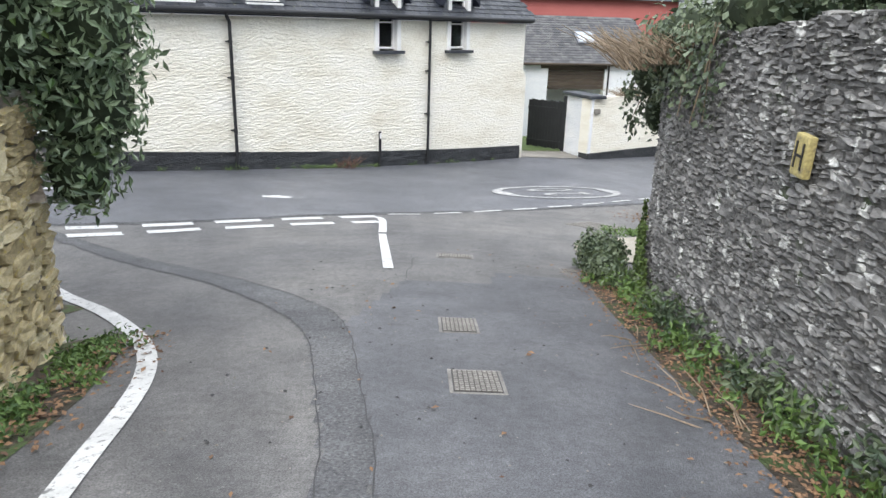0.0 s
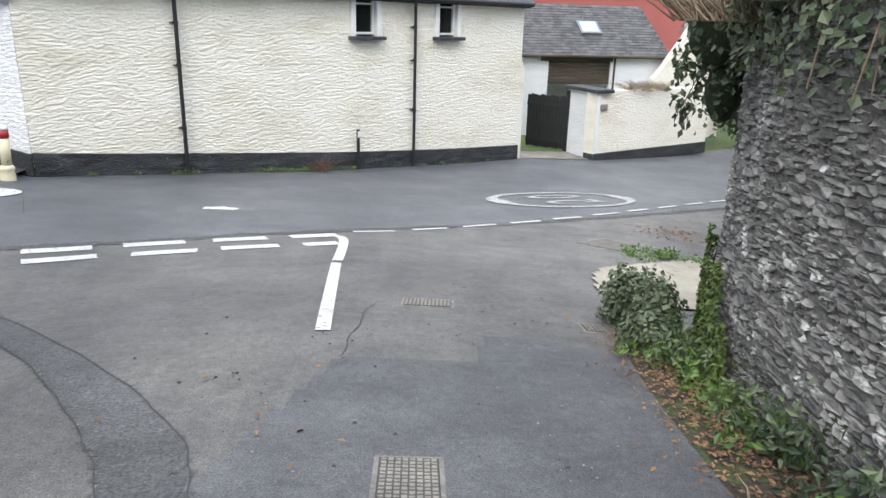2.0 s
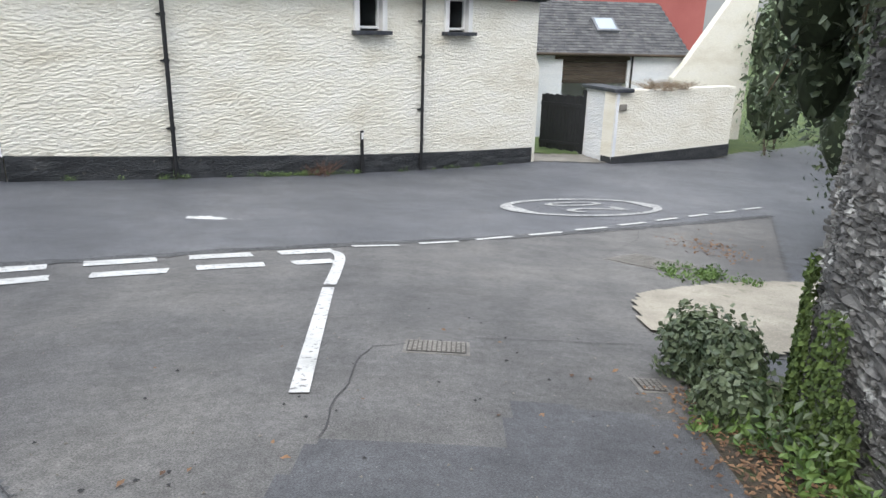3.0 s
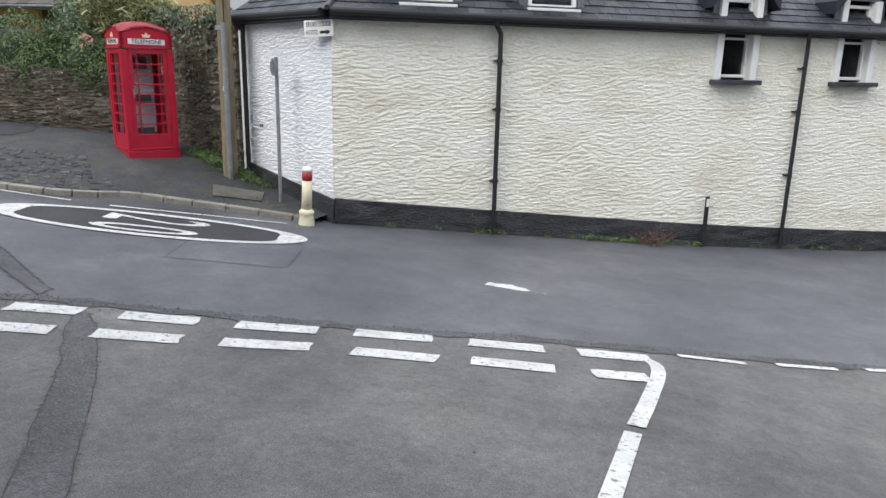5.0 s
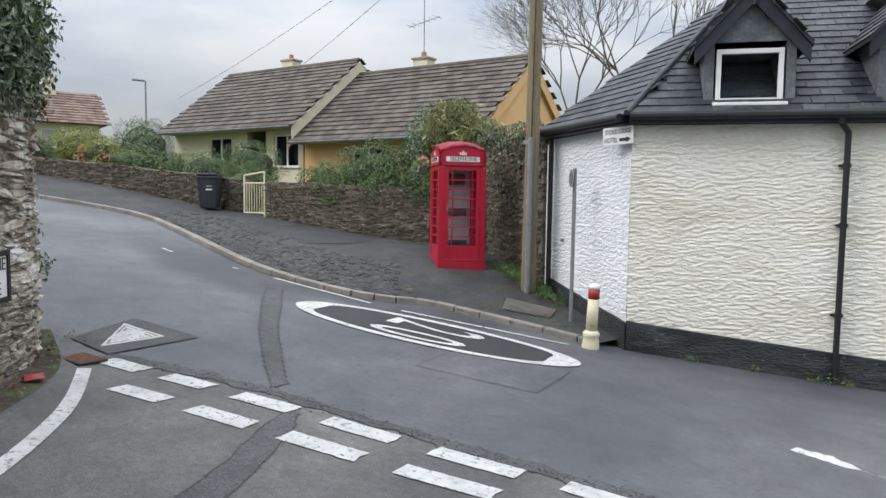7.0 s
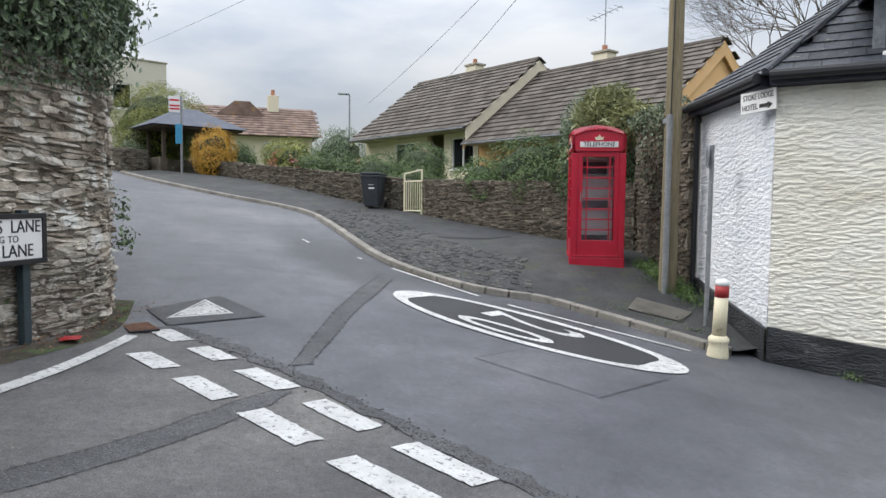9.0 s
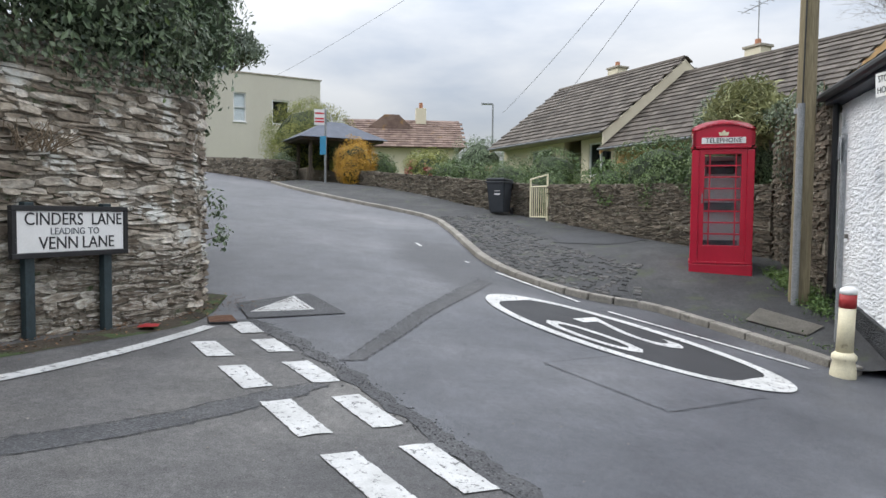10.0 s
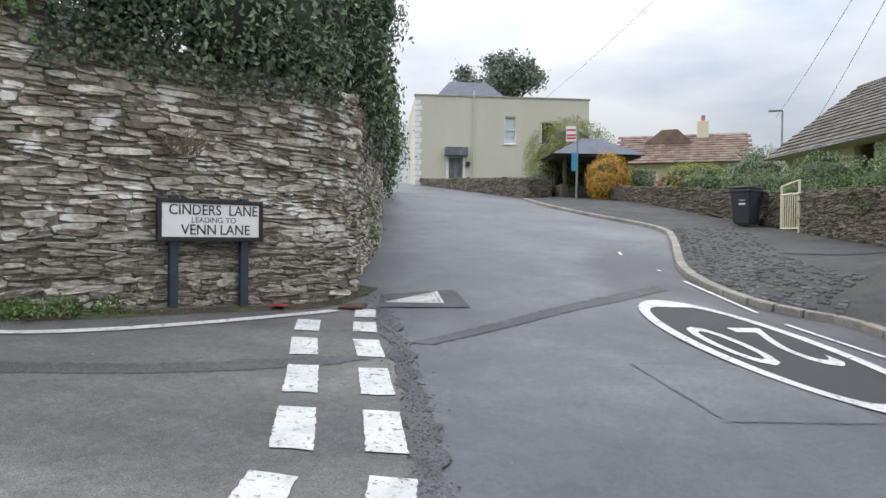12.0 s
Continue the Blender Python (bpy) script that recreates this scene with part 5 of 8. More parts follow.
def shrub(name, blobs, n, size, mat_, label, category="shrub", group="", aspect=0.5, stems=True, extra=(), droop=0.3, shell=(0.76, 1.05), dense=1.3):
    """A shrub: woody stems, a shade-coloured core, and a crown of many small leaves."""
    z0 = min(b[2] - b[5] for b in blobs)
    ob = thing(name, blobs[0][0], blobs[0][1], z0, 0, label, category, group)
    P, Nn = blob_points(blobs, int(n * dense), shell=shell)
    v, f = leaf_mesh(P, Nn, size, aspect, droop=droop)
    np_mesh("crown", v, f, mat_, ob)
    # added solid core, coloured as the shade inside the crown
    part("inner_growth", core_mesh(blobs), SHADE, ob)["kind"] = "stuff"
    if stems:
        for b in blobs:
            for _ in range(3):
                bm = rod(bmesh.new(), (b[0] + random.uniform(-0.15, 0.15), b[1] + random.uniform(-0.15, 0.15), z0 - 0.1), (b[0] + random.uniform(-0.4, 0.4) * b[3], b[1] + random.uniform(-0.4, 0.4) * b[4], b[2]), 0.025, 0.012, 6)
                part("stem", bm, BARK, ob)
    for mat2, n2, size2, asp2, lab in extra:
        P, Nn = blob_points(blobs, n2, shell=(0.98, 1.12))
        if "bloom" in lab:
            heads = NPR.randint(len(P), size=max(5, n2 // 22))
            pick = NPR.randint(len(heads), size=n2)
            P, Nn = P[heads][pick] + NPR.normal(size=(n2, 3)) * 0.055, Nn[heads][pick]
        v, f = leaf_mesh(P, Nn, size2, asp2)
        np_mesh("flowers" if "bloom" in lab else "young_leaves", v, f, mat2, ob, lab)["kind"] = "stuff"
    return ob


# laurel at the lane corner, over the yellow wall
shrub("laurel_bush", [(-2.95, 4.9, 1.55, 0.55, 0.6, 0.75), (-2.62, 5.15, 1.5, 0.5, 0.5, 0.62), (-2.62, 5.15, 0.92, 0.42, 0.42, 0.5), (-2.68, 5.05, 0.45, 0.3, 0.3, 0.36), (-3.0, 3.7, 1.75, 0.5, 0.8, 0.7), (-3.4, 5.3, 2.0, 0.6, 0.7, 0.6), (-2.85, 4.6, 2.1, 0.55, 0.6, 0.55), (-2.9, 2.6, 1.85, 0.4, 0.7, 0.6)], 9500, 0.092, LEAF_DARK, "glossy dark evergreen laurel overhanging the wall", "bush", aspect=0.42, stems=False, extra=((LEAF_BRIGHT, 420, 0.09, 0.42, "fresh lighter leaves"),))
# hedge over the sign wall
shrub("evergreen_hedge", [(-5.0, 6.1, 2.6, 0.9, 0.8, 0.85), (-6.2, 6.75, 2.35, 0.9, 0.7, 1.0), (-7.1, 7.25, 2.1, 0.8, 0.65, 0.95), (-7.9, 7.45, 2.15, 0.75, 0.65, 1.05), (-8.7, 7.4, 2.1, 0.7, 0.7, 1.1), (-6.6, 6.6, 3.3, 1.1, 0.9, 0.8), (-8.2, 7.2, 3.2, 1.0, 0.8, 0.9), (-9.4, 7.1, 2.4, 0.7, 0.7, 1.1), (-9.9, 6.9, 1.7, 0.55, 0.6, 0.7), (-9.3, 7.0, 3.4, 0.9, 0.9, 0.8), (-4.2, 5.6, 3.0, 0.9, 0.9, 0.8), (-9.35, 7.75, 2.2, 0.5, 0.5, 0.75), (-9.7, 7.6, 2.9, 0.75, 0.65, 0.8), (-10.4, 7.2, 2.0, 0.6, 0.55, 0.9)], 22000, 0.098, LEAF_DARK, "dense dark evergreen hedge growing over the stone wall", "hedge", aspect=0.42, stems=False, extra=((LEAF_HEDGE, 1500, 0.10, 0.42, "lighter new leaves"),))


def ivy_sheet(name, path, z0, z1, n, size, mat_, off, label, category="ivy", edge=0.35, density=None):
    """Ivy hanging over a wall's face, thinning out towards its ragged lower edge."""
    pts = along(path, 0.1)
    rs = NPR
    P, Nn = [], []
    while len(P) < n:
        x, y, dx, dy = pts[rs.randint(len(pts))]
        s_ = x * 0.9 + y * 0.7
        low = z0 + edge * (noise.noise(Vector((s_ * 1.3, 1, 0))) + 0.5 * noise.noise(Vector((s_ * 4, 3, 0))))
        t = rs.uniform() ** 0.7
        z = low + (z1 - low) * t
        o = off + 0.12 * rs.uniform() * (0.3 + t)
        P.append((x + dy * o + rs.normal() * 0.05, y - dx * o + rs.normal() * 0.05, z))
        Nn.append((dy, -dx, 0.35))
    v, f = leaf_mesh(np.array(P), np.array(Nn), size, 0.85, droop=0.6)
    ob = thing(name, pts[0][0], pts[0][1], z0, 0, label, category)
    np_mesh("leaves", v, f, mat_, ob)["kind"] = "stuff"
    bm = bmesh.new()
    for _ in range(14):
        x, y, dx, dy = random.choice(pts)
        rod(bm, (x + dy * 0.07, y - dx * 0.07, z1), (x + dy * 0.07 + random.uniform(-0.2, 0.2), y - dx * 0.07, z0), 0.008, 0.004, 5)
    part("vine", bm, TWIG, ob)
    return ob


ivy_sheet("ivy", [(-8.4, 7.95), (-8.0, 7.83), (-6.82, 7.31), (-5.3, 6.62)][::-1], 1.12, 2.0, 3600, 0.06, LEAF_IVY, 0.06, "dark ivy hanging over the top of the wall")
ivy_sheet("creeper", [(-4.2, 6.12), (-4.78, 6.38), (-5.2, 6.57)], 1.35, 2.4, 700, 0.07, LEAF_BRIGHT, 0.06, "light green creeper at the wall top")
ivy_sheet("ivy", [(-9.9, 7.5), (-11.0, 7.1), (-13.0, 6.3), (-19.0, 3.4)], 0.75, 2.6, 3600, 0.09, LEAF_IVY, 0.08, "ivy clothing the wall beside the road", edge=0.6)
shrub("roadside_hedge", [(-11.2, 6.4, 1.9, 0.9, 0.8, 1.2), (-13, 5.7, 2.2, 1.1, 0.8, 1.3), (-15.5, 4.5, 2.4, 1.4, 0.9, 1.4), (-18.5, 3.1, 2.6, 1.6, 0.9, 1.4), (-22, 1.4, 2.6, 2.2, 1.0, 1.8), (-26, -0.7, 3.0, 2.4, 1.2, 2.0)], 7000, 0.13, LEAF_HEDGE, "tall dull green hedge beside the climbing road", "hedge")
# twig with leaves at the wall end, dry growth on the face
for cx, cy, cz, r in ((-9.3, 8.03, -0.4, 0.15), (-9.42, 7.95, 0.0, 0.17)):
    P, Nn = blob_points([(cx, cy, cz, r, r, r * 1.3)], 70, shell=(0.3, 1.0))
    v, f = leaf_mesh(P, Nn, 0.07, 0.6)
    ob = thing("wall_plant", cx, cy, cz - r, 0, "small leafy sprig growing from the wall", "plant", "wall plants")
    np_mesh("leaves", v, f, LEAF_DARK, ob)["kind"] = "stuff"
    part("stem", rod(bmesh.new(), (cx - 0.1, cy - 0.3, cz - 0.1), (cx, cy, cz), 0.008, 0.004, 5), BARK, ob)


def twig_tuft(name, x, y, z, spread, n, length, mat_, up, label, out=(0, 0), category="dead growth"):
    """A tuft of thin dry stalks."""
    bm = bmesh.new()
    for _ in range(n):
        a = random.uniform(0, 6.283)
        p = Vector((x + random.uniform(-spread, spread) * 0.5, y + random.uniform(-spread, spread) * 0.5, z))
        q = p + Vector((math.cos(a) * spread * random.random() + out[0] * length, math.sin(a) * spread * random.random() + out[1] * length, up * length * random.uniform(0.5, 1)))
        mid = (p + q) / 2 + Vector((random.uniform(-0.05, 0.05), random.uniform(-0.05, 0.05), 0.04 * length))
        rod(bm, p, mid, 0.006, 0.005, 4)
        rod(bm, mid, q, 0.005, 0.002, 4)
    ob = thing(name, x, y, z, 0, label, category)
    part("dry_growth", bm, mat_, ob)["kind"] = "stuff"
    return ob


twig_tuft("dead_plant", -6.45, 7.2, 0.4, 0.35, 60, 0.35, TWIG, 0.8, "dry brown plant clinging to the wall", (0.05, 0.1))
# overgrown top of the right-hand wall
shrub("wall_top_growth", [(2.35, 6.9, 1.45, 0.55, 0.7, 0.42), (2.4, 5.6, 1.75, 0.5, 0.8, 0.4), (2.5, 4.2, 2.0, 0.5, 0.9, 0.4), (2.6, 2.6, 2.3, 0.5, 0.9, 0.45), (3.0, 7.6, 1.4, 0.7, 0.5, 0.45), (3.9, 8.3, 1.4, 0.8, 0.5, 0.5), (2.35, 8.3, 1.1, 0.32, 0.35, 0.4), (2.45, 8.3, 0.65, 0.2, 0.2, 0.35)], 5200, 0.075, LEAF_IVY, "tangled ivy and dead stalks on the wall top", "ivy", aspect=0.6, stems=False, shell=(0.6, 1.1))
ivy_sheet("ivy", [(2.9, 8.2), (2.42, 7.8), (2.2, 7.3), (2.1, 6.4), (2.07, 5.4)], 0.85, 1.6, 1500, 0.06, LEAF_IVY, 0.05, "ivy trailing down the grey wall", edge=0.3)
twig_tuft("dry_stalks", 1.95, 7.2, 1.15, 0.5, 130, 0.75, TWIG, 0.55, "dry straw-coloured stalks hanging over the wall top", (-0.35, 0.25))
twig_tuft("dry_stalks", 1.98, 6.4, 1.25, 0.45, 90, 0.6, TWIG, 0.5, "dry straw-coloured stalks hanging over the wall top", (-0.25, 0.1))
twig_tuft("dry_stalks", 2.3, 7.9, 1.2, 0.5, 80, 0.7, TWIG, 0.35, "dry straw-coloured stalks hanging over the wall top", (-0.2, 0.4))
for cx, cy, cz in ((2.2, 8.5, 0.5), (2.12, 8.4, 0.85), (2.32, 8.5, 0.7)):
    P, Nn = blob_points([(cx, cy, cz, 0.1, 0.1, 0.22)], 46, shell=(0.2, 1.0))
    v, f = leaf_mesh(P, Nn, 0.08, 0.5, droop=0.8)
    ob = thing("hanging_sprig", cx, cy, cz - 0.2, 0, "leafy sprig dangling from the wall top", "plant", "hanging sprigs")
    np_mesh("leaves", v, f, LEAF_IVY, ob)["kind"] = "stuff"
    part("stem", rod(bmesh.new(), (cx, cy, cz), (cx + 0.25, cy - 0.2, 1.3), 0.005, 0.004, 5), TWIG, ob)
# moss at the foot of the right-hand wall
P, Nn = [], []
while len(P) < 5200:
    x, y, dx, dy = random.choice(along(rw_path[2:6], 0.05))
    h = random.random() ** 1.3
    lim = 0.62 * (0.5 + 0.9 * abs(noise.noise(Vector((x * 2 + y * 3, 0.3, 0))))) + (0.35 if y > 6.8 else 0)
    P.append((x - dy * 0.07 - 0.02, y + dx * 0.0 - dx * 0.0 + (0.05 if y > 7.2 else 0), gz(x, y) + h * lim))
    Nn.append((-dy, dx, 0.3))
v, f = leaf_mesh(np.array(P), np.array(Nn), 0.035, 0.9)
mo = tagged(np_mesh("moss", v, f, MOSS), "bright green moss on the foot of the wall", "moss", kind="stuff")
# verge plants
rb = ((1.8, 7.6), (1.95, 7.95), (1.7, 7.95))
shrub("nettle_clump", [(1.9, 7.7, gz(1.9, 7.7) + 0.22, 0.22, 0.26, 0.3), (1.85, 8.1, gz(1.85, 8.1) + 0.2, 0.25, 0.25, 0.28), (1.78, 7.35, gz(1.8, 7.35) + 0.12, 0.2, 0.2, 0.2)], 3200, 0.05, LEAF_IVY, "dark green weed clump at the wall foot", "weeds", aspect=0.7)


def weed_strip(name, spots, mat_, size, label, n=60, r=0.13, h=0.16, height=gz):
    P, Nn = [], []
    for x, y in spots:
        k = random.uniform(0.6, 1.3)
        p, q = blob_points([(x, y, height(x, y) + h * 0.5 * k, r * k, r * k, h * k)], n, shell=(0.3, 1.0))
        P.append(p)
        Nn.append(q)
    v, f = leaf_mesh(np.concatenate(P), np.concatenate(Nn), size, 0.45, droop=-0.1)
    return tagged(np_mesh(name, v, f, mat_), label, "weeds", kind="stuff")


R5 = random.Random(21)
weed_strip("verge_weeds", [(2.0 - abs(R5.gauss(0, 0.17)), R5.uniform(1.0, 7.4)) for _ in range(70)], LEAF_BRIGHT, 0.06, "bright green weeds along the wall foot", 40)
weed_strip("verge_ivy", [(2.0 - abs(R5.gauss(0, 0.1)), R5.uniform(0.6, 7.6)) for _ in range(46)], LEAF_IVY, 0.07, "low dark ivy along the wall foot", 50, 0.16, 0.24)
weed_strip("verge_weeds", [(-2.55 + abs(R5.gauss(0, 0.16)), R5.uniform(0.5, 4.7)) for _ in range(80)], LEAF_BRIGHT, 0.05, "bright green weeds along the wall foot", 60, 0.13, 0.1)
weed_strip("verge_weeds", [(-4.6 - 0.9 * a + R5.gauss(0, 0.12), 6.6 + 0.42 * a + R5.gauss(0, 0.08)) for a in [R5.uniform(-0.2, 1.2) for _ in range(26)]], LEAF_BRIGHT, 0.05, "green weeds below the street sign", 60, 0.14, 0.14)
weed_strip("verge_weeds", [(HOUSE_A[0] + math.cos(HA) * u + math.sin(HA) * (0.12 + 0.06 * R5.random()), HOUSE_A[1] + math.sin(HA) * u - math.cos(HA) * (0.12 + 0.06 * R5.random())) for u in [R5.choice([R5.uniform(0.2, 13.5), R5.uniform(4.8, 7.4)]) for _ in range(60)]], LEAF_HEDGE, 0.05, "low weeds along the black plinth", 26, 0.09, 0.08)
weed_strip("verge_weeds", [(p[0] + 0.12 * R5.gauss(0, 1), p[1] + 0.2 + 0.1 * R5.gauss(0, 1)) for p in [lerp((-9.4, 16.05), (-11.7, 16.35), R5.random()) for _ in range(64)]], LEAF_BRIGHT, 0.05, "green weeds between pole and kiosk", 44, 0.15, 0.13, pz)
weed_strip("kerb_weeds", [(lambda q: (q[0] + R5.gauss(0, 0.08), q[1] + R5.gauss(0, 0.08)))(lerp((-8.2, 15.8), (-10.5, 14.75), R5.random())) for _ in range(90)], LEAF_HEDGE, 0.035, "weeds rooted in the gutter beside the kerb", 30, 0.1, 0.07, lambda x, y: gz(x, y) + 0.05)
weed_strip("verge_weeds", [(3.2 + 0.25 * R5.gauss(0, 1), 12.0 + 0.3 * R5.gauss(0, 1)) for _ in range(26)], LEAF_BRIGHT, 0.06, "grassy weeds beside the inspection cover", 36, 0.14, 0.08)
twig_tuft("dead_plant", -2.9, 20.0, hz(6.4) + 0.02, 0.6, 90, 0.4, surface("rust_stalk", [(0.1, 0.06, 0.045), (0.17, 0.1, 0.075)], 6, 0.9, 0, 30), 0.9, "rust-coloured dead plant below the wall", (0, 0))


def litter(name, spots, size, label, lift=0.02):
    P = np.array([(x, y, gz(x, y) + lift + 0.02 * R5.random()) for x, y in spots])
    Nn = np.tile(np.array([[0.0, 0.0, 2.5]]), (len(P), 1))
    v, f = leaf_mesh(P, Nn, size, 0.6, droop=0.0)
    return tagged(np_mesh(name, v, f, LEAF_DEAD), label, "fallen leaves", kind="stuff")


litter("leaf_litter", [(1.78 + R5.gauss(0, 0.17), R5.uniform(0.6, 7.8)) for _ in range(4200)], 0.034, "brown fallen leaves along the verge")
litter("leaf_litter", [(-2.25 + R5.gauss(0, 0.17), R5.uniform(0.5, 4.9)) for _ in range(800)], 0.045, "brown fallen leaves along the verge")
litter("leaf_litter", [(lambda q: (q[0] + R5.gauss(0, 0.13), q[1] + R5.gauss(0, 0.16)))(lerp((-4.6, 6.6), (-9.2, 8.3), R5.random())) for _ in range(800)], 0.035, "brown fallen leaves below the wall")
litter("leaf_litter", [(4.2 + R5.gauss(0, 0.3), 14.2 + R5.gauss(0, 0.5)) for _ in range(200)], 0.06, "brown fallen leaves below the wall")
litter("scattered_leaves", [(R5.uniform(-1.6, 1.4), R5.uniform(0.8, 9.0)) for _ in range(46)], 0.045, "a few dead leaves on the tarmac", 0.008)
twig_tuft("dry_twigs", 1.62, 3.5, gz(1.6, 3.5) + 0.03, 0.35, 8, 0.35, TWIG, 0.25, "pale broken twigs on the verge", (-0.2, 0.5))
twig_tuft("dry_twigs", 1.6, 4.9, gz(1.6, 4.9) + 0.03, 0.4, 10, 0.35, TWIG, 0.15, "pale broken twigs on the verge", (-0.1, -0.4))
# earth strips under the verges
bm = bmesh.new()
strip(bm, smoothed([(1.9, -4), (1.9, 2.8), (1.86, 4.5), (1.85, 6.6), (1.95, 7.6), (2.2, 8.2)]), 0.62, 0.012)
tagged(part("verge", bm, EARTH), "strip of bare leafy earth at the wall foot", "verge", kind="structure")
bm = bmesh.new()
strip(bm, smoothed([(-2.3, -4), (-2.32, 2.6), (-2.38, 3.8), (-2.7, 4.9)]), 0.62, 0.012)
tagged(part("verge", bm, EARTH), "strip of bare leafy earth at the wall foot", "verge", kind="structure")
bm = bmesh.new()
strip(bm, smoothed([(-3.3, 5.8), (-4.7, 6.62), (-6.7, 7.6), (-8.0, 8.02), (-9.3, 7.98)]), 0.3, 0.012)
tagged(part("verge", bm, EARTH), "strip of bare leafy earth at the wall foot", "verge", kind="structure")

# ---- ironwork and patches in the road ----


def cover(x, y, w, d, ang, tri=False, name="inspection_cover"):
    """A cast cover in its frame with raised studs."""
    ob = thing(name, x, y, gz(x, y), 0, "worn cast-iron inspection cover set in the tarmac", "inspection cover", "inspection covers")
    e = 0.3
    nx = Vector((-(gz(x + e, y) - gz(x - e, y)) / (2 * e), -(gz(x, y + e) - gz(x, y - e)) / (2 * e), 1)).normalized()
    m = Matrix.Translation((x, y, gz(x, y) + 0.012)) @ nx.to_track_quat("Z", "Y").to_matrix().to_4x4()
    m = m @ Matrix.Rotation(radians(ang) - math.atan2((m.to_3x3() @ Vector((1, 0, 0))).y, (m.to_3x3() @ Vector((1, 0, 0))).x), 4, "Z")
    part("frame", box(bmesh.new(), (0, 0, -0.015), (w + 0.06, d + 0.06, 0.03), m, 0.004), IRON, ob)
    bm = bmesh.new()
    k1, k2 = max(4, round(w / 0.034)), max(4, round(d / 0.034))
    for i in range(k1):
        for j in range(k2):
            s = 0.024
            box(bm, ((i + 0.5) / k1 * w - w / 2, (j + 0.5) / k2 * d - d / 2, 0.003), (s, s * 0.55 if (i + j) % 2 else s, 0.008), m)
    part("tread", bm, IRON_WORN, ob, "rubbed bright studs")["kind"] = "stuff"
    part("gap", box(bmesh.new(), (0, 0, 0.0005), (w + 0.012, d + 0.012, 0.003), m), SIGN_BLACK, ob)
    part("plate", box(bmesh.new(), (0, 0, 0.0025), (w, d, 0.004), m), IRON_DARK, ob)
    return ob


cover(0.23, 3.91, 0.29, 0.38, 2)
cover(0.14, 5.21, 0.26, 0.40, 2)
cover(0.15, 8.34, 0.40, 0.25, -1)
cover(2.9, 12.77, 0.8, 0.9, 46)
cover(1.49, 7.84, 0.14, 0.2, 3)
# triangular cover in its square patch
tcx, tcy = -8.96, 8.93
bm = bmesh.new()
tv = [bm.verts.new((x, y, gz(x, y) + 0.012)) for x, y in ((-8.35, 8.6), (-8.74, 9.68), (-9.7, 9.1), (-9.0, 8.3))]
bm.faces.new(tv)
tagged(part("road_patch", bm, ASPHALT_DARK), "square dark patch round the triangular cover", "road patch", kind="structure")
tri = thing("triangular_cover", tcx, tcy, gz(tcx, tcy), 0, "pale triangular cast cover in a tarmac patch", "inspection cover")
tp_ = [(-8.62, 8.56), (-8.83, 9.29), (-9.45, 8.94)]
bm = bmesh.new()
a_ = [bm.verts.new((x, y, gz(x, y) + 0.012)) for x, y in tp_]
b_ = [bm.verts.new((x, y, gz(x, y) + 0.024)) for x, y in tp_]
bm.faces.new(b_)
for i in range(3):
    bm.faces.new((a_[i], a_[(i + 1) % 3], b_[(i + 1) % 3], b_[i]))
bmesh.ops.recalc_face_normals(bm, faces=bm.faces[:])
part("plate", bm, WHITE_LINE, tri)
gxc, gyc = sum(p[0] for p in tp_) / 3, sum(p[1] for p in tp_) / 3
for k in (0.8, 0.55, 0.3):
    bm = bmesh.new()
    q = [(gxc + (x - gxc) * k, gyc + (y - gyc) * k) for x, y in tp_]
    strip(bm, q + q[:1], 0.03, 0.027)
    part("groove", bm, IRON, tri)
# gully grate by the sign wall
gm = Matrix.Translation((-8.2, 8.33, gz(-8.2, 8.33) + 0.012)) @ Matrix.Rotation(radians(20), 4, "Z")
gr = tagged(part("gully_grate", box(bmesh.new(), (0, 0, 0), (0.5, 0.3, 0.02), gm, 0.004), SIGN_BLACK), "rusty road gully grate", "drain")
for i in range(9):
    part("bar", box(bmesh.new(), (-0.22 + i * 0.055, 0, 0.012), (0.025, 0.28, 0.012), gm), surface("rust", [(0.12, 0.06, 0.035), (0.2, 0.1, 0.06)], 8, 0.8, 0.2, 50) if i == 0 else bpy.data.materials["rust"], gr)
# relaid strips and cracks
RIM = surface("tar_crack", [(0.035, 0.035, 0.037), (0.06, 0.06, 0.062)], 5, 0.8, 0.3, 50)


def patch(name, poly, mat_, lift, label):
    """A relaid area with a slightly ragged outline, and the crack that runs round it."""
    n_ = [lerp(a, b, i / 6) for a, b in zip(poly, poly[1:] + poly[:1]) for i in range(6)]
    n_ = [(x + 0.02 * noise.noise(Vector((x * 5, y * 5, 1))), y + 0.02 * noise.noise(Vector((x * 5, y * 5, 9)))) for x, y in n_]
    ob = tagged(sheet(name, n_, mat_, 0.06, lift), label, "road patch", kind="structure")
    bm = bmesh.new()
    strip(bm, n_ + n_[:1], 0.007, lift + 0.003)
    part("crack", bm, RIM, ob)
    return ob


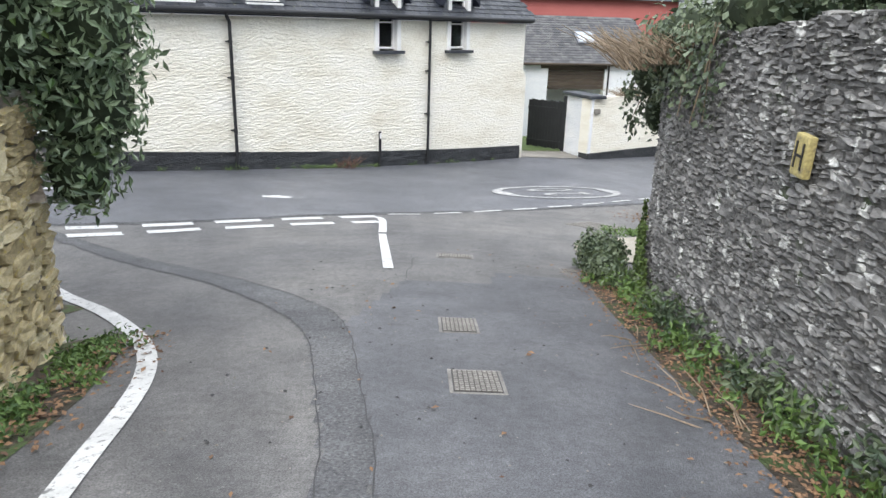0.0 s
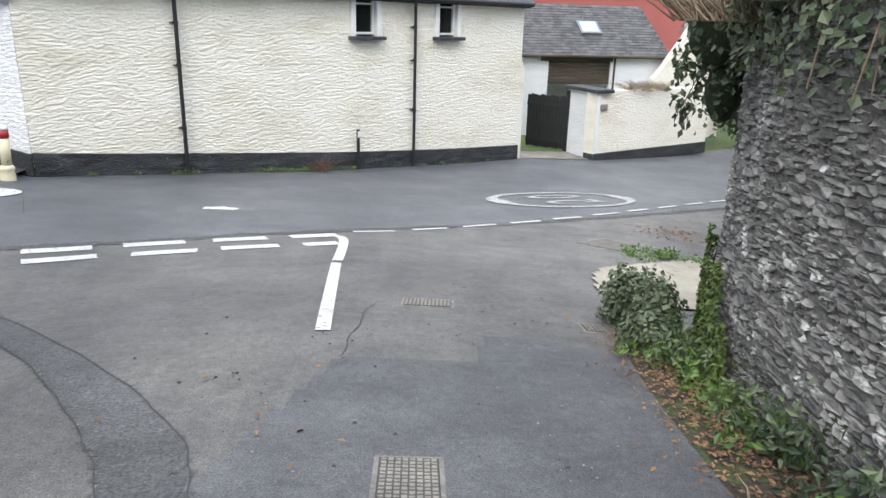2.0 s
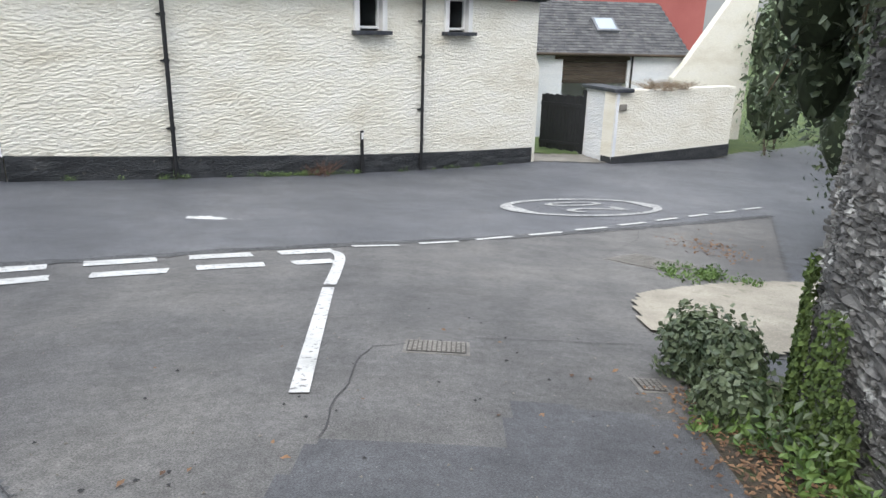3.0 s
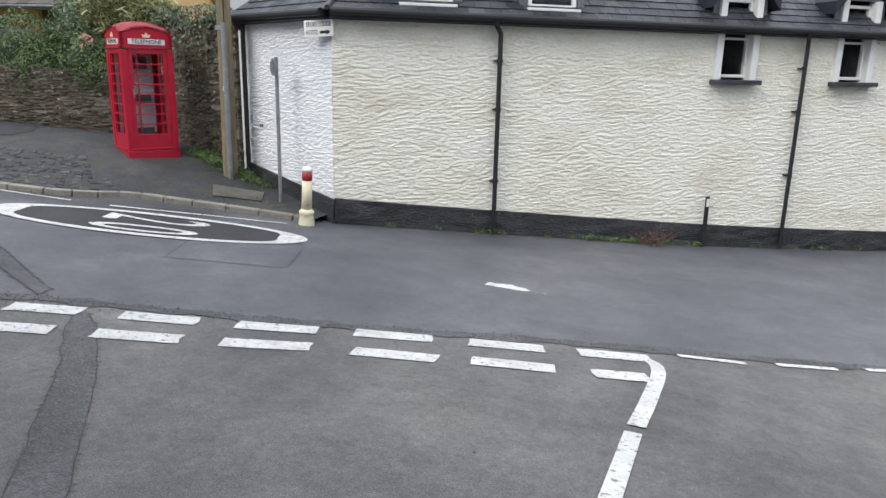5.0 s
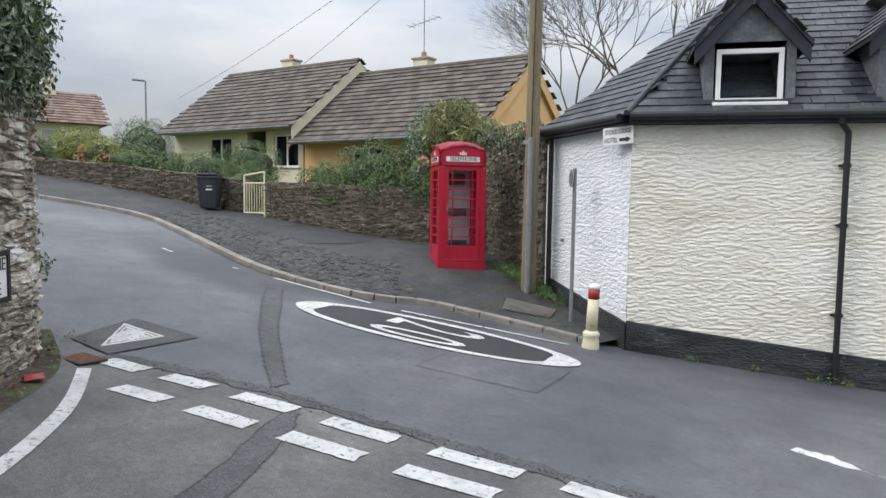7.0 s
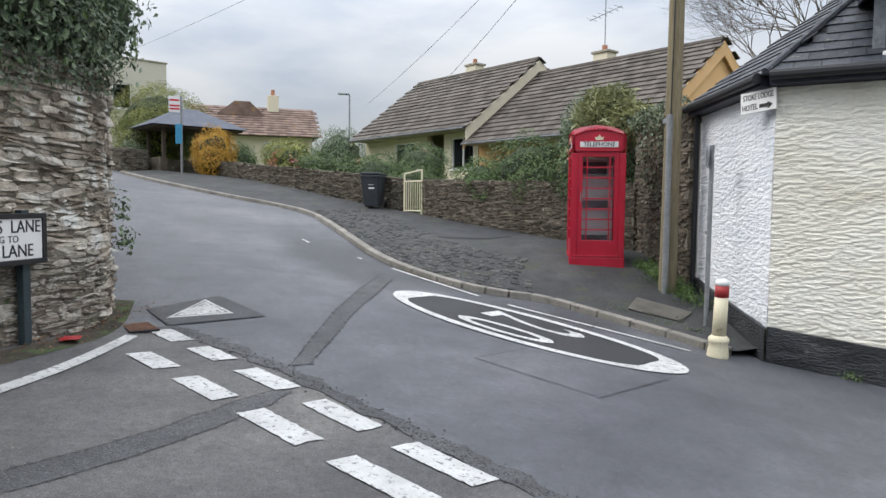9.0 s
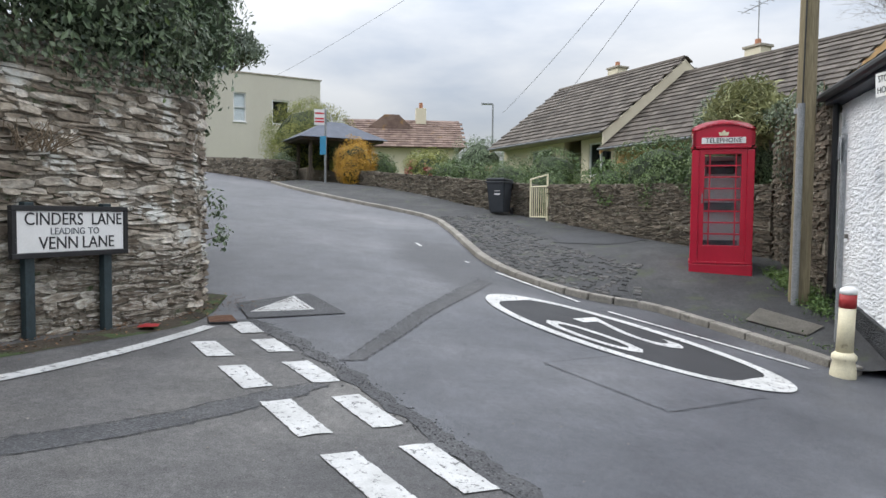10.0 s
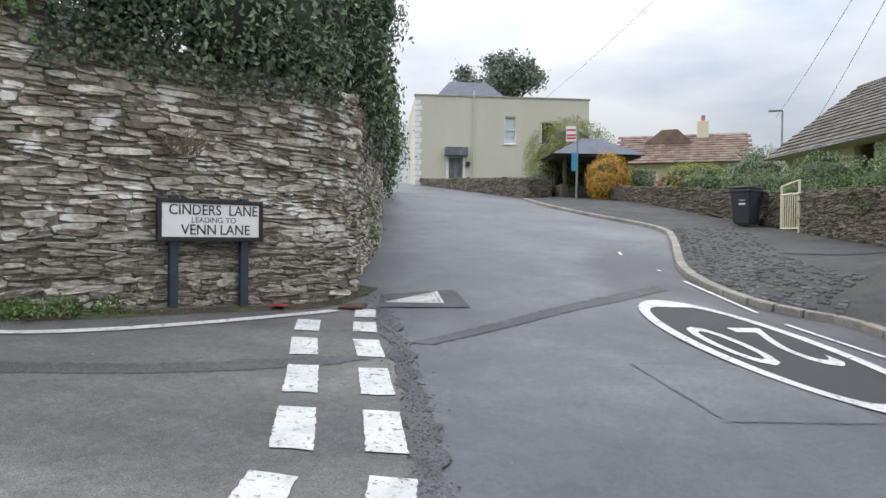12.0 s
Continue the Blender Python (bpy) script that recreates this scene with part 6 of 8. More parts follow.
patch("trench_patch", smoothed([(-0.42, 0.8), (-0.49, 2.56), (-0.71, 3.62), (-0.96, 4.74), (-1.36, 5.5), (-2.63, 7.0), (-4.05, 8.17), (-4.75, 8.78), (-5.9, 9.63), (-5.8, 9.85), (-4.55, 8.95), (-3.9, 8.4), (-2.5, 7.25), (-1.03, 5.72), (-0.72, 5.06), (-0.46, 3.72), (-0.24, 2.6), (-0.2, 0.8)], 1), ASPHALT_DARK, 0.010, "dark relaid trench across the lane")
patch("trench_patch", [(-6.6, 9.82), (-6.7, 10.02), (-7.78, 10.36), (-9.05, 10.78), (-10.5, 11.36), (-11.6, 11.8), (-11.8, 11.6), (-10.6, 11.08), (-9.11, 10.54), (-7.72, 10.12)], ASPHALT_DARK, 0.005, "dark relaid trench across the road")
patch("road_patch", [(-7.13, 11.79), (-5.88, 12.61), (-6.55, 13.75), (-7.9, 13.0)], ASPHALT, 0.004, "square relaid patch beneath the speed roundel")


def crack(path, w=0.008):
    bm = bmesh.new()
    q = [(x + 0.03 * noise.noise(Vector((x * 4, y * 4, 3))), y + 0.03 * noise.noise(Vector((x * 4, y * 4, 6)))) for x, y, _, _ in along(path, 0.12)]
    strip(bm, q, w, 0.013)
    tagged(part("tar_crack", bm, RIM), "thin dark crack in the tarmac", "crack", kind="structure")


tagged(sheet("lane_patch", [(-0.22, -5.0), (-0.28, 2.5), (-0.55, 3.8), (-0.8, 5.0), (-0.39, 6.83), (0.53, 6.8), (0.56, 7.33), (0.63, 7.43), (1.5, 7.31), (1.62, 6.0), (1.62, -5.0)], ASPHALT_LANE_DARK, 0.06, 0.009), "darker relaid tarmac on one side of the lane", "road patch", kind="structure")
crack([(-0.39, 6.83), (-0.35, 8.04), (-0.28, 8.3), (-0.08, 8.4)])
crack([(0.4, 8.6), (1.7, 8.75)])
crack([(2.3, 13.0), (3.2, 14.6), (3.4, 15.4)])
# concrete pad
pad = [(2.2, 10.75), (1.95, 10.1), (1.85, 8.95), (2.8, 8.7), (5.0, 9.4), (5.2, 12.2), (3.9, 11.9), (3.0, 11.4)]
tagged(sheet("concrete_pad", smoothed(pad + pad[:1], 1), CONCRETE, 0.07, 0.03), "pale worn concrete pad beside the wall", "concrete", kind="structure")
# white splash of paint on the main road
bm = bmesh.new()
for i in range(26):
    f = i / 25
    c = lerp((-3.75, 14.0), (-2.9, 14.1), f)
    w = 0.1 * math.sin(math.pi * min(1, f * 1.2 + 0.08)) + 0.05 * noise.noise(Vector((f * 9, 0, 0)))
    if i:
        b0 = bm.verts.new((c[0], c[1] + w, gz(*c) + 0.006)), bm.verts.new((c[0], c[1] - w * 1.2, gz(*c) + 0.006))
        if i > 1:
            bm.faces.new((pv[0], pv[1], b0[1], b0[0]))
        pv = b0
bmesh.ops.recalc_face_normals(bm, faces=bm.faces[:])
tagged(part("paint_splash", bm, WHITE_LINE), "splash of spilt white paint on the road", "paint", kind="structure")
# red cloth by the sign
bm = bmesh.new()
bmesh.ops.create_grid(bm, x_segments=8, y_segments=6, size=0.5, matrix=Matrix.Translation((-7.35, 7.85, gz(-7.35, 7.85) + 0.035)) @ Matrix.Diagonal((0.26, 0.16, 1, 1)))
for v in bm.verts:
    v.co.z += 0.03 * noise.noise(v.co * 9) + 0.01
tagged(part("red_rag", bm, RED_BAND, smooth=True), "crumpled dark red rag below the wall", "rag")
# weathered yellow hydrant plate on the right-hand wall
ym = Matrix.Translation((2.0, 3.93, 0.89)) @ Matrix.Rotation(radians(-90), 4, "Z") @ Matrix.Rotation(radians(4), 4, "Y")
yp = tagged(part("hydrant_plate", box(bmesh.new(), (0, 0, 0), (0.16, 0.05, 0.24), ym, 0.012), YELLOW_PLATE), "weathered yellow hydrant marker plate on the wall", "marker plate")
for dx in (-0.05, 0.05):
    part("character", box(bmesh.new(), (dx * 0.8, -0.028, 0.0), (0.014, 0.006, 0.15), ym), SIGN_BLACK, yp)
part("character", box(bmesh.new(), (0, -0.028, 0.0), (0.07, 0.006, 0.014), ym), SIGN_BLACK, yp)

# loose chippings along the joint, dark spots of gum and grit on the tarmac


def grit(name, spots, size, mat_, label, category):
    """Many small angular chips, each a little pyramid."""
    v, f = [], []
    for x, y in spots:
        s_ = size * R5.uniform(0.4, 1.3)
        a = R5.uniform(0, 6.28)
        b = len(v)
        for k in range(3):
            px_, py_ = x + s_ * math.cos(a + 2.1 * k), y + s_ * math.sin(a + 2.1 * k)
            v.append((px_, py_, gz(px_, py_) + 0.012))
        v.append((x, y, gz(x, y) + 0.014 + s_ * 0.5))
        f += [(b, b + 1, b + 3), (b + 1, b + 2, b + 3), (b + 2, b, b + 3)]
    return tagged(raw(name, v, f, mat_), label, category, kind="stuff")


joint_line = along(smoothed([(7.0, 18.4), (3.1, 15.45), (0.5, 13.6), (-1.3, 12.5), (-3.1, 11.55), (-5.1, 10.55), (-7.5, 9.15), (-8.3, 8.6)], 1), 0.05)
grit("chippings", [(p[0] + R5.gauss(0, 0.06), p[1] + R5.gauss(0, 0.06)) for p in (R5.choice(joint_line) for _ in range(2600))], 0.013, RIM, "loose dark chippings along the road joint", "gravel")
grit("grit", [(R5.uniform(-1.7, 1.6), R5.uniform(0.5, 9.5)) for _ in range(260)] + [(R5.uniform(-6, 0), R5.uniform(8, 12)) for _ in range(160)], 0.010, KERB, "scattered pale grit on the tarmac", "gravel")
grit("grit", [(R5.uniform(-1.7, 1.6), R5.uniform(0.5, 9.5)) for _ in range(120)], 0.014, RIM, "scattered dark crumbs on the tarmac", "gravel")

# smoother dark patch in the pavement, and an access slab by the pole
tagged(sheet("pavement_patch", smoothed([(-15.3, 13.6), (-14.5, 14.9), (-16.0, 16.0), (-17.4, 14.7), (-16.6, 13.8), (-15.3, 13.6)], 1), TARMAC_NEW, 0.1, 0.012, height=pz), "smooth dark patch in the pavement", "pavement patch", kind="structure")
bm = bmesh.new()
for i, (x, y) in enumerate(((-9.7, 15.1), (-8.95, 15.55), (-9.25, 15.95), (-10.1, 15.5))):
    bm.verts.new((x, y, pz(x, y) + 0.02))
bm.faces.new(bm.verts[:])
bmesh.ops.solidify(bm, geom=bm.faces[:], thickness=0.05)
tagged(part("access_slab", bm, KERB), "flat concrete access slab in the pavement", "slab", kind="structure")

# ---- the pair of bungalows ----
BU = Vector((math.cos(radians(23)), math.sin(radians(23)), 0))
BN = Vector((-BU.y, BU.x, 0))


def bungalow(ox, oy, L, eave, floor, wall_mat, label, chimney_u, group, gable_mat, depth=8.0, rise=3.1, left_open=False):
    """A gabled bungalow: walls with openings, tiled roof in courses, gable ends, bargeboards, chimney; front along BU."""
    m = Matrix((( BU.x, BN.x, 0, ox), (BU.y, BN.y, 0, oy), (0, 0, 1, 0), (0, 0, 0, 1)))
    ob = thing("bungalow", ox, oy, floor, 0, label, "house", group)
    fr = 0.75

    def seg(a, b, z0, z1, y=fr, t=0.25, mat_=None):
        part("wall", box(bmesh.new(), ((a + b) / 2, y + t / 2, (z0 + z1) / 2), (b - a, t, z1 - z0), m), mat_ or wall_mat, ob)

    # front wall with two windows and a porch recess
    w1, w2, pr = (0.30 * L, 0.48 * L), (0.80 * L, 0.97 * L), (0.60 * L, 0.74 * L)
    cuts = [0.25] + list(w1) + list(pr) + list(w2) + [L - 0.05]
    seg(cuts[0], cuts[1], floor, eave)
    seg(cuts[2], cuts[3], floor, eave)
    seg(cuts[4], cuts[5], floor, eave)
    seg(cuts[6], cuts[7], floor, eave)
    for a, b in (w1, w2):
        seg(a, b, floor, floor + 0.95)
        seg(a, b, eave - 0.25, eave)
        w = window(m @ Matrix.Translation((0, fr + 0.08, 0)), a, b, floor + 0.95, eave - 0.25, ob, fr=0.06)
        part("mullion", box(bmesh.new(), ((a + b) / 2, fr + 0.08, (floor + eave + 0.7) / 2), (0.06, 0.07, eave - floor - 1.25), m), WHITE_PAINT, w)
    # porch: back wall and door
    seg(pr[0] - 0.1, pr[1] + 0.1, floor, eave, fr + 1.4)
    dr = part("door", box(bmesh.new(), ((pr[0] + pr[1]) / 2, fr + 1.36, floor + 1.0), (0.85, 0.06, 2.0), m, 0.01), WHITE_PAINT, ob, "white front door with glass strips")
    for dx in (-0.2, 0.0, 0.2):
        part("pane", box(bmesh.new(), ((pr[0] + pr[1]) / 2 + dx, fr + 1.325, floor + 1.2), (0.09, 0.01, 1.2), m), SIGN_BLACK, dr)
    part("porch_step", box(bmesh.new(), ((pr[0] + pr[1]) / 2, fr + 0.6, floor - 0.1), (1.6, 1.6, 0.2), m, 0.02), surface("red_tile", [(0.2, 0.06, 0.04), (0.28, 0.09, 0.06)], 4, 0.7, 0.2, 40) if "red_tile" not in bpy.data.materials else bpy.data.materials["red_tile"], ob)
    # end gables and back
    for x in (0.25, L - 0.25):
        part("gable_wall", prism(bmesh.new(), [(0.75, floor), (depth - 0.75, floor), (depth - 0.75, eave + 0.3), (depth / 2, eave + rise - 0.12), (0.75, eave + 0.3)], 0.25, m @ Matrix.Translation((x + (0.25 if x > 1 else 0.0), 0, 0)) @ Matrix.Rotation(radians(90), 4, "Z")), gable_mat, ob)
    seg(0.25, L - 0.25, floor, eave, depth - 1.0)
    # roof
    bm = bmesh.new()
    prism(bm, [(0, eave - 0.06), (depth / 2, eave + rise - 0.06), (depth, eave - 0.06), (depth, eave), (depth / 2, eave + rise), (0, eave)], L + 0.1, m @ Matrix.Translation((L + 0.05, 0, 0)) @ Matrix.Rotation(radians(90), 4, "Z"))
    rf = part("roof", bm, TILE_BROWN, ob, "brown concrete-tiled pitched roof with pale lichen")
    o1 = m @ Vector((-0.1, -0.05, eave + 0.01))
    up = (m @ Vector((0, depth / 2, eave + rise))) - (m @ Vector((0, 0, eave)))
    slates("tiling", o1, BU, up, L + 0.2, up.length, TILE_BROWN, rf, 0.33, 0.32, thick=0.03)
    o2 = m @ Vector((L + 0.1, depth + 0.05, eave + 0.01))
    up2 = (m @ Vector((0, depth / 2, eave + rise))) - (m @ Vector((0, depth, eave)))
    slates("tiling", o2, -BU, up2, L + 0.2, up2.length, TILE_BROWN, rf, 0.33, 0.32, thick=0.03)
    part("ridge", rod(bmesh.new(), m @ Vector((-0.1, depth / 2, eave + rise + 0.03)), m @ Vector((L + 0.1, depth / 2, eave + rise + 0.03)), 0.11, n=8), TILE_BROWN, rf)
    part("gutter", rod(bmesh.new(), m @ Vector((-0.1, -0.1, eave - 0.02)), m @ Vector((L + 0.1, -0.1, eave - 0.02)), 0.045, n=8), LEAD, ob)
    part("soffit", box(bmesh.new(), (L / 2, 0.35, eave - 0.04), (L, 0.9, 0.05), m), CONCRETE, ob)
    for x in (-0.02, L + 0.02):
        for s in (0, 1):
            bw = 0.5 if x > 1 else 0.2
            pts = [(0 if s == 0 else depth, eave - bw), (0 if s == 0 else depth, eave - 0.03), (depth / 2, eave + rise - 0.03), (depth / 2, eave + rise - bw)]
            part("bargeboard", prism(bmesh.new(), pts if s == 0 else pts[::-1], 0.04, m @ Matrix.Translation((x + (0.14 if x > 1 else -0.06), 0, 0)) @ Matrix.Rotation(radians(90), 4, "Z")), gable_mat, ob)
    ch = part("chimney", box(bmesh.new(), (chimney_u, depth / 2 + 0.3, eave + rise + 0.12), (0.7, 0.55, 0.6), m, 0.02), MAGNOLIA, ob)
    part("cap", box(bmesh.new(), (chimney_u, depth / 2 + 0.3, eave + rise + 0.45), (0.82, 0.66, 0.09), m, 0.015), CONCRETE, ch)
    pot = m @ Vector((chimney_u, depth / 2 + 0.3, eave + rise + 0.48))
    part("pot", rod(bmesh.new(), pot, pot + Vector((0, 0, 0.25)), 0.12, 0.1, 10), surface("terracotta", [(0.35, 0.16, 0.09), (0.42, 0.2, 0.12)], 4, 0.8, 0.2, 40) if "terracotta" not in bpy.data.materials else bpy.data.materials["terracotta"], ch)
    return ob, m


b1, m1 = bungalow(-33.9, 14.35, 8.2, 3.05, 0.55, MAGNOLIA, "cream rendered bungalow with a brown tiled roof", 3.9, "bungalows above the garden wall", MAGNOLIA)
b2, m2 = bungalow(-33.9 + BU.x * 8.3, 14.35 + BU.y * 8.3, 8.2, 2.42, 0.0, PEACH, "peach rendered bungalow with a brown tiled roof", 3.2, "bungalows above the garden wall", PEACH)
# roof aerial
ap_ = m2 @ Vector((3.2, 4.3, 2.58 + 3.5))
aer = thing("television_aerial", ap_.x, ap_.y, ap_.z, 0, "thin metal television aerial on the chimney", "aerial")
part("mast", rod(bmesh.new(), ap_, ap_ + Vector((0, 0, 2.6)), 0.022, n=6), GALV, aer)
part("boom", rod(bmesh.new(), ap_ + Vector((-0.7, -0.3, 1.25)), ap_ + Vector((0.7, 0.3, 1.5)), 0.015, n=6), GALV, aer)
for i in range(6):
    c = ap_ + Vector((-0.6 + 0.24 * i, -0.26 + 0.1 * i, 1.27 + 0.045 * i))
    part("element", rod(bmesh.new(), c + Vector((0.12, -0.28, 0)), c + Vector((-0.12, 0.28, 0)), 0.008, n=5), GALV, aer)

# ---- garden gate and wheelie bin ----
gp = Vector((-20.62, 13.98, pz(-20.6, 13.95)))
gq = Vector((-19.85, 14.32, pz(-19.85, 14.3)))
gate = thing("garden_gate", gp.x, gp.y, gp.z, 0, "pale yellow tubular metal garden gate between the walls", "gate")
gz0, gz1 = min(gp.z, gq.z) + 0.05, gp.z + 1.1
ux_ = (gq - gp)
ux_.z = 0
for f, top in ((0.0, gz1), (1.0, gz1 + 0.12)):
    p = gp + ux_ * f
    part("upright", rod(bmesh.new(), (p.x, p.y, gz0 - 0.1), (p.x, p.y, top), 0.028, n=8), CREAM_PAINT, gate)
for z in (gz0 + 0.05, gz1 - 0.22):
    part("rail", rod(bmesh.new(), (gp.x, gp.y, z), (gq.x, gq.y, z), 0.02, n=8), CREAM_PAINT, gate)
part("rail", rod(bmesh.new(), (gp.x, gp.y, gz1), (gq.x, gq.y, gz1 + 0.1), 0.022, n=8), CREAM_PAINT, gate)
for i in range(1, 8):
    p = gp + ux_ * (i / 8)
    part("bar", rod(bmesh.new(), (p.x, p.y, gz0 + 0.05), (p.x, p.y, gz1 - 0.22), 0.012, n=6), CREAM_PAINT, gate)
wx, wy = -21.25, 13.15
wb = thing("wheelie_bin", wx, wy, pz(wx, wy), 0, "dark grey plastic wheelie bin on the pavement", "bin")
WM = Matrix.Translation((wx, wy, pz(wx, wy))) @ Matrix.Rotation(radians(60), 4, "Z")
bm = bmesh.new()
lo, hi = [], []
for sx, sy in ((-1, -1), (1, -1), (1, 1), (-1, 1)):
    lo.append(bm.verts.new(WM @ Vector((sx * 0.23, sy * 0.24 + 0.03, 0.05))))
    hi.append(bm.verts.new(WM @ Vector((sx * 0.29, sy * 0.33, 0.96))))
bm.faces.new(lo[::-1])
bm.faces.new(hi)
for i in range(4):
    bm.faces.new((lo[i], lo[(i + 1) % 4], hi[(i + 1) % 4], hi[i]))
bmesh.ops.bevel(bm, geom=bm.edges[:], offset=0.03, segments=2, affect="EDGES")
part("body", bm, BIN_GREY, wb)
part("rim", box(bmesh.new(), (0, 0, 0.95), (0.62, 0.70, 0.06), WM, 0.02), BIN_GREY, wb)
lid = part("lid", box(bmesh.new(), (0, -0.02, 1.02), (0.60, 0.74, 0.07), WM @ Matrix.Rotation(radians(-2), 4, "X"), 0.03), BIN_GREY, wb)
part("handle", rod(bmesh.new(), WM @ Vector((-0.24, 0.40, 0.98)), WM @ Vector((0.24, 0.40, 0.98)), 0.02, n=8), BIN_GREY, wb)
for sx in (-1, 1):
    wh = rod(bmesh.new(), WM @ Vector((sx * 0.27, 0.26, 0.10)), WM @ Vector((sx * 0.32, 0.26, 0.10)), 0.10, n=16)
    part("wheel", wh, SIGN_BLACK, wb)
part("panel_mark", box(bmesh.new(), (0.05, -0.327, 0.72), (0.16, 0.01, 0.1), WM @ Matrix.Rotation(radians(-3), 4, "X")), SIGN_WHITE, wb, "white printed mark")
part("panel_mark", box(bmesh.new(), (0.05, -0.312, 0.58), (0.18, 0.01, 0.04), WM @ Matrix.Rotation(radians(-3), 4, "X")), SIGN_WHITE, wb)

# ---- garden shrubs along the wall ----
G = "garden shrubs behind the wall"


def gsh(name, cx, cy, cz, rx, ry, rz, n, size, mat_, label, **kw):
    rx, ry, rz, cz, n = rx * 1.05, ry * 1.05, rz * 1.0, cz - 0.18, int(n * 3.6)
    blobs = [(cx, cy, cz, rx, ry, rz), (cx - rx * 0.5, cy + ry * 0.2, cz - rz * 0.3, rx * 0.7, ry * 0.7, rz * 0.7), (cx + rx * 0.55, cy - ry * 0.1, cz - rz * 0.35, rx * 0.65, ry * 0.65, rz * 0.65)]
    shrub(name, blobs, n, size * 0.58, mat_, label, "shrub", G, dense=2.3, shell=(0.86, 1.04), **kw)


gsh("clipped_shrub", -24.9, 13.9, 1.0, 1.5, 1.1, 1.0, 2600, 0.11, LEAF_HEDGE, "rounded green shrub behind the garden wall")
gsh("clipped_shrub", -22.4, 14.6, 0.75, 1.1, 0.8, 0.75, 1700, 0.1, LEAF_HEDGE, "rounded green shrub behind the garden wall")
gsh("clipped_shrub", -24.5, 15.4, 1.5, 1.3, 1.0, 0.9, 1700, 0.11, LEAF_HEDGE, "rounded green shrub behind the garden wall")
gsh("hydrangea", -26.6, 12.0, 1.35, 1.0, 0.8, 0.85, 1500, 0.13, LEAF_HEDGE, "hydrangea with faded pink flower heads", extra=((BLOOM, 330, 0.15, 0.9, "faded pink bloom"),))
gsh("hydrangea", -28.0, 11.2, 1.6, 0.9, 0.8, 0.9, 1300, 0.13, LEAF_YELLOW, "hydrangea with faded pink flower heads", extra=((BLOOM, 240, 0.15, 0.9, "faded pink bloom"),))
gsh("hydrangea", -25.6, 13.0, 1.2, 0.7, 0.6, 0.7, 900, 0.12, LEAF_HEDGE, "low hydrangea with faded pink flower heads", extra=((BLOOM, 120, 0.14, 0.9, "faded pink bloom"),))
gsh("laurel_shrub", -18.6, 15.7, 0.75, 1.1, 0.7, 0.75, 1700, 0.11, LEAF_BRIGHT, "bright green broad-leaved shrub above the wall")
gsh("conifer_shrub", -17.2, 16.5, 1.05, 1.2, 0.9, 1.0, 2200, 0.11, LEAF_HEDGE, "feathery dark shrub above the wall")
gsh("red_shrub", -15.2, 16.9, 0.9, 0.7, 0.6, 0.75, 1100, 0.1, LEAF_HEDGE, "shrub flushed with reddish flowers", extra=((BLOOM, 160, 0.11, 0.8, "dull red bloom"),))
gsh("tall_shrub", -16.1, 18.1, 1.75, 1.25, 1.1, 1.3, 3400, 0.13, LEAF_DARK, "tall dense dark green shrub")
shrub("cordyline", [(-14.9, 17.55, 2.05, 0.8, 0.7, 0.7), (-14.1, 17.7, 1.85, 0.7, 0.6, 0.42)], 3200, 0.26, LEAF_PALE, "pale strap-leaved shrub behind the kiosk", "shrub", aspect=0.13, droop=0.1)
ivy_sheet("ivy", [(-13.3, 17.32), (-12.0, 16.97), (-10.55, 16.69)], 1.5, 1.95, 1300, 0.06, LEAF_IVY, 0.03, "ivy along the top of the stone wall", edge=0.3)
ivy_sheet("ivy", [(-12.7, 17.18), (-12.0, 16.97), (-11.2, 16.83)], 0.5, 1.6, 320, 0.07, LEAF_IVY, 0.04, "ivy climbing the stone wall beside the kiosk", edge=0.7)
gsh("autumn_shrub", -29.7, 8.25, 2.15, 0.85, 0.8, 1.0, 2200, 0.11, LEAF_ORANGE, "golden-orange autumn shrub by the bus shelter")
gsh("round_bush", -34.8, 5.6, 3.6, 2.1, 2.0, 1.9, 5200, 0.13, LEAF_YELLOW, "large rounded yellow-green bush by the shelter")
gsh("dark_bush", -31.8, 4.9, 1.9, 0.8, 0.6, 0.8, 1200, 0.1, LEAF_DARK, "small dark bush at the wall's end")
gsh("dark_bush", -36.0, 14.0, 2.6, 1.6, 1.3, 1.4, 2200, 0.14, LEAF_DARK, "dark rounded bush beside the bungalow")
gsh("pale_bush", -38.5, 11.5, 2.7, 2.2, 1.2, 0.9, 1800, 0.14, LEAF_YELLOW, "yellow-green bushes in the far gardens")
gsh("dark_bush", -31.6, 9.2, 1.9, 1.0, 0.7, 0.8, 1500, 0.12, LEAF_HEDGE, "green bush behind the bus stop")

# ---- bus stop and shelter ----
sx_, sy_ = -29.15, 7.06
zs = gz(sx_, sy_) + 0.2
bs = thing("bus_stop", sx_, sy_, zs, 0, "bus stop flag on a grey pole", "bus stop")
part("pole", rod(bmesh.new(), (sx_, sy_, zs - 0.2), (sx_, sy_, zs + 3.0), 0.045, n=10), GALV, bs)
FM = Matrix.Translation((sx_, sy_, 0)) @ Matrix.Rotation(radians(100), 4, "Z")
fl = part("flag", box(bmesh.new(), (-0.24, 0, zs + 2.68), (0.42, 0.03, 0.62), FM, 0.006), SIGN_WHITE, bs, "white flag with red stripes")
for z in (2.83, 2.62, 2.5):
    part("stripe", box(bmesh.new(), (-0.24, -0.018, zs + z), (0.36, 0.006, 0.07), FM), SIGN_RED, fl)
part("timetable", box(bmesh.new(), (-0.1, -0.02, zs + 1.55), (0.24, 0.05, 0.75), FM, 0.006), SIGN_BLUE, bs, "blue timetable case")
hx, hy = -32.0, 7.1
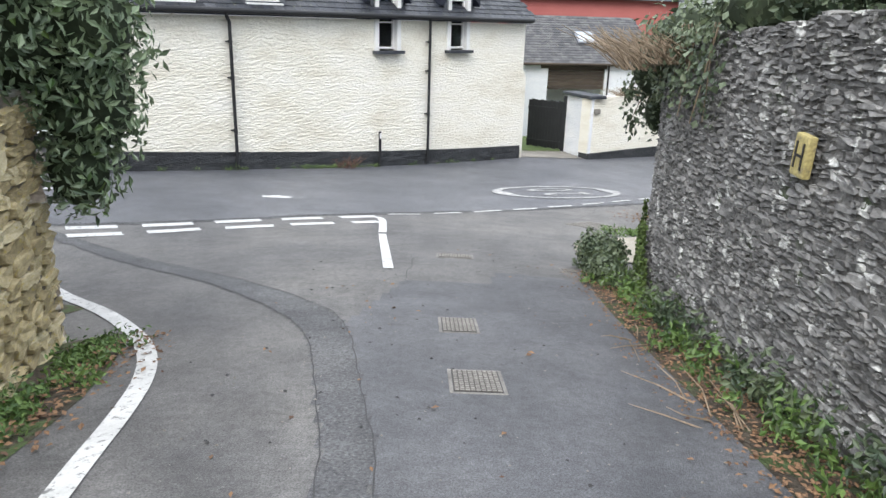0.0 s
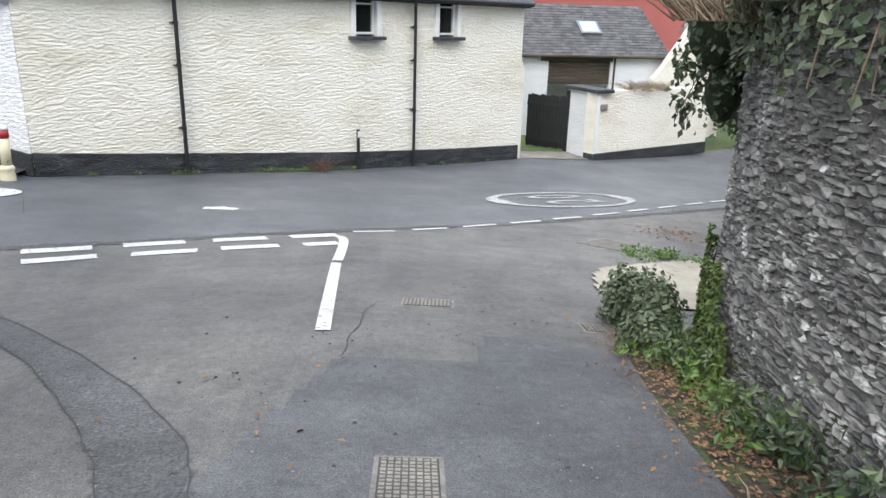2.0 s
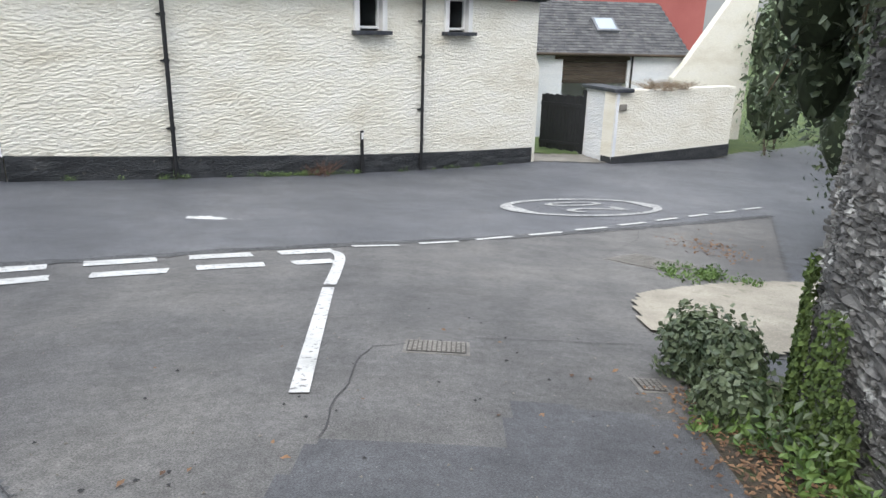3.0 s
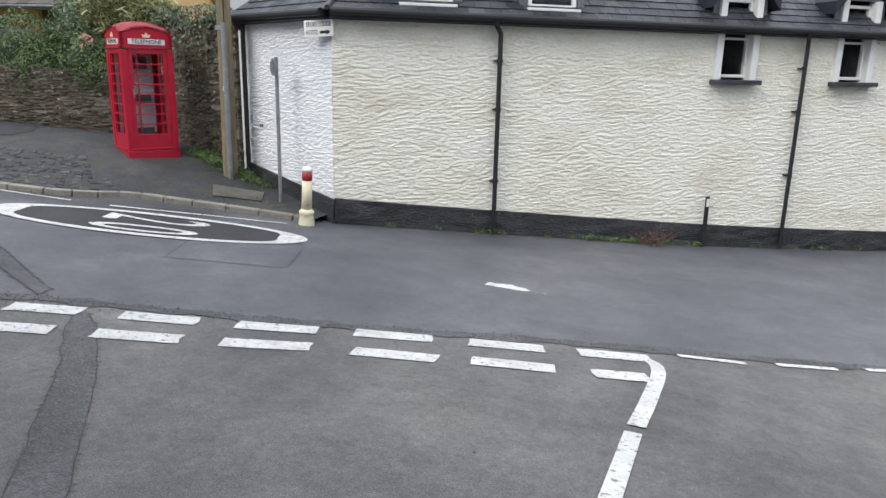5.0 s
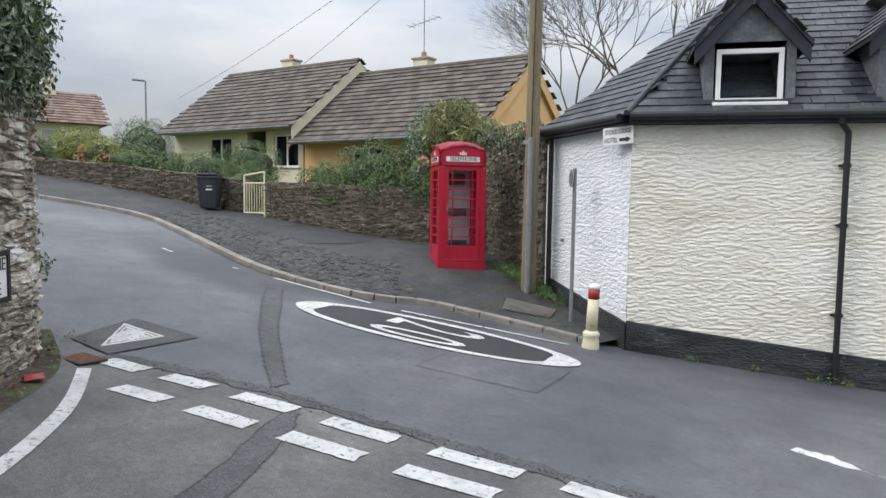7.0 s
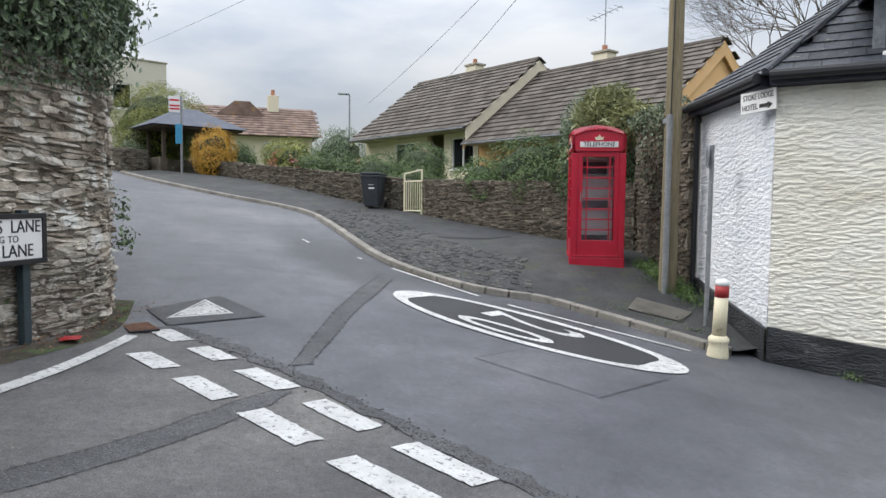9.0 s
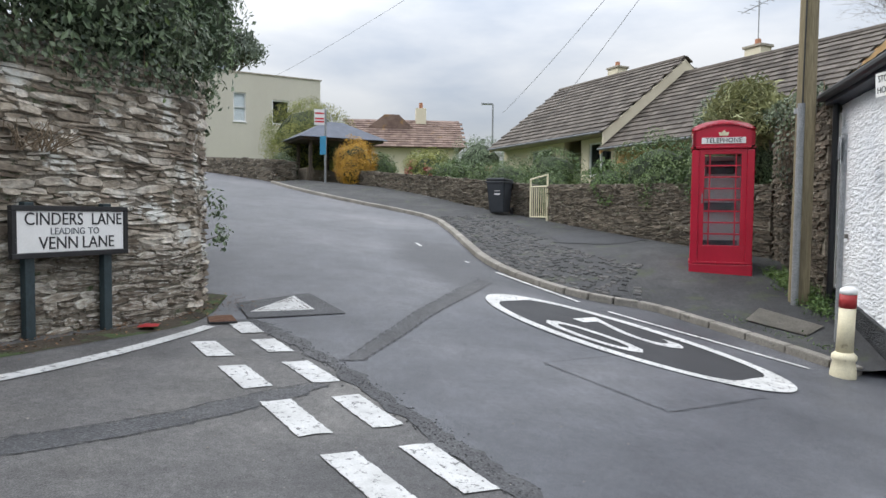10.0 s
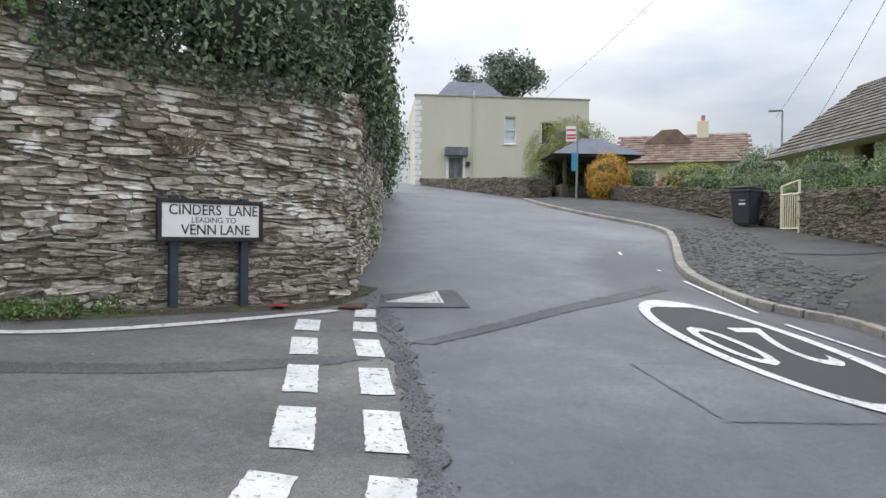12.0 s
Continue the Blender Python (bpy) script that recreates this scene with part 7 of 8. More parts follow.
zh = gz(hx, hy) - 0.12
sh = thing("bus_shelter", hx, hy, zh, 0, "timber bus shelter with stone base and slate pyramid roof", "bus shelter")
SHM = Matrix.Translation((hx, hy, zh)) @ Matrix.Rotation(radians(115), 4, "Z")
for x in (-1.35, 0.0, 1.35):
    for y in (-0.9, 0.9):
        part("post", box(bmesh.new(), (x, y, 1.05), (0.13, 0.13, 2.1), SHM, 0.01), TIMBER, sh)
for c, s in (((-1.35, 0, 0.4), (0.3, 1.8, 0.9)), ((1.35, 0, 0.4), (0.3, 1.8, 0.9)), ((0, 0.9, 0.4), (2.7, 0.3, 0.9))):
    part("base_wall", box(bmesh.new(), c, s, SHM, 0.03), island_twin(STONE_GARDEN), sh)
bm = bmesh.new()
ev = [bm.verts.new(SHM @ Vector((x, y, 2.1))) for x, y in ((-2.0, -1.5), (2.0, -1.5), (2.0, 1.5), (-2.0, 1.5))]
rg = [bm.verts.new(SHM @ Vector((x, 0, 2.95))) for x in (-0.4, 0.4)]
for f in ((ev[0], ev[1], rg[1], rg[0]), (ev[1], ev[2], rg[1]), (ev[2], ev[3], rg[0], rg[1]), (ev[3], ev[0], rg[0]), tuple(ev[::-1])):
    bm.faces.new(f)
part("roof", bm, SLATE_BLUE, sh, "blue slate roof")
part("eaves_board", box(bmesh.new(), (0, 0, 2.06), (3.66, 2.66, 0.12), SHM), TIMBER, sh)

# ---- the pale house up the hill ----
fa, fb = Vector((-37.45, -3.8, 0)), Vector((-42.05, 5.26, 0))
fu = (fb - fa).normalized()
fn = Vector((fu.y, -fu.x, 0))
fn = fn if fn.x > 0 else -fn
PM = Matrix(((fu.x, -fn.x, 0, fa.x), (fu.y, -fn.y, 0, fa.y), (0, 0, 1, 0), (0, 0, 0, 1)))
FL = (fb - fa).length
z0h, z1h = 1.75, 7.62
pale = thing("pale_house", fa.x, fa.y, z0h, 0, "large plain putty-coloured rendered house with a flat parapet", "house")


def face_wall(a, b, z0, z1):
    part("wall", box(bmesh.new(), ((a + b) / 2, 0.2, (z0 + z1) / 2), (b - a, 0.4, z1 - z0), PM), STONE_GREY_RENDER, pale)


W1, W2, D1 = (5.15, 5.85, 4.95, 6.55), (7.3, 8.3, 4.95, 6.3), (1.95, 2.75, 2.3, 4.1)
xs = [0.0, D1[0], D1[1], W1[0], W1[1], W2[0], W2[1], FL]
for i in (0, 2, 4, 6):
    face_wall(xs[i], xs[i + 1], z0h, z1h)
for a, b, lo_, hi_ in (D1, W1, W2):
    face_wall(a, b, hi_, z1h)
    face_wall(a, b, z0h, lo_)
window(PM @ Matrix.Translation((0, 0.1, 0)), W1[0], W1[1], W1[2], W1[3], pale, bars=1)
window(PM @ Matrix.Translation((0, 0.1, 0)), W2[0], W2[1], W2[2], W2[3], pale, bars=0)
part("blind", box(bmesh.new(), ((W1[0] + W1[1]) / 2, 0.16, 5.75), (0.6, 0.02, 1.45), PM), WHITE_PAINT, pale, "white blind")
dr = part("door", box(bmesh.new(), ((D1[0] + D1[1]) / 2, 0.12, 3.2), (0.78, 0.06, 1.8), PM, 0.01), surface("grey_door", [(0.16, 0.19, 0.2), (0.2, 0.23, 0.24)], 4, 0.5, 0.1, 40), pale, "grey panelled door")
for dx in (-0.2, 0.2):
    part("panel", box(bmesh.new(), ((D1[0] + D1[1]) / 2 + dx, 0.085, 3.2), (0.22, 0.02, 1.5), PM, 0.006), LEAD, dr)
for x in (D1[0] - 0.08, D1[1] + 0.08):
    part("door_surround", box(bmesh.new(), (x, -0.02, 3.25), (0.14, 0.1, 2.1), PM, 0.01), WHITE_PAINT, pale)
part("door_canopy", box(bmesh.new(), ((D1[0] + D1[1]) / 2, -0.25, 4.42), (1.3, 0.6, 0.5), PM @ Matrix.Rotation(0.0, 4, "X"), 0.03), LEAD, pale, "small lead canopy")
part("side_wall", box(bmesh.new(), (0.2, 4.2, (z0h + z1h) / 2), (0.4, 7.6, z1h - z0h), PM), STONE_GREY_RENDER, pale)
part("side_wall", box(bmesh.new(), (FL - 0.2, 4.2, (z0h + z1h) / 2), (0.4, 7.6, z1h - z0h), PM), STONE_GREY_RENDER, pale)
part("back_wall", box(bmesh.new(), (FL / 2, 8.2, (z0h + z1h) / 2), (FL, 0.4, z1h - z0h), PM), STONE_GREY_RENDER, pale)
part("flat_roof", box(bmesh.new(), (FL / 2, 4.2, z1h - 0.3), (FL - 0.8, 7.6, 0.15), PM), LEAD, pale)
part("parapet", box(bmesh.new(), (FL / 2, 0.2, z1h + 0.03), (FL + 0.12, 0.5, 0.08), PM, 0.01), CONCRETE, pale)
for i in range(17):
    part("quoin", box(bmesh.new(), (0.14 + 0.03 * (i % 2), -0.01, z0h + 0.5 + i * 0.31), (0.30 + 0.12 * (i % 2), 0.06, 0.27), PM, 0.015), WHITE_PAINT, pale)
part("downpipe", rod(bmesh.new(), PM @ Vector((3.35, -0.06, 2.6)), PM @ Vector((3.35, -0.06, z1h + 0.35)), 0.05, n=8), STONE_GREY_RENDER, pale)
bm = bmesh.new()
hv = [bm.verts.new(PM @ Vector(p)) for p in ((1.2, 3.0, z1h + 0.3), (6.2, 3.0, z1h + 0.3), (6.2, 8, z1h + 0.3), (1.2, 8, z1h + 0.3), (2.5, 5.4, z1h + 2.0), (4.9, 5.4, z1h + 2.0))]
for f in ((0, 1, 5, 4), (1, 2, 5), (2, 3, 4, 5), (3, 0, 4)):
    bm.faces.new([hv[i] for i in f])
part("hipped_roof", bm, SLATE_BLUE, pale, "blue slate hipped roof behind the parapet")
part("wall_lamp", box(bmesh.new(), (3.05, -0.1, 3.75), (0.22, 0.2, 0.26), PM, 0.05), SIGN_BLACK, pale)

# ---- the far cream bungalow ----
far = thing("far_bungalow", -50.5, 10.1, 2.6, 0, "far cream bungalow with a red-brown tiled roof", "house")
FB = Matrix.Translation((-48.3, 6.2, 0)) @ Matrix.Rotation(radians(92), 4, "Z")
part("wall", box(bmesh.new(), (3.9, 3.0, 3.3), (7.4, 5.4, 2.4), FB), MAGNOLIA, far)
bm = bmesh.new()
hv = [bm.verts.new(FB @ Vector(p)) for p in ((-0.2, -0.4, 4.45), (8.0, -0.4, 4.45), (8.0, 6.4, 4.45), (-0.2, 6.4, 4.45), (0.6, 3.0, 6.55), (7.8, 3.0, 6.55))]
for f in ((0, 1, 5, 4), (1, 2, 5), (2, 3, 4, 5), (3, 0, 4), (3, 2, 1, 0)):
    bm.faces.new([hv[i] for i in f])
TILE_RED = surface("red_brown_tile", [(0.13, 0.085, 0.07), (0.19, 0.13, 0.105), (0.24, 0.17, 0.14)], 1.5, 0.85, 0.4, 30, ((0.35, 0.2, 0.06), 1.2, 0.62, 0.74), per="island")
rf = part("roof", bm, TILE_RED, far, "red-brown tiled roof")
e0, e1, r0_ = FB @ Vector((-0.2, -0.42, 4.46)), FB @ Vector((8.0, -0.42, 4.46)), FB @ Vector((-0.2, 3.0, 6.56))
slates("tiling", e0, (e1 - e0), (r0_ - e0), 8.2, (r0_ - e0).length, TILE_RED, rf, 0.4, 0.36, thick=0.03)
part("dormer_roof", prism(bmesh.new(), [(1.4, 6.0), (4.6, 6.0), (3.6, 6.95), (2.6, 6.95)], 3.0, FB @ Matrix.Translation((0, 2.0, 0))), TILE_RED, far)
ch = part("chimney", box(bmesh.new(), (5.2, 3.0, 6.95), (0.75, 0.6, 1.2), FB, 0.03), MAGNOLIA, far)
part("pot", rod(bmesh.new(), FB @ Vector((5.2, 3.0, 7.5)), FB @ Vector((5.2, 3.0, 7.95)), 0.15, 0.13, 10), bpy.data.materials["terracotta"], ch)
for a, b in ((1.2, 2.4), (4.4, 5.8)):
    window(FB @ Matrix.Translation((0, 0.26, 0)), a, b, 3.0, 4.1, far)
# street lamp
lx, ly = -43.8, 15.6
lz = gz(lx, ly)
la = thing("street_lamp", lx, ly, lz, 0, "plain grey street lamp above the gardens", "street lamp")
part("column", rod(bmesh.new(), (lx, ly, lz - 0.2), (lx, ly, 6.75), 0.07, 0.045, 10), GALV, la)
part("lantern", box(bmesh.new(), (lx - 0.15, ly - 0.35, 6.78), (0.22, 0.7, 0.1), None, 0.03), GALV, la)

# ---- trees ----


def tree(name, x, y, z, h, spread, label, leaves=0, leaf_mat=None, leaf_size=0.2, seed=1, levels=5, trunk=0.22, mat_=None, twist=0.55):
    """A tree grown by forking: a tapered trunk, limbs, twigs and, where it has them, small leaves in clumps."""
    r = random.Random(seed)
    verts, faces, tips = [], [], []

    def limb(p, d, L, rad, lev):
        q = p + d * L
        d2 = (d + Vector((r.uniform(-1, 1), r.uniform(-1, 1), r.uniform(-0.2, 0.6))) * 0.18).normalized()
        m_ = p + d * L * 0.5 + Vector((r.uniform(-1, 1), r.uniform(-1, 1), 0)) * L * 0.05
        k = 6 if lev < 3 else 3
        b = len(verts)
        ax = d.orthogonal().normalized()
        ay = d.cross(ax)
        for c, rr in ((p, rad), (m_, rad * 0.85), (q, rad * 0.7)):
            for i in range(k):
                t = 2 * math.pi * i / k
                verts.append(c + ax * math.cos(t) * rr + ay * math.sin(t) * rr)
        for s in range(2):
            for i in range(k):
                j = (i + 1) % k
                faces.append((b + s * k + i, b + s * k + j, b + (s + 1) * k + j, b + (s + 1) * k + i))
        if lev >= levels:
            tips.append(q)
            return
        n = 3 if lev < 4 else 2
        for i in range(n + (1 if r.random() < 0.4 else 0)):
            a = r.uniform(0, 6.283)
            side = (ax * math.cos(a) + ay * math.sin(a))
            nd = (d2 + side * r.uniform(twist * 0.6, twist * 1.3) * spread + Vector((0, 0, 0.12))).normalized()
            limb(q if i else q, nd, L * r.uniform(0.62, 0.82), rad * 0.62, lev + 1)

    limb(Vector((x, y, z)), Vector((0, 0, 1)), h * 0.3, trunk, 0)
    ob = thing(name, x, y, z, 0, label, "tree")
    raw("trunk", verts, faces, mat_ or BARK, ob)
    if leaves:
        T = np.array([tuple(t) for t in tips])
        idx = NPR.randint(len(T), size=leaves)
        P = T[idx] + NPR.normal(size=(leaves, 3)) * 0.35
        v, f = leaf_mesh(P, NPR.normal(size=(leaves, 3)), leaf_size, 0.5)
        np_mesh("crown", v, f, leaf_mat, ob)
    return ob


tree("bare_tree", -22.8, 33.6, -0.5, 14.0, 1.0, "leafless winter tree behind the cottage", seed=3, levels=8, trunk=0.10)
tree("bare_tree", -15.0, 40.0, -0.8, 14.0, 0.9, "leafless winter tree behind the cottage", seed=8, levels=8, trunk=0.10)
tree("bare_tree", -25.6, 31.6, -0.3, 12.5, 1.0, "slender leafless winter tree behind the roofs", seed=5, levels=8, trunk=0.09)
tree("evergreen_tree", -58.0, -4.2, 3.0, 11.2, 0.7, "tall grey-green tree behind the pale house", 9000, LEAF_GREY, 0.34, seed=4, levels=5, trunk=0.35)

# ---- beyond the cottage: gateway, white garden wall, barn ----
gA, gB, gC = (5.25, 26.1), (10.2, 29.5), (4.6, 27.75)
FLZ = gz(5, 27)
gwl = thing("white_garden_wall", gA[0], gA[1], FLZ, 0, "white-painted slate garden wall with a dark foot", "garden wall", kind="structure")
GA = math.atan2(gB[1] - gA[1], gB[0] - gA[0])
GM = Matrix.Translation((*gA, 0)) @ Matrix.Rotation(GA, 4, "Z")
GL = math.hypot(gB[0] - gA[0], gB[1] - gA[1])
rough_wall("wall", 0, GL, lambda u: FLZ + 0.22, -0.95, RENDER_CREAM, GM, gwl, seed=9.0)
part("foot", box(bmesh.new(), (GL / 2, 0.2, FLZ + 0.02), (GL, 0.5, 0.42), GM, 0.02), PLINTH, gwl)
GA2 = math.atan2(gA[1] - gC[1], gA[0] - gC[0])
GM2 = Matrix.Translation((*gC, 0)) @ Matrix.Rotation(GA2, 4, "Z")
GL2 = math.hypot(gA[0] - gC[0], gA[1] - gC[1])
rough_wall("wall", 0, GL2, lambda u: FLZ - 0.1, -0.98, RENDER_WHITE, GM2, gwl, seed=12.0, thick=0.1)
part("coping", box(bmesh.new(), (GL2 / 2, 0.22, -0.93), (GL2 + 0.2, 0.72, 0.12), GM2, 0.03), SLATE, gwl, "slate coping")
part("boundary_stone", box(bmesh.new(), (0.3, -0.04, -1.45), (0.3, 0.08, 0.2), GM, 0.04), KERB, gwl)
twig_tuft("dry_grass", gA[0] + 1.6, gA[1] + 1.3, -0.98, 0.9, 170, 0.45, TWIG, 0.8, "dry tufted grass on the garden wall")
weed_strip("grass_tuft", [lerp((5.9, 26.7), (8.3, 28.4), R5.random()) for _ in range(18)], LEAF_BRIGHT, 0.06, "weeds at the foot of the white wall", 20, 0.12, 0.1)
twig_tuft("dry_grass", gA[0] + 2.4, gA[1] + 1.9, -0.98, 0.8, 120, 0.4, TWIG, 0.8, "dry tufted grass on the garden wall")
# open dark gate
gt = thing("boarded_gate", gC[0], gC[1], FLZ, 0, "black boarded driveway gate standing open", "gate")
gdir = math.atan2(28.7 - gC[1], 3.25 - gC[0])
GTM = Matrix.Translation((gC[0], gC[1], FLZ)) @ Matrix.Rotation(gdir, 4, "Z")
for i in range(12):
    part("board", box(bmesh.new(), (0.1 + i * 0.132, 0, 1.0 + 0.02 * math.sin(i * 2.1)), (0.124, 0.03, 1.85), GTM, 0.004), BLACK_PAINT, gt)
for z in (0.3, 1.6):
    part("ledge", box(bmesh.new(), (0.82, -0.03 * -1, z), (1.6, 0.04, 0.12), GTM, 0.004), BLACK_PAINT, gt)
part("gate_post", box(bmesh.new(), (0.0, 0, 1.05), (0.14, 0.14, 2.2), GTM, 0.01), BLACK_PAINT, gt)
# drive and grass
tagged(sheet("driveway", [(2.7, 25.4), (5.2, 26.2), (4.6, 27.7), (3.4, 29.0), (2.6, 28)], KERB, 0.15, 0.02), "pale gravelled drive entrance", "drive", kind="structure")
tagged(sheet("drive_grass", [(2.7, 26.9), (4.5, 27.6), (5.2, 31), (2.5, 31.5)], GRASS, 0.2, 0.035), "mossy grass inside the gateway", "grass", kind="structure")
# end buttress of the cottage
part("buttress", prism(bmesh.new(), [(HLEN - 0.45, hz(HLEN) - 0.2), (HLEN + 0.2, hz(HLEN) - 0.2), (HLEN + 0.2, -0.25), (HLEN, 0.1), (HLEN - 0.02, 0.3), (HLEN - 0.45, 0.3)], 0.5, HM @ Matrix.Translation((0, 0.02, 0))), RENDER_CREAM, house)
# barn
BA = radians(12)
bo = Vector((3.35, 31.9, 0))
BMt = Matrix.Translation(bo) @ Matrix.Rotation(BA, 4, "Z")
barn = thing("slate_barn", bo.x, bo.y, FLZ, 0, "white-walled barn with a slate roof and timber-boarded front", "barn")
bz0, bz1 = FLZ - 0.1, -0.12
part("wall", box(bmesh.new(), (0.55, 0.2, (bz0 + bz1) / 2), (1.1, 0.4, bz1 - bz0), BMt), RENDER_WHITE, barn)
part("wall", box(bmesh.new(), (5.2, 0.2, (bz0 + bz1) / 2), (2.8, 0.4, bz1 - bz0), BMt), RENDER_WHITE, barn)
for i in range(6):
    part("board", box(bmesh.new(), (2.45, 0.12, bz1 - 0.2 - 0.16 * i), (2.7, 0.05, 0.15), BMt, 0.004), TIMBER, barn)
part("lintel", box(bmesh.new(), (2.3, 0.02, bz1 - 0.1), (3.1, 0.2, 0.14), BMt, 0.01), TIMBER, barn)
for i in range(5):
    part("door_leaf", box(bmesh.new(), (1.38 + i * 0.54, 0.18, bz0 + 0.75), (0.5, 0.05, 1.5), BMt, 0.01), WHITE_PAINT if i in (1, 2) else TIMBER, barn)
part("back_wall", box(bmesh.new(), (3.3, 4.8, (bz0 + bz1) / 2), (6.6, 0.4, bz1 - bz0), BMt), RENDER_WHITE, barn)
e0, e1 = BMt @ Vector((-0.25, -0.3, bz1 + 0.05)), BMt @ Vector((6.3, -0.3, bz1 + 0.05))
q0, q1 = BMt @ Vector((0.15, 2.9, bz1 + 2.05)), BMt @ Vector((6.3, 2.9, bz1 + 2.05))
bm = bmesh.new()
hv = [bm.verts.new(p) for p in (e0, e1, q1, q0, BMt @ Vector((6.3, 5.2, bz1 + 0.05)), BMt @ Vector((-0.25, 5.2, bz1 + 0.05)))]
for f in ((0, 1, 2, 3), (2, 4, 5, 3), (0, 3, 5), (1, 4, 2)):
    bm.faces.new([hv[i] for i in f])
rf = part("roof", bm, SLATE, barn, "grey slate roof with a skylight")
SLATE_GREY = surface("barn_slate", [(0.045, 0.046, 0.05), (0.07, 0.07, 0.074), (0.1, 0.1, 0.102)], 2.5, 0.7, 0.3, 30, ((0.2, 0.19, 0.15), 8, 0.6, 0.7), per="island")
slates("slating", e0, e1 - e0, BMt.to_3x3() @ Vector((0, 3.2, 2.0)), (e1 - e0).length, 3.77, SLATE_GREY, rf, 0.28, 0.2, clip=lambda a, b: a > 0.1 * b)
upv = (BMt.to_3x3() @ Vector((0, 3.2, 2.0))).normalized()
rtv = (e1 - e0).normalized()
nv = rtv.cross(upv)
SK = Matrix(((rtv.x, upv.x, nv.x, 0), (rtv.y, upv.y, nv.y, 0), (rtv.z, upv.z, nv.z, 0), (0, 0, 0, 1)))
SK = Matrix.Translation(e0 + rtv * 3.5 + upv * 1.95 + nv * 0.06) @ SK
sk = part("skylight", box(bmesh.new(), (0, 0, 0), (0.95, 0.95, 0.12), SK, 0.01), LEAD, barn)
# opaque pane: the sky's reflection is put into its pale blue colour
part("pane", box(bmesh.new(), (0, 0, 0.062), (0.75, 0.75, 0.01), SK), surface("sky_tinted_pane", [(0.3, 0.36, 0.42), (0.34, 0.4, 0.46)], 2, 0.05, 0, 30, fine=0, spec=1.0), sk, "glossy pane coloured pale blue as reflected sky")
part("gutter", rod(bmesh.new(), e0 + Vector((0, 0, -0.02)), e1 + Vector((0, 0, -0.02)), 0.06, n=8), TIMBER, barn)
part("downpipe", rod(bmesh.new(), BMt @ Vector((3.95, -0.05, bz1)), BMt @ Vector((3.95, -0.05, bz0)), 0.04, n=8), BLACK_PAINT, barn)
# parapet gable in line with the garden wall
part("parapet_gable", prism(bmesh.new(), [(5.0, bz0), (8.2, bz0), (8.2, bz1 + 2.6), (7.2, bz1 + 2.4), (5.4, bz1 - 0.3), (5.0, -0.9)], 0.4, BMt @ Matrix.Translation((0.4, -0.75, 0))), RENDER_CREAM, barn, "white-painted raking parapet")
# terracotta-coloured house behind
rh = thing("red_house", 2.0, 37.5, FLZ, 0, "terracotta-red rendered house behind the barn", "house")
RM_ = Matrix.Translation((0.6, 37.0, 0)) @ Matrix.Rotation(radians(10), 4, "Z")
part("wall", box(bmesh.new(), (5.5, 2.5, -0.2), (12.0, 5.0, 6.2), RM_), PINK_RED, rh)
part("roof", prism(bmesh.new(), [(-0.4, 2.85), (5.4, 2.85), (2.5, 4.8)], 12.8, RM_ @ Matrix.Translation((11.9, 0, 0)) @ Matrix.Rotation(radians(90), 4, "Z")), SLATE, rh)
part("wall", box(bmesh.new(), (1.35, -0.12, -0.4), (0.9, 0.2, 5.6), RM_), KERB, rh)
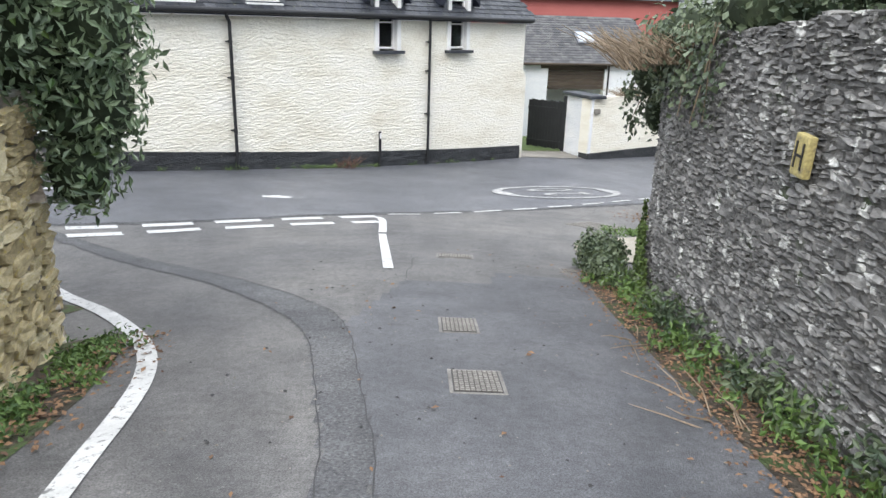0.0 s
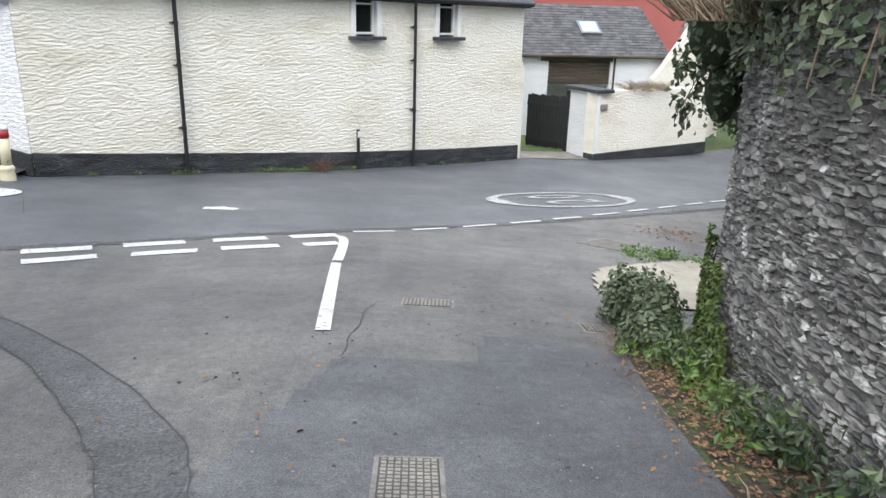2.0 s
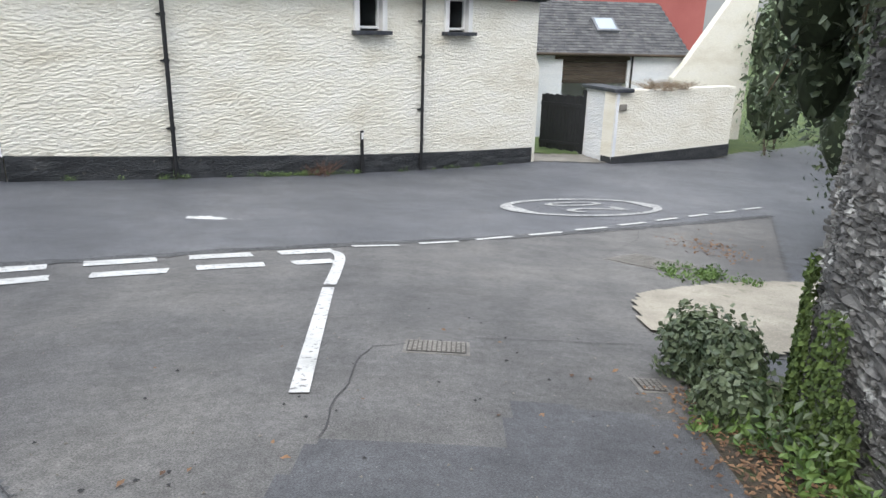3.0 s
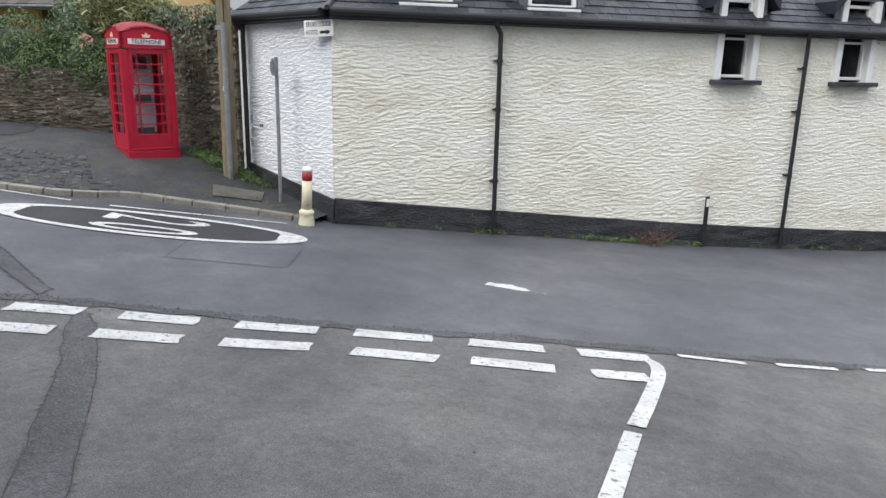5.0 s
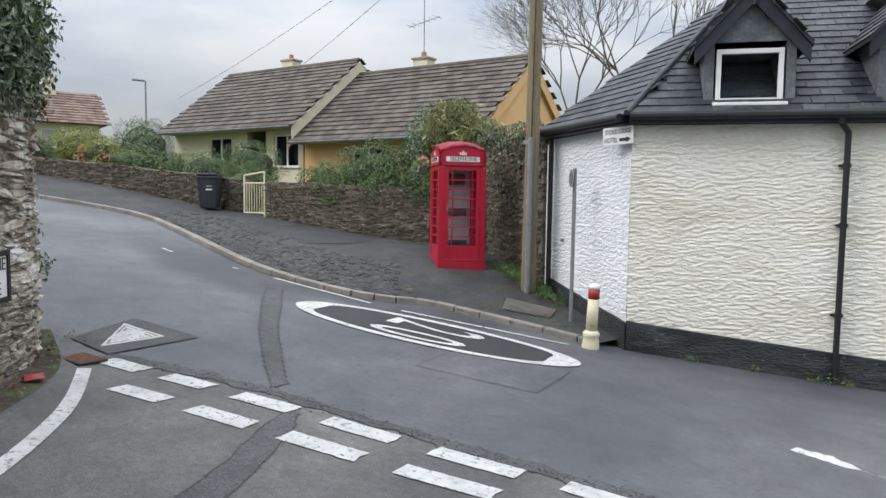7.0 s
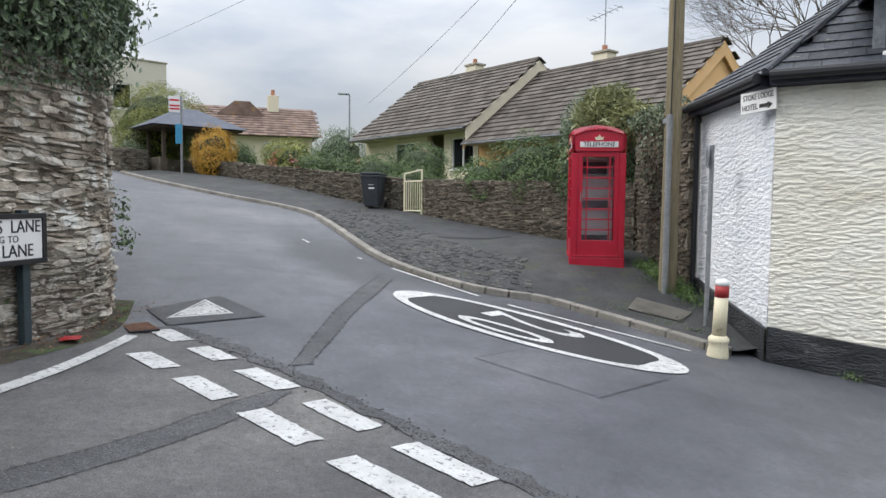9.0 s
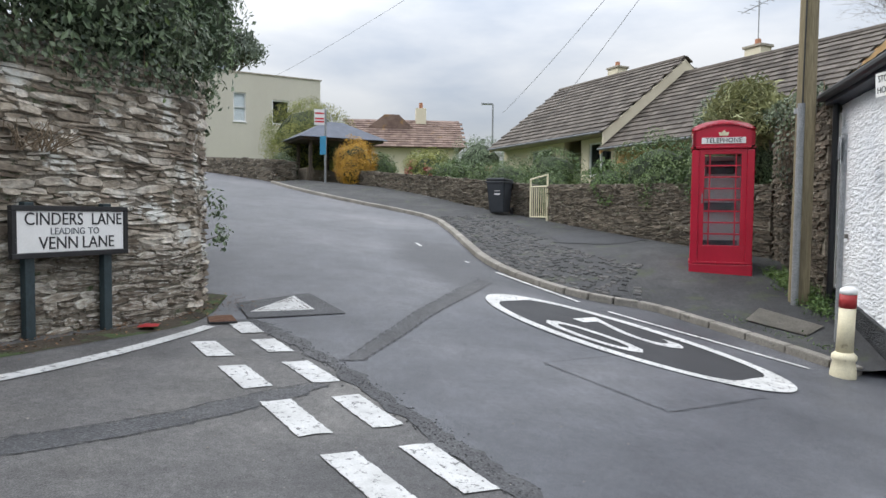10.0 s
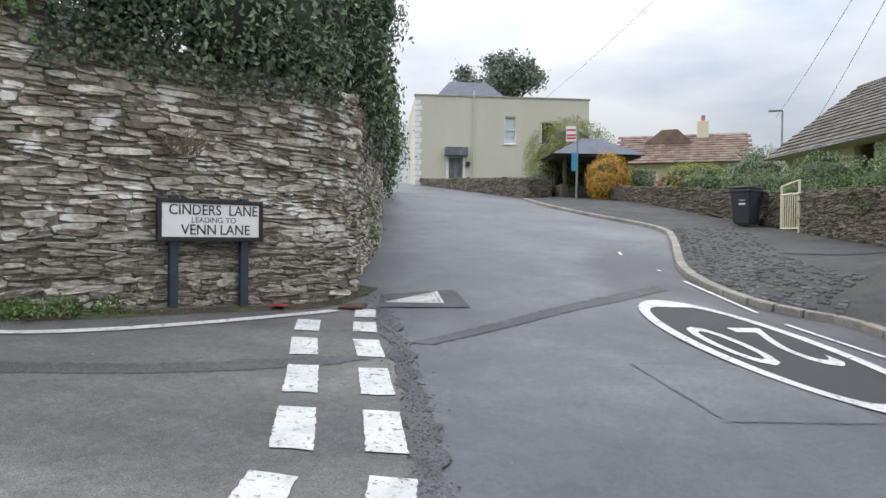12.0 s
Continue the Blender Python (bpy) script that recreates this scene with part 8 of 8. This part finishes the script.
# ivy-grown bank and trees on the far side of the road to the east
bank = thing("overgrown_wall", 8, 17, gz(8, 17), 0, "ivy-grown roadside wall", "stone wall", kind="structure")
stone_wall(bank, [(24, 29.5), (12, 20.6), (7.2, 16.2), (5.6, 13.6), (5.6, 12.4)], gz, lambda s: -0.2 + 0.02 * s, STONE_GREY, (0.06, 0.14), (0.15, 0.5), 0.04, 0.5, random.Random(12), near=None)
shrub("ivy_bank", [(6.0, 12.8, -0.3, 0.6, 0.8, 1.0), (6.2, 14.4, -0.3, 0.7, 0.9, 1.3), (7.6, 16.4, -0.2, 0.9, 0.9, 1.6), (10.0, 18.8, 0.0, 1.3, 1.0, 1.8), (13, 21.2, 0.2, 1.6, 1.1, 2.0), (17, 24.6, 0.4, 2.2, 1.3, 2.2), (5.9, 13.0, 0.9, 0.6, 0.7, 0.8)], 6500, 0.1, LEAF_IVY, "dark ivy bank overhanging the roadside wall", "ivy")
shrub("roadside_tree_growth", [(14.5, 28.5, -1.6, 1.6, 1.2, 2.0), (19, 31.5, -1.2, 2.4, 1.4, 2.4), (12.2, 30.8, -1.4, 1.4, 1.1, 2.2), (13.5, 33.0, 0.5, 2.2, 1.6, 3.0), (17.5, 35.5, 1.2, 2.6, 1.8, 3.6), (22, 39, 1.0, 3.5, 2.0, 3.6)], 5000, 0.2, LEAF_DARK, "dark trees beyond the white wall", "trees")

# rough setts that show through the pavement along the kerb
SETT = surface("worn_setts", [(0.03, 0.031, 0.032), (0.055, 0.055, 0.055), (0.09, 0.088, 0.084)], 2.0, 0.85, 0.6, 40, per="island")
sv, sf = [], []
for x, y, dx, dy in along(KERB_LINE, 0.17):
    if not -20.5 < x < -10.6:
        continue
    for k in range(13):
        o = 0.2 + 0.135 * k + R5.uniform(-0.03, 0.03)
        if R5.random() < 0.2 + 0.03 * k:
            continue
        cx, cy = x + dy * o + R5.uniform(-0.03, 0.03), y - dx * o + R5.uniform(-0.03, 0.03)
        b = len(sv)
        wa, wb = R5.uniform(0.045, 0.075), R5.uniform(0.035, 0.055)
        for r_, h_ in ((1.0, -0.01), (0.72, 0.02)):
            for a_, c_ in ((-1, -1), (1, -1), (1, 1), (-1, 1)):
                px_, py_ = cx + dx * wa * r_ * a_ + dy * wb * r_ * c_, cy + dy * wa * r_ * a_ - dx * wb * r_ * c_
                sv.append((px_, py_, pz(px_, py_) + h_ * R5.uniform(0.7, 1.2)))
        sf += [(b + 4, b + 5, b + 6, b + 7)] + [(b + i, b + (i + 1) % 4, b + 4 + (i + 1) % 4, b + 4 + i) for i in range(4)]
tagged(raw("setts", sv, sf, SETT), "rough dark stone setts along the pavement edge", "paving", kind="stuff")
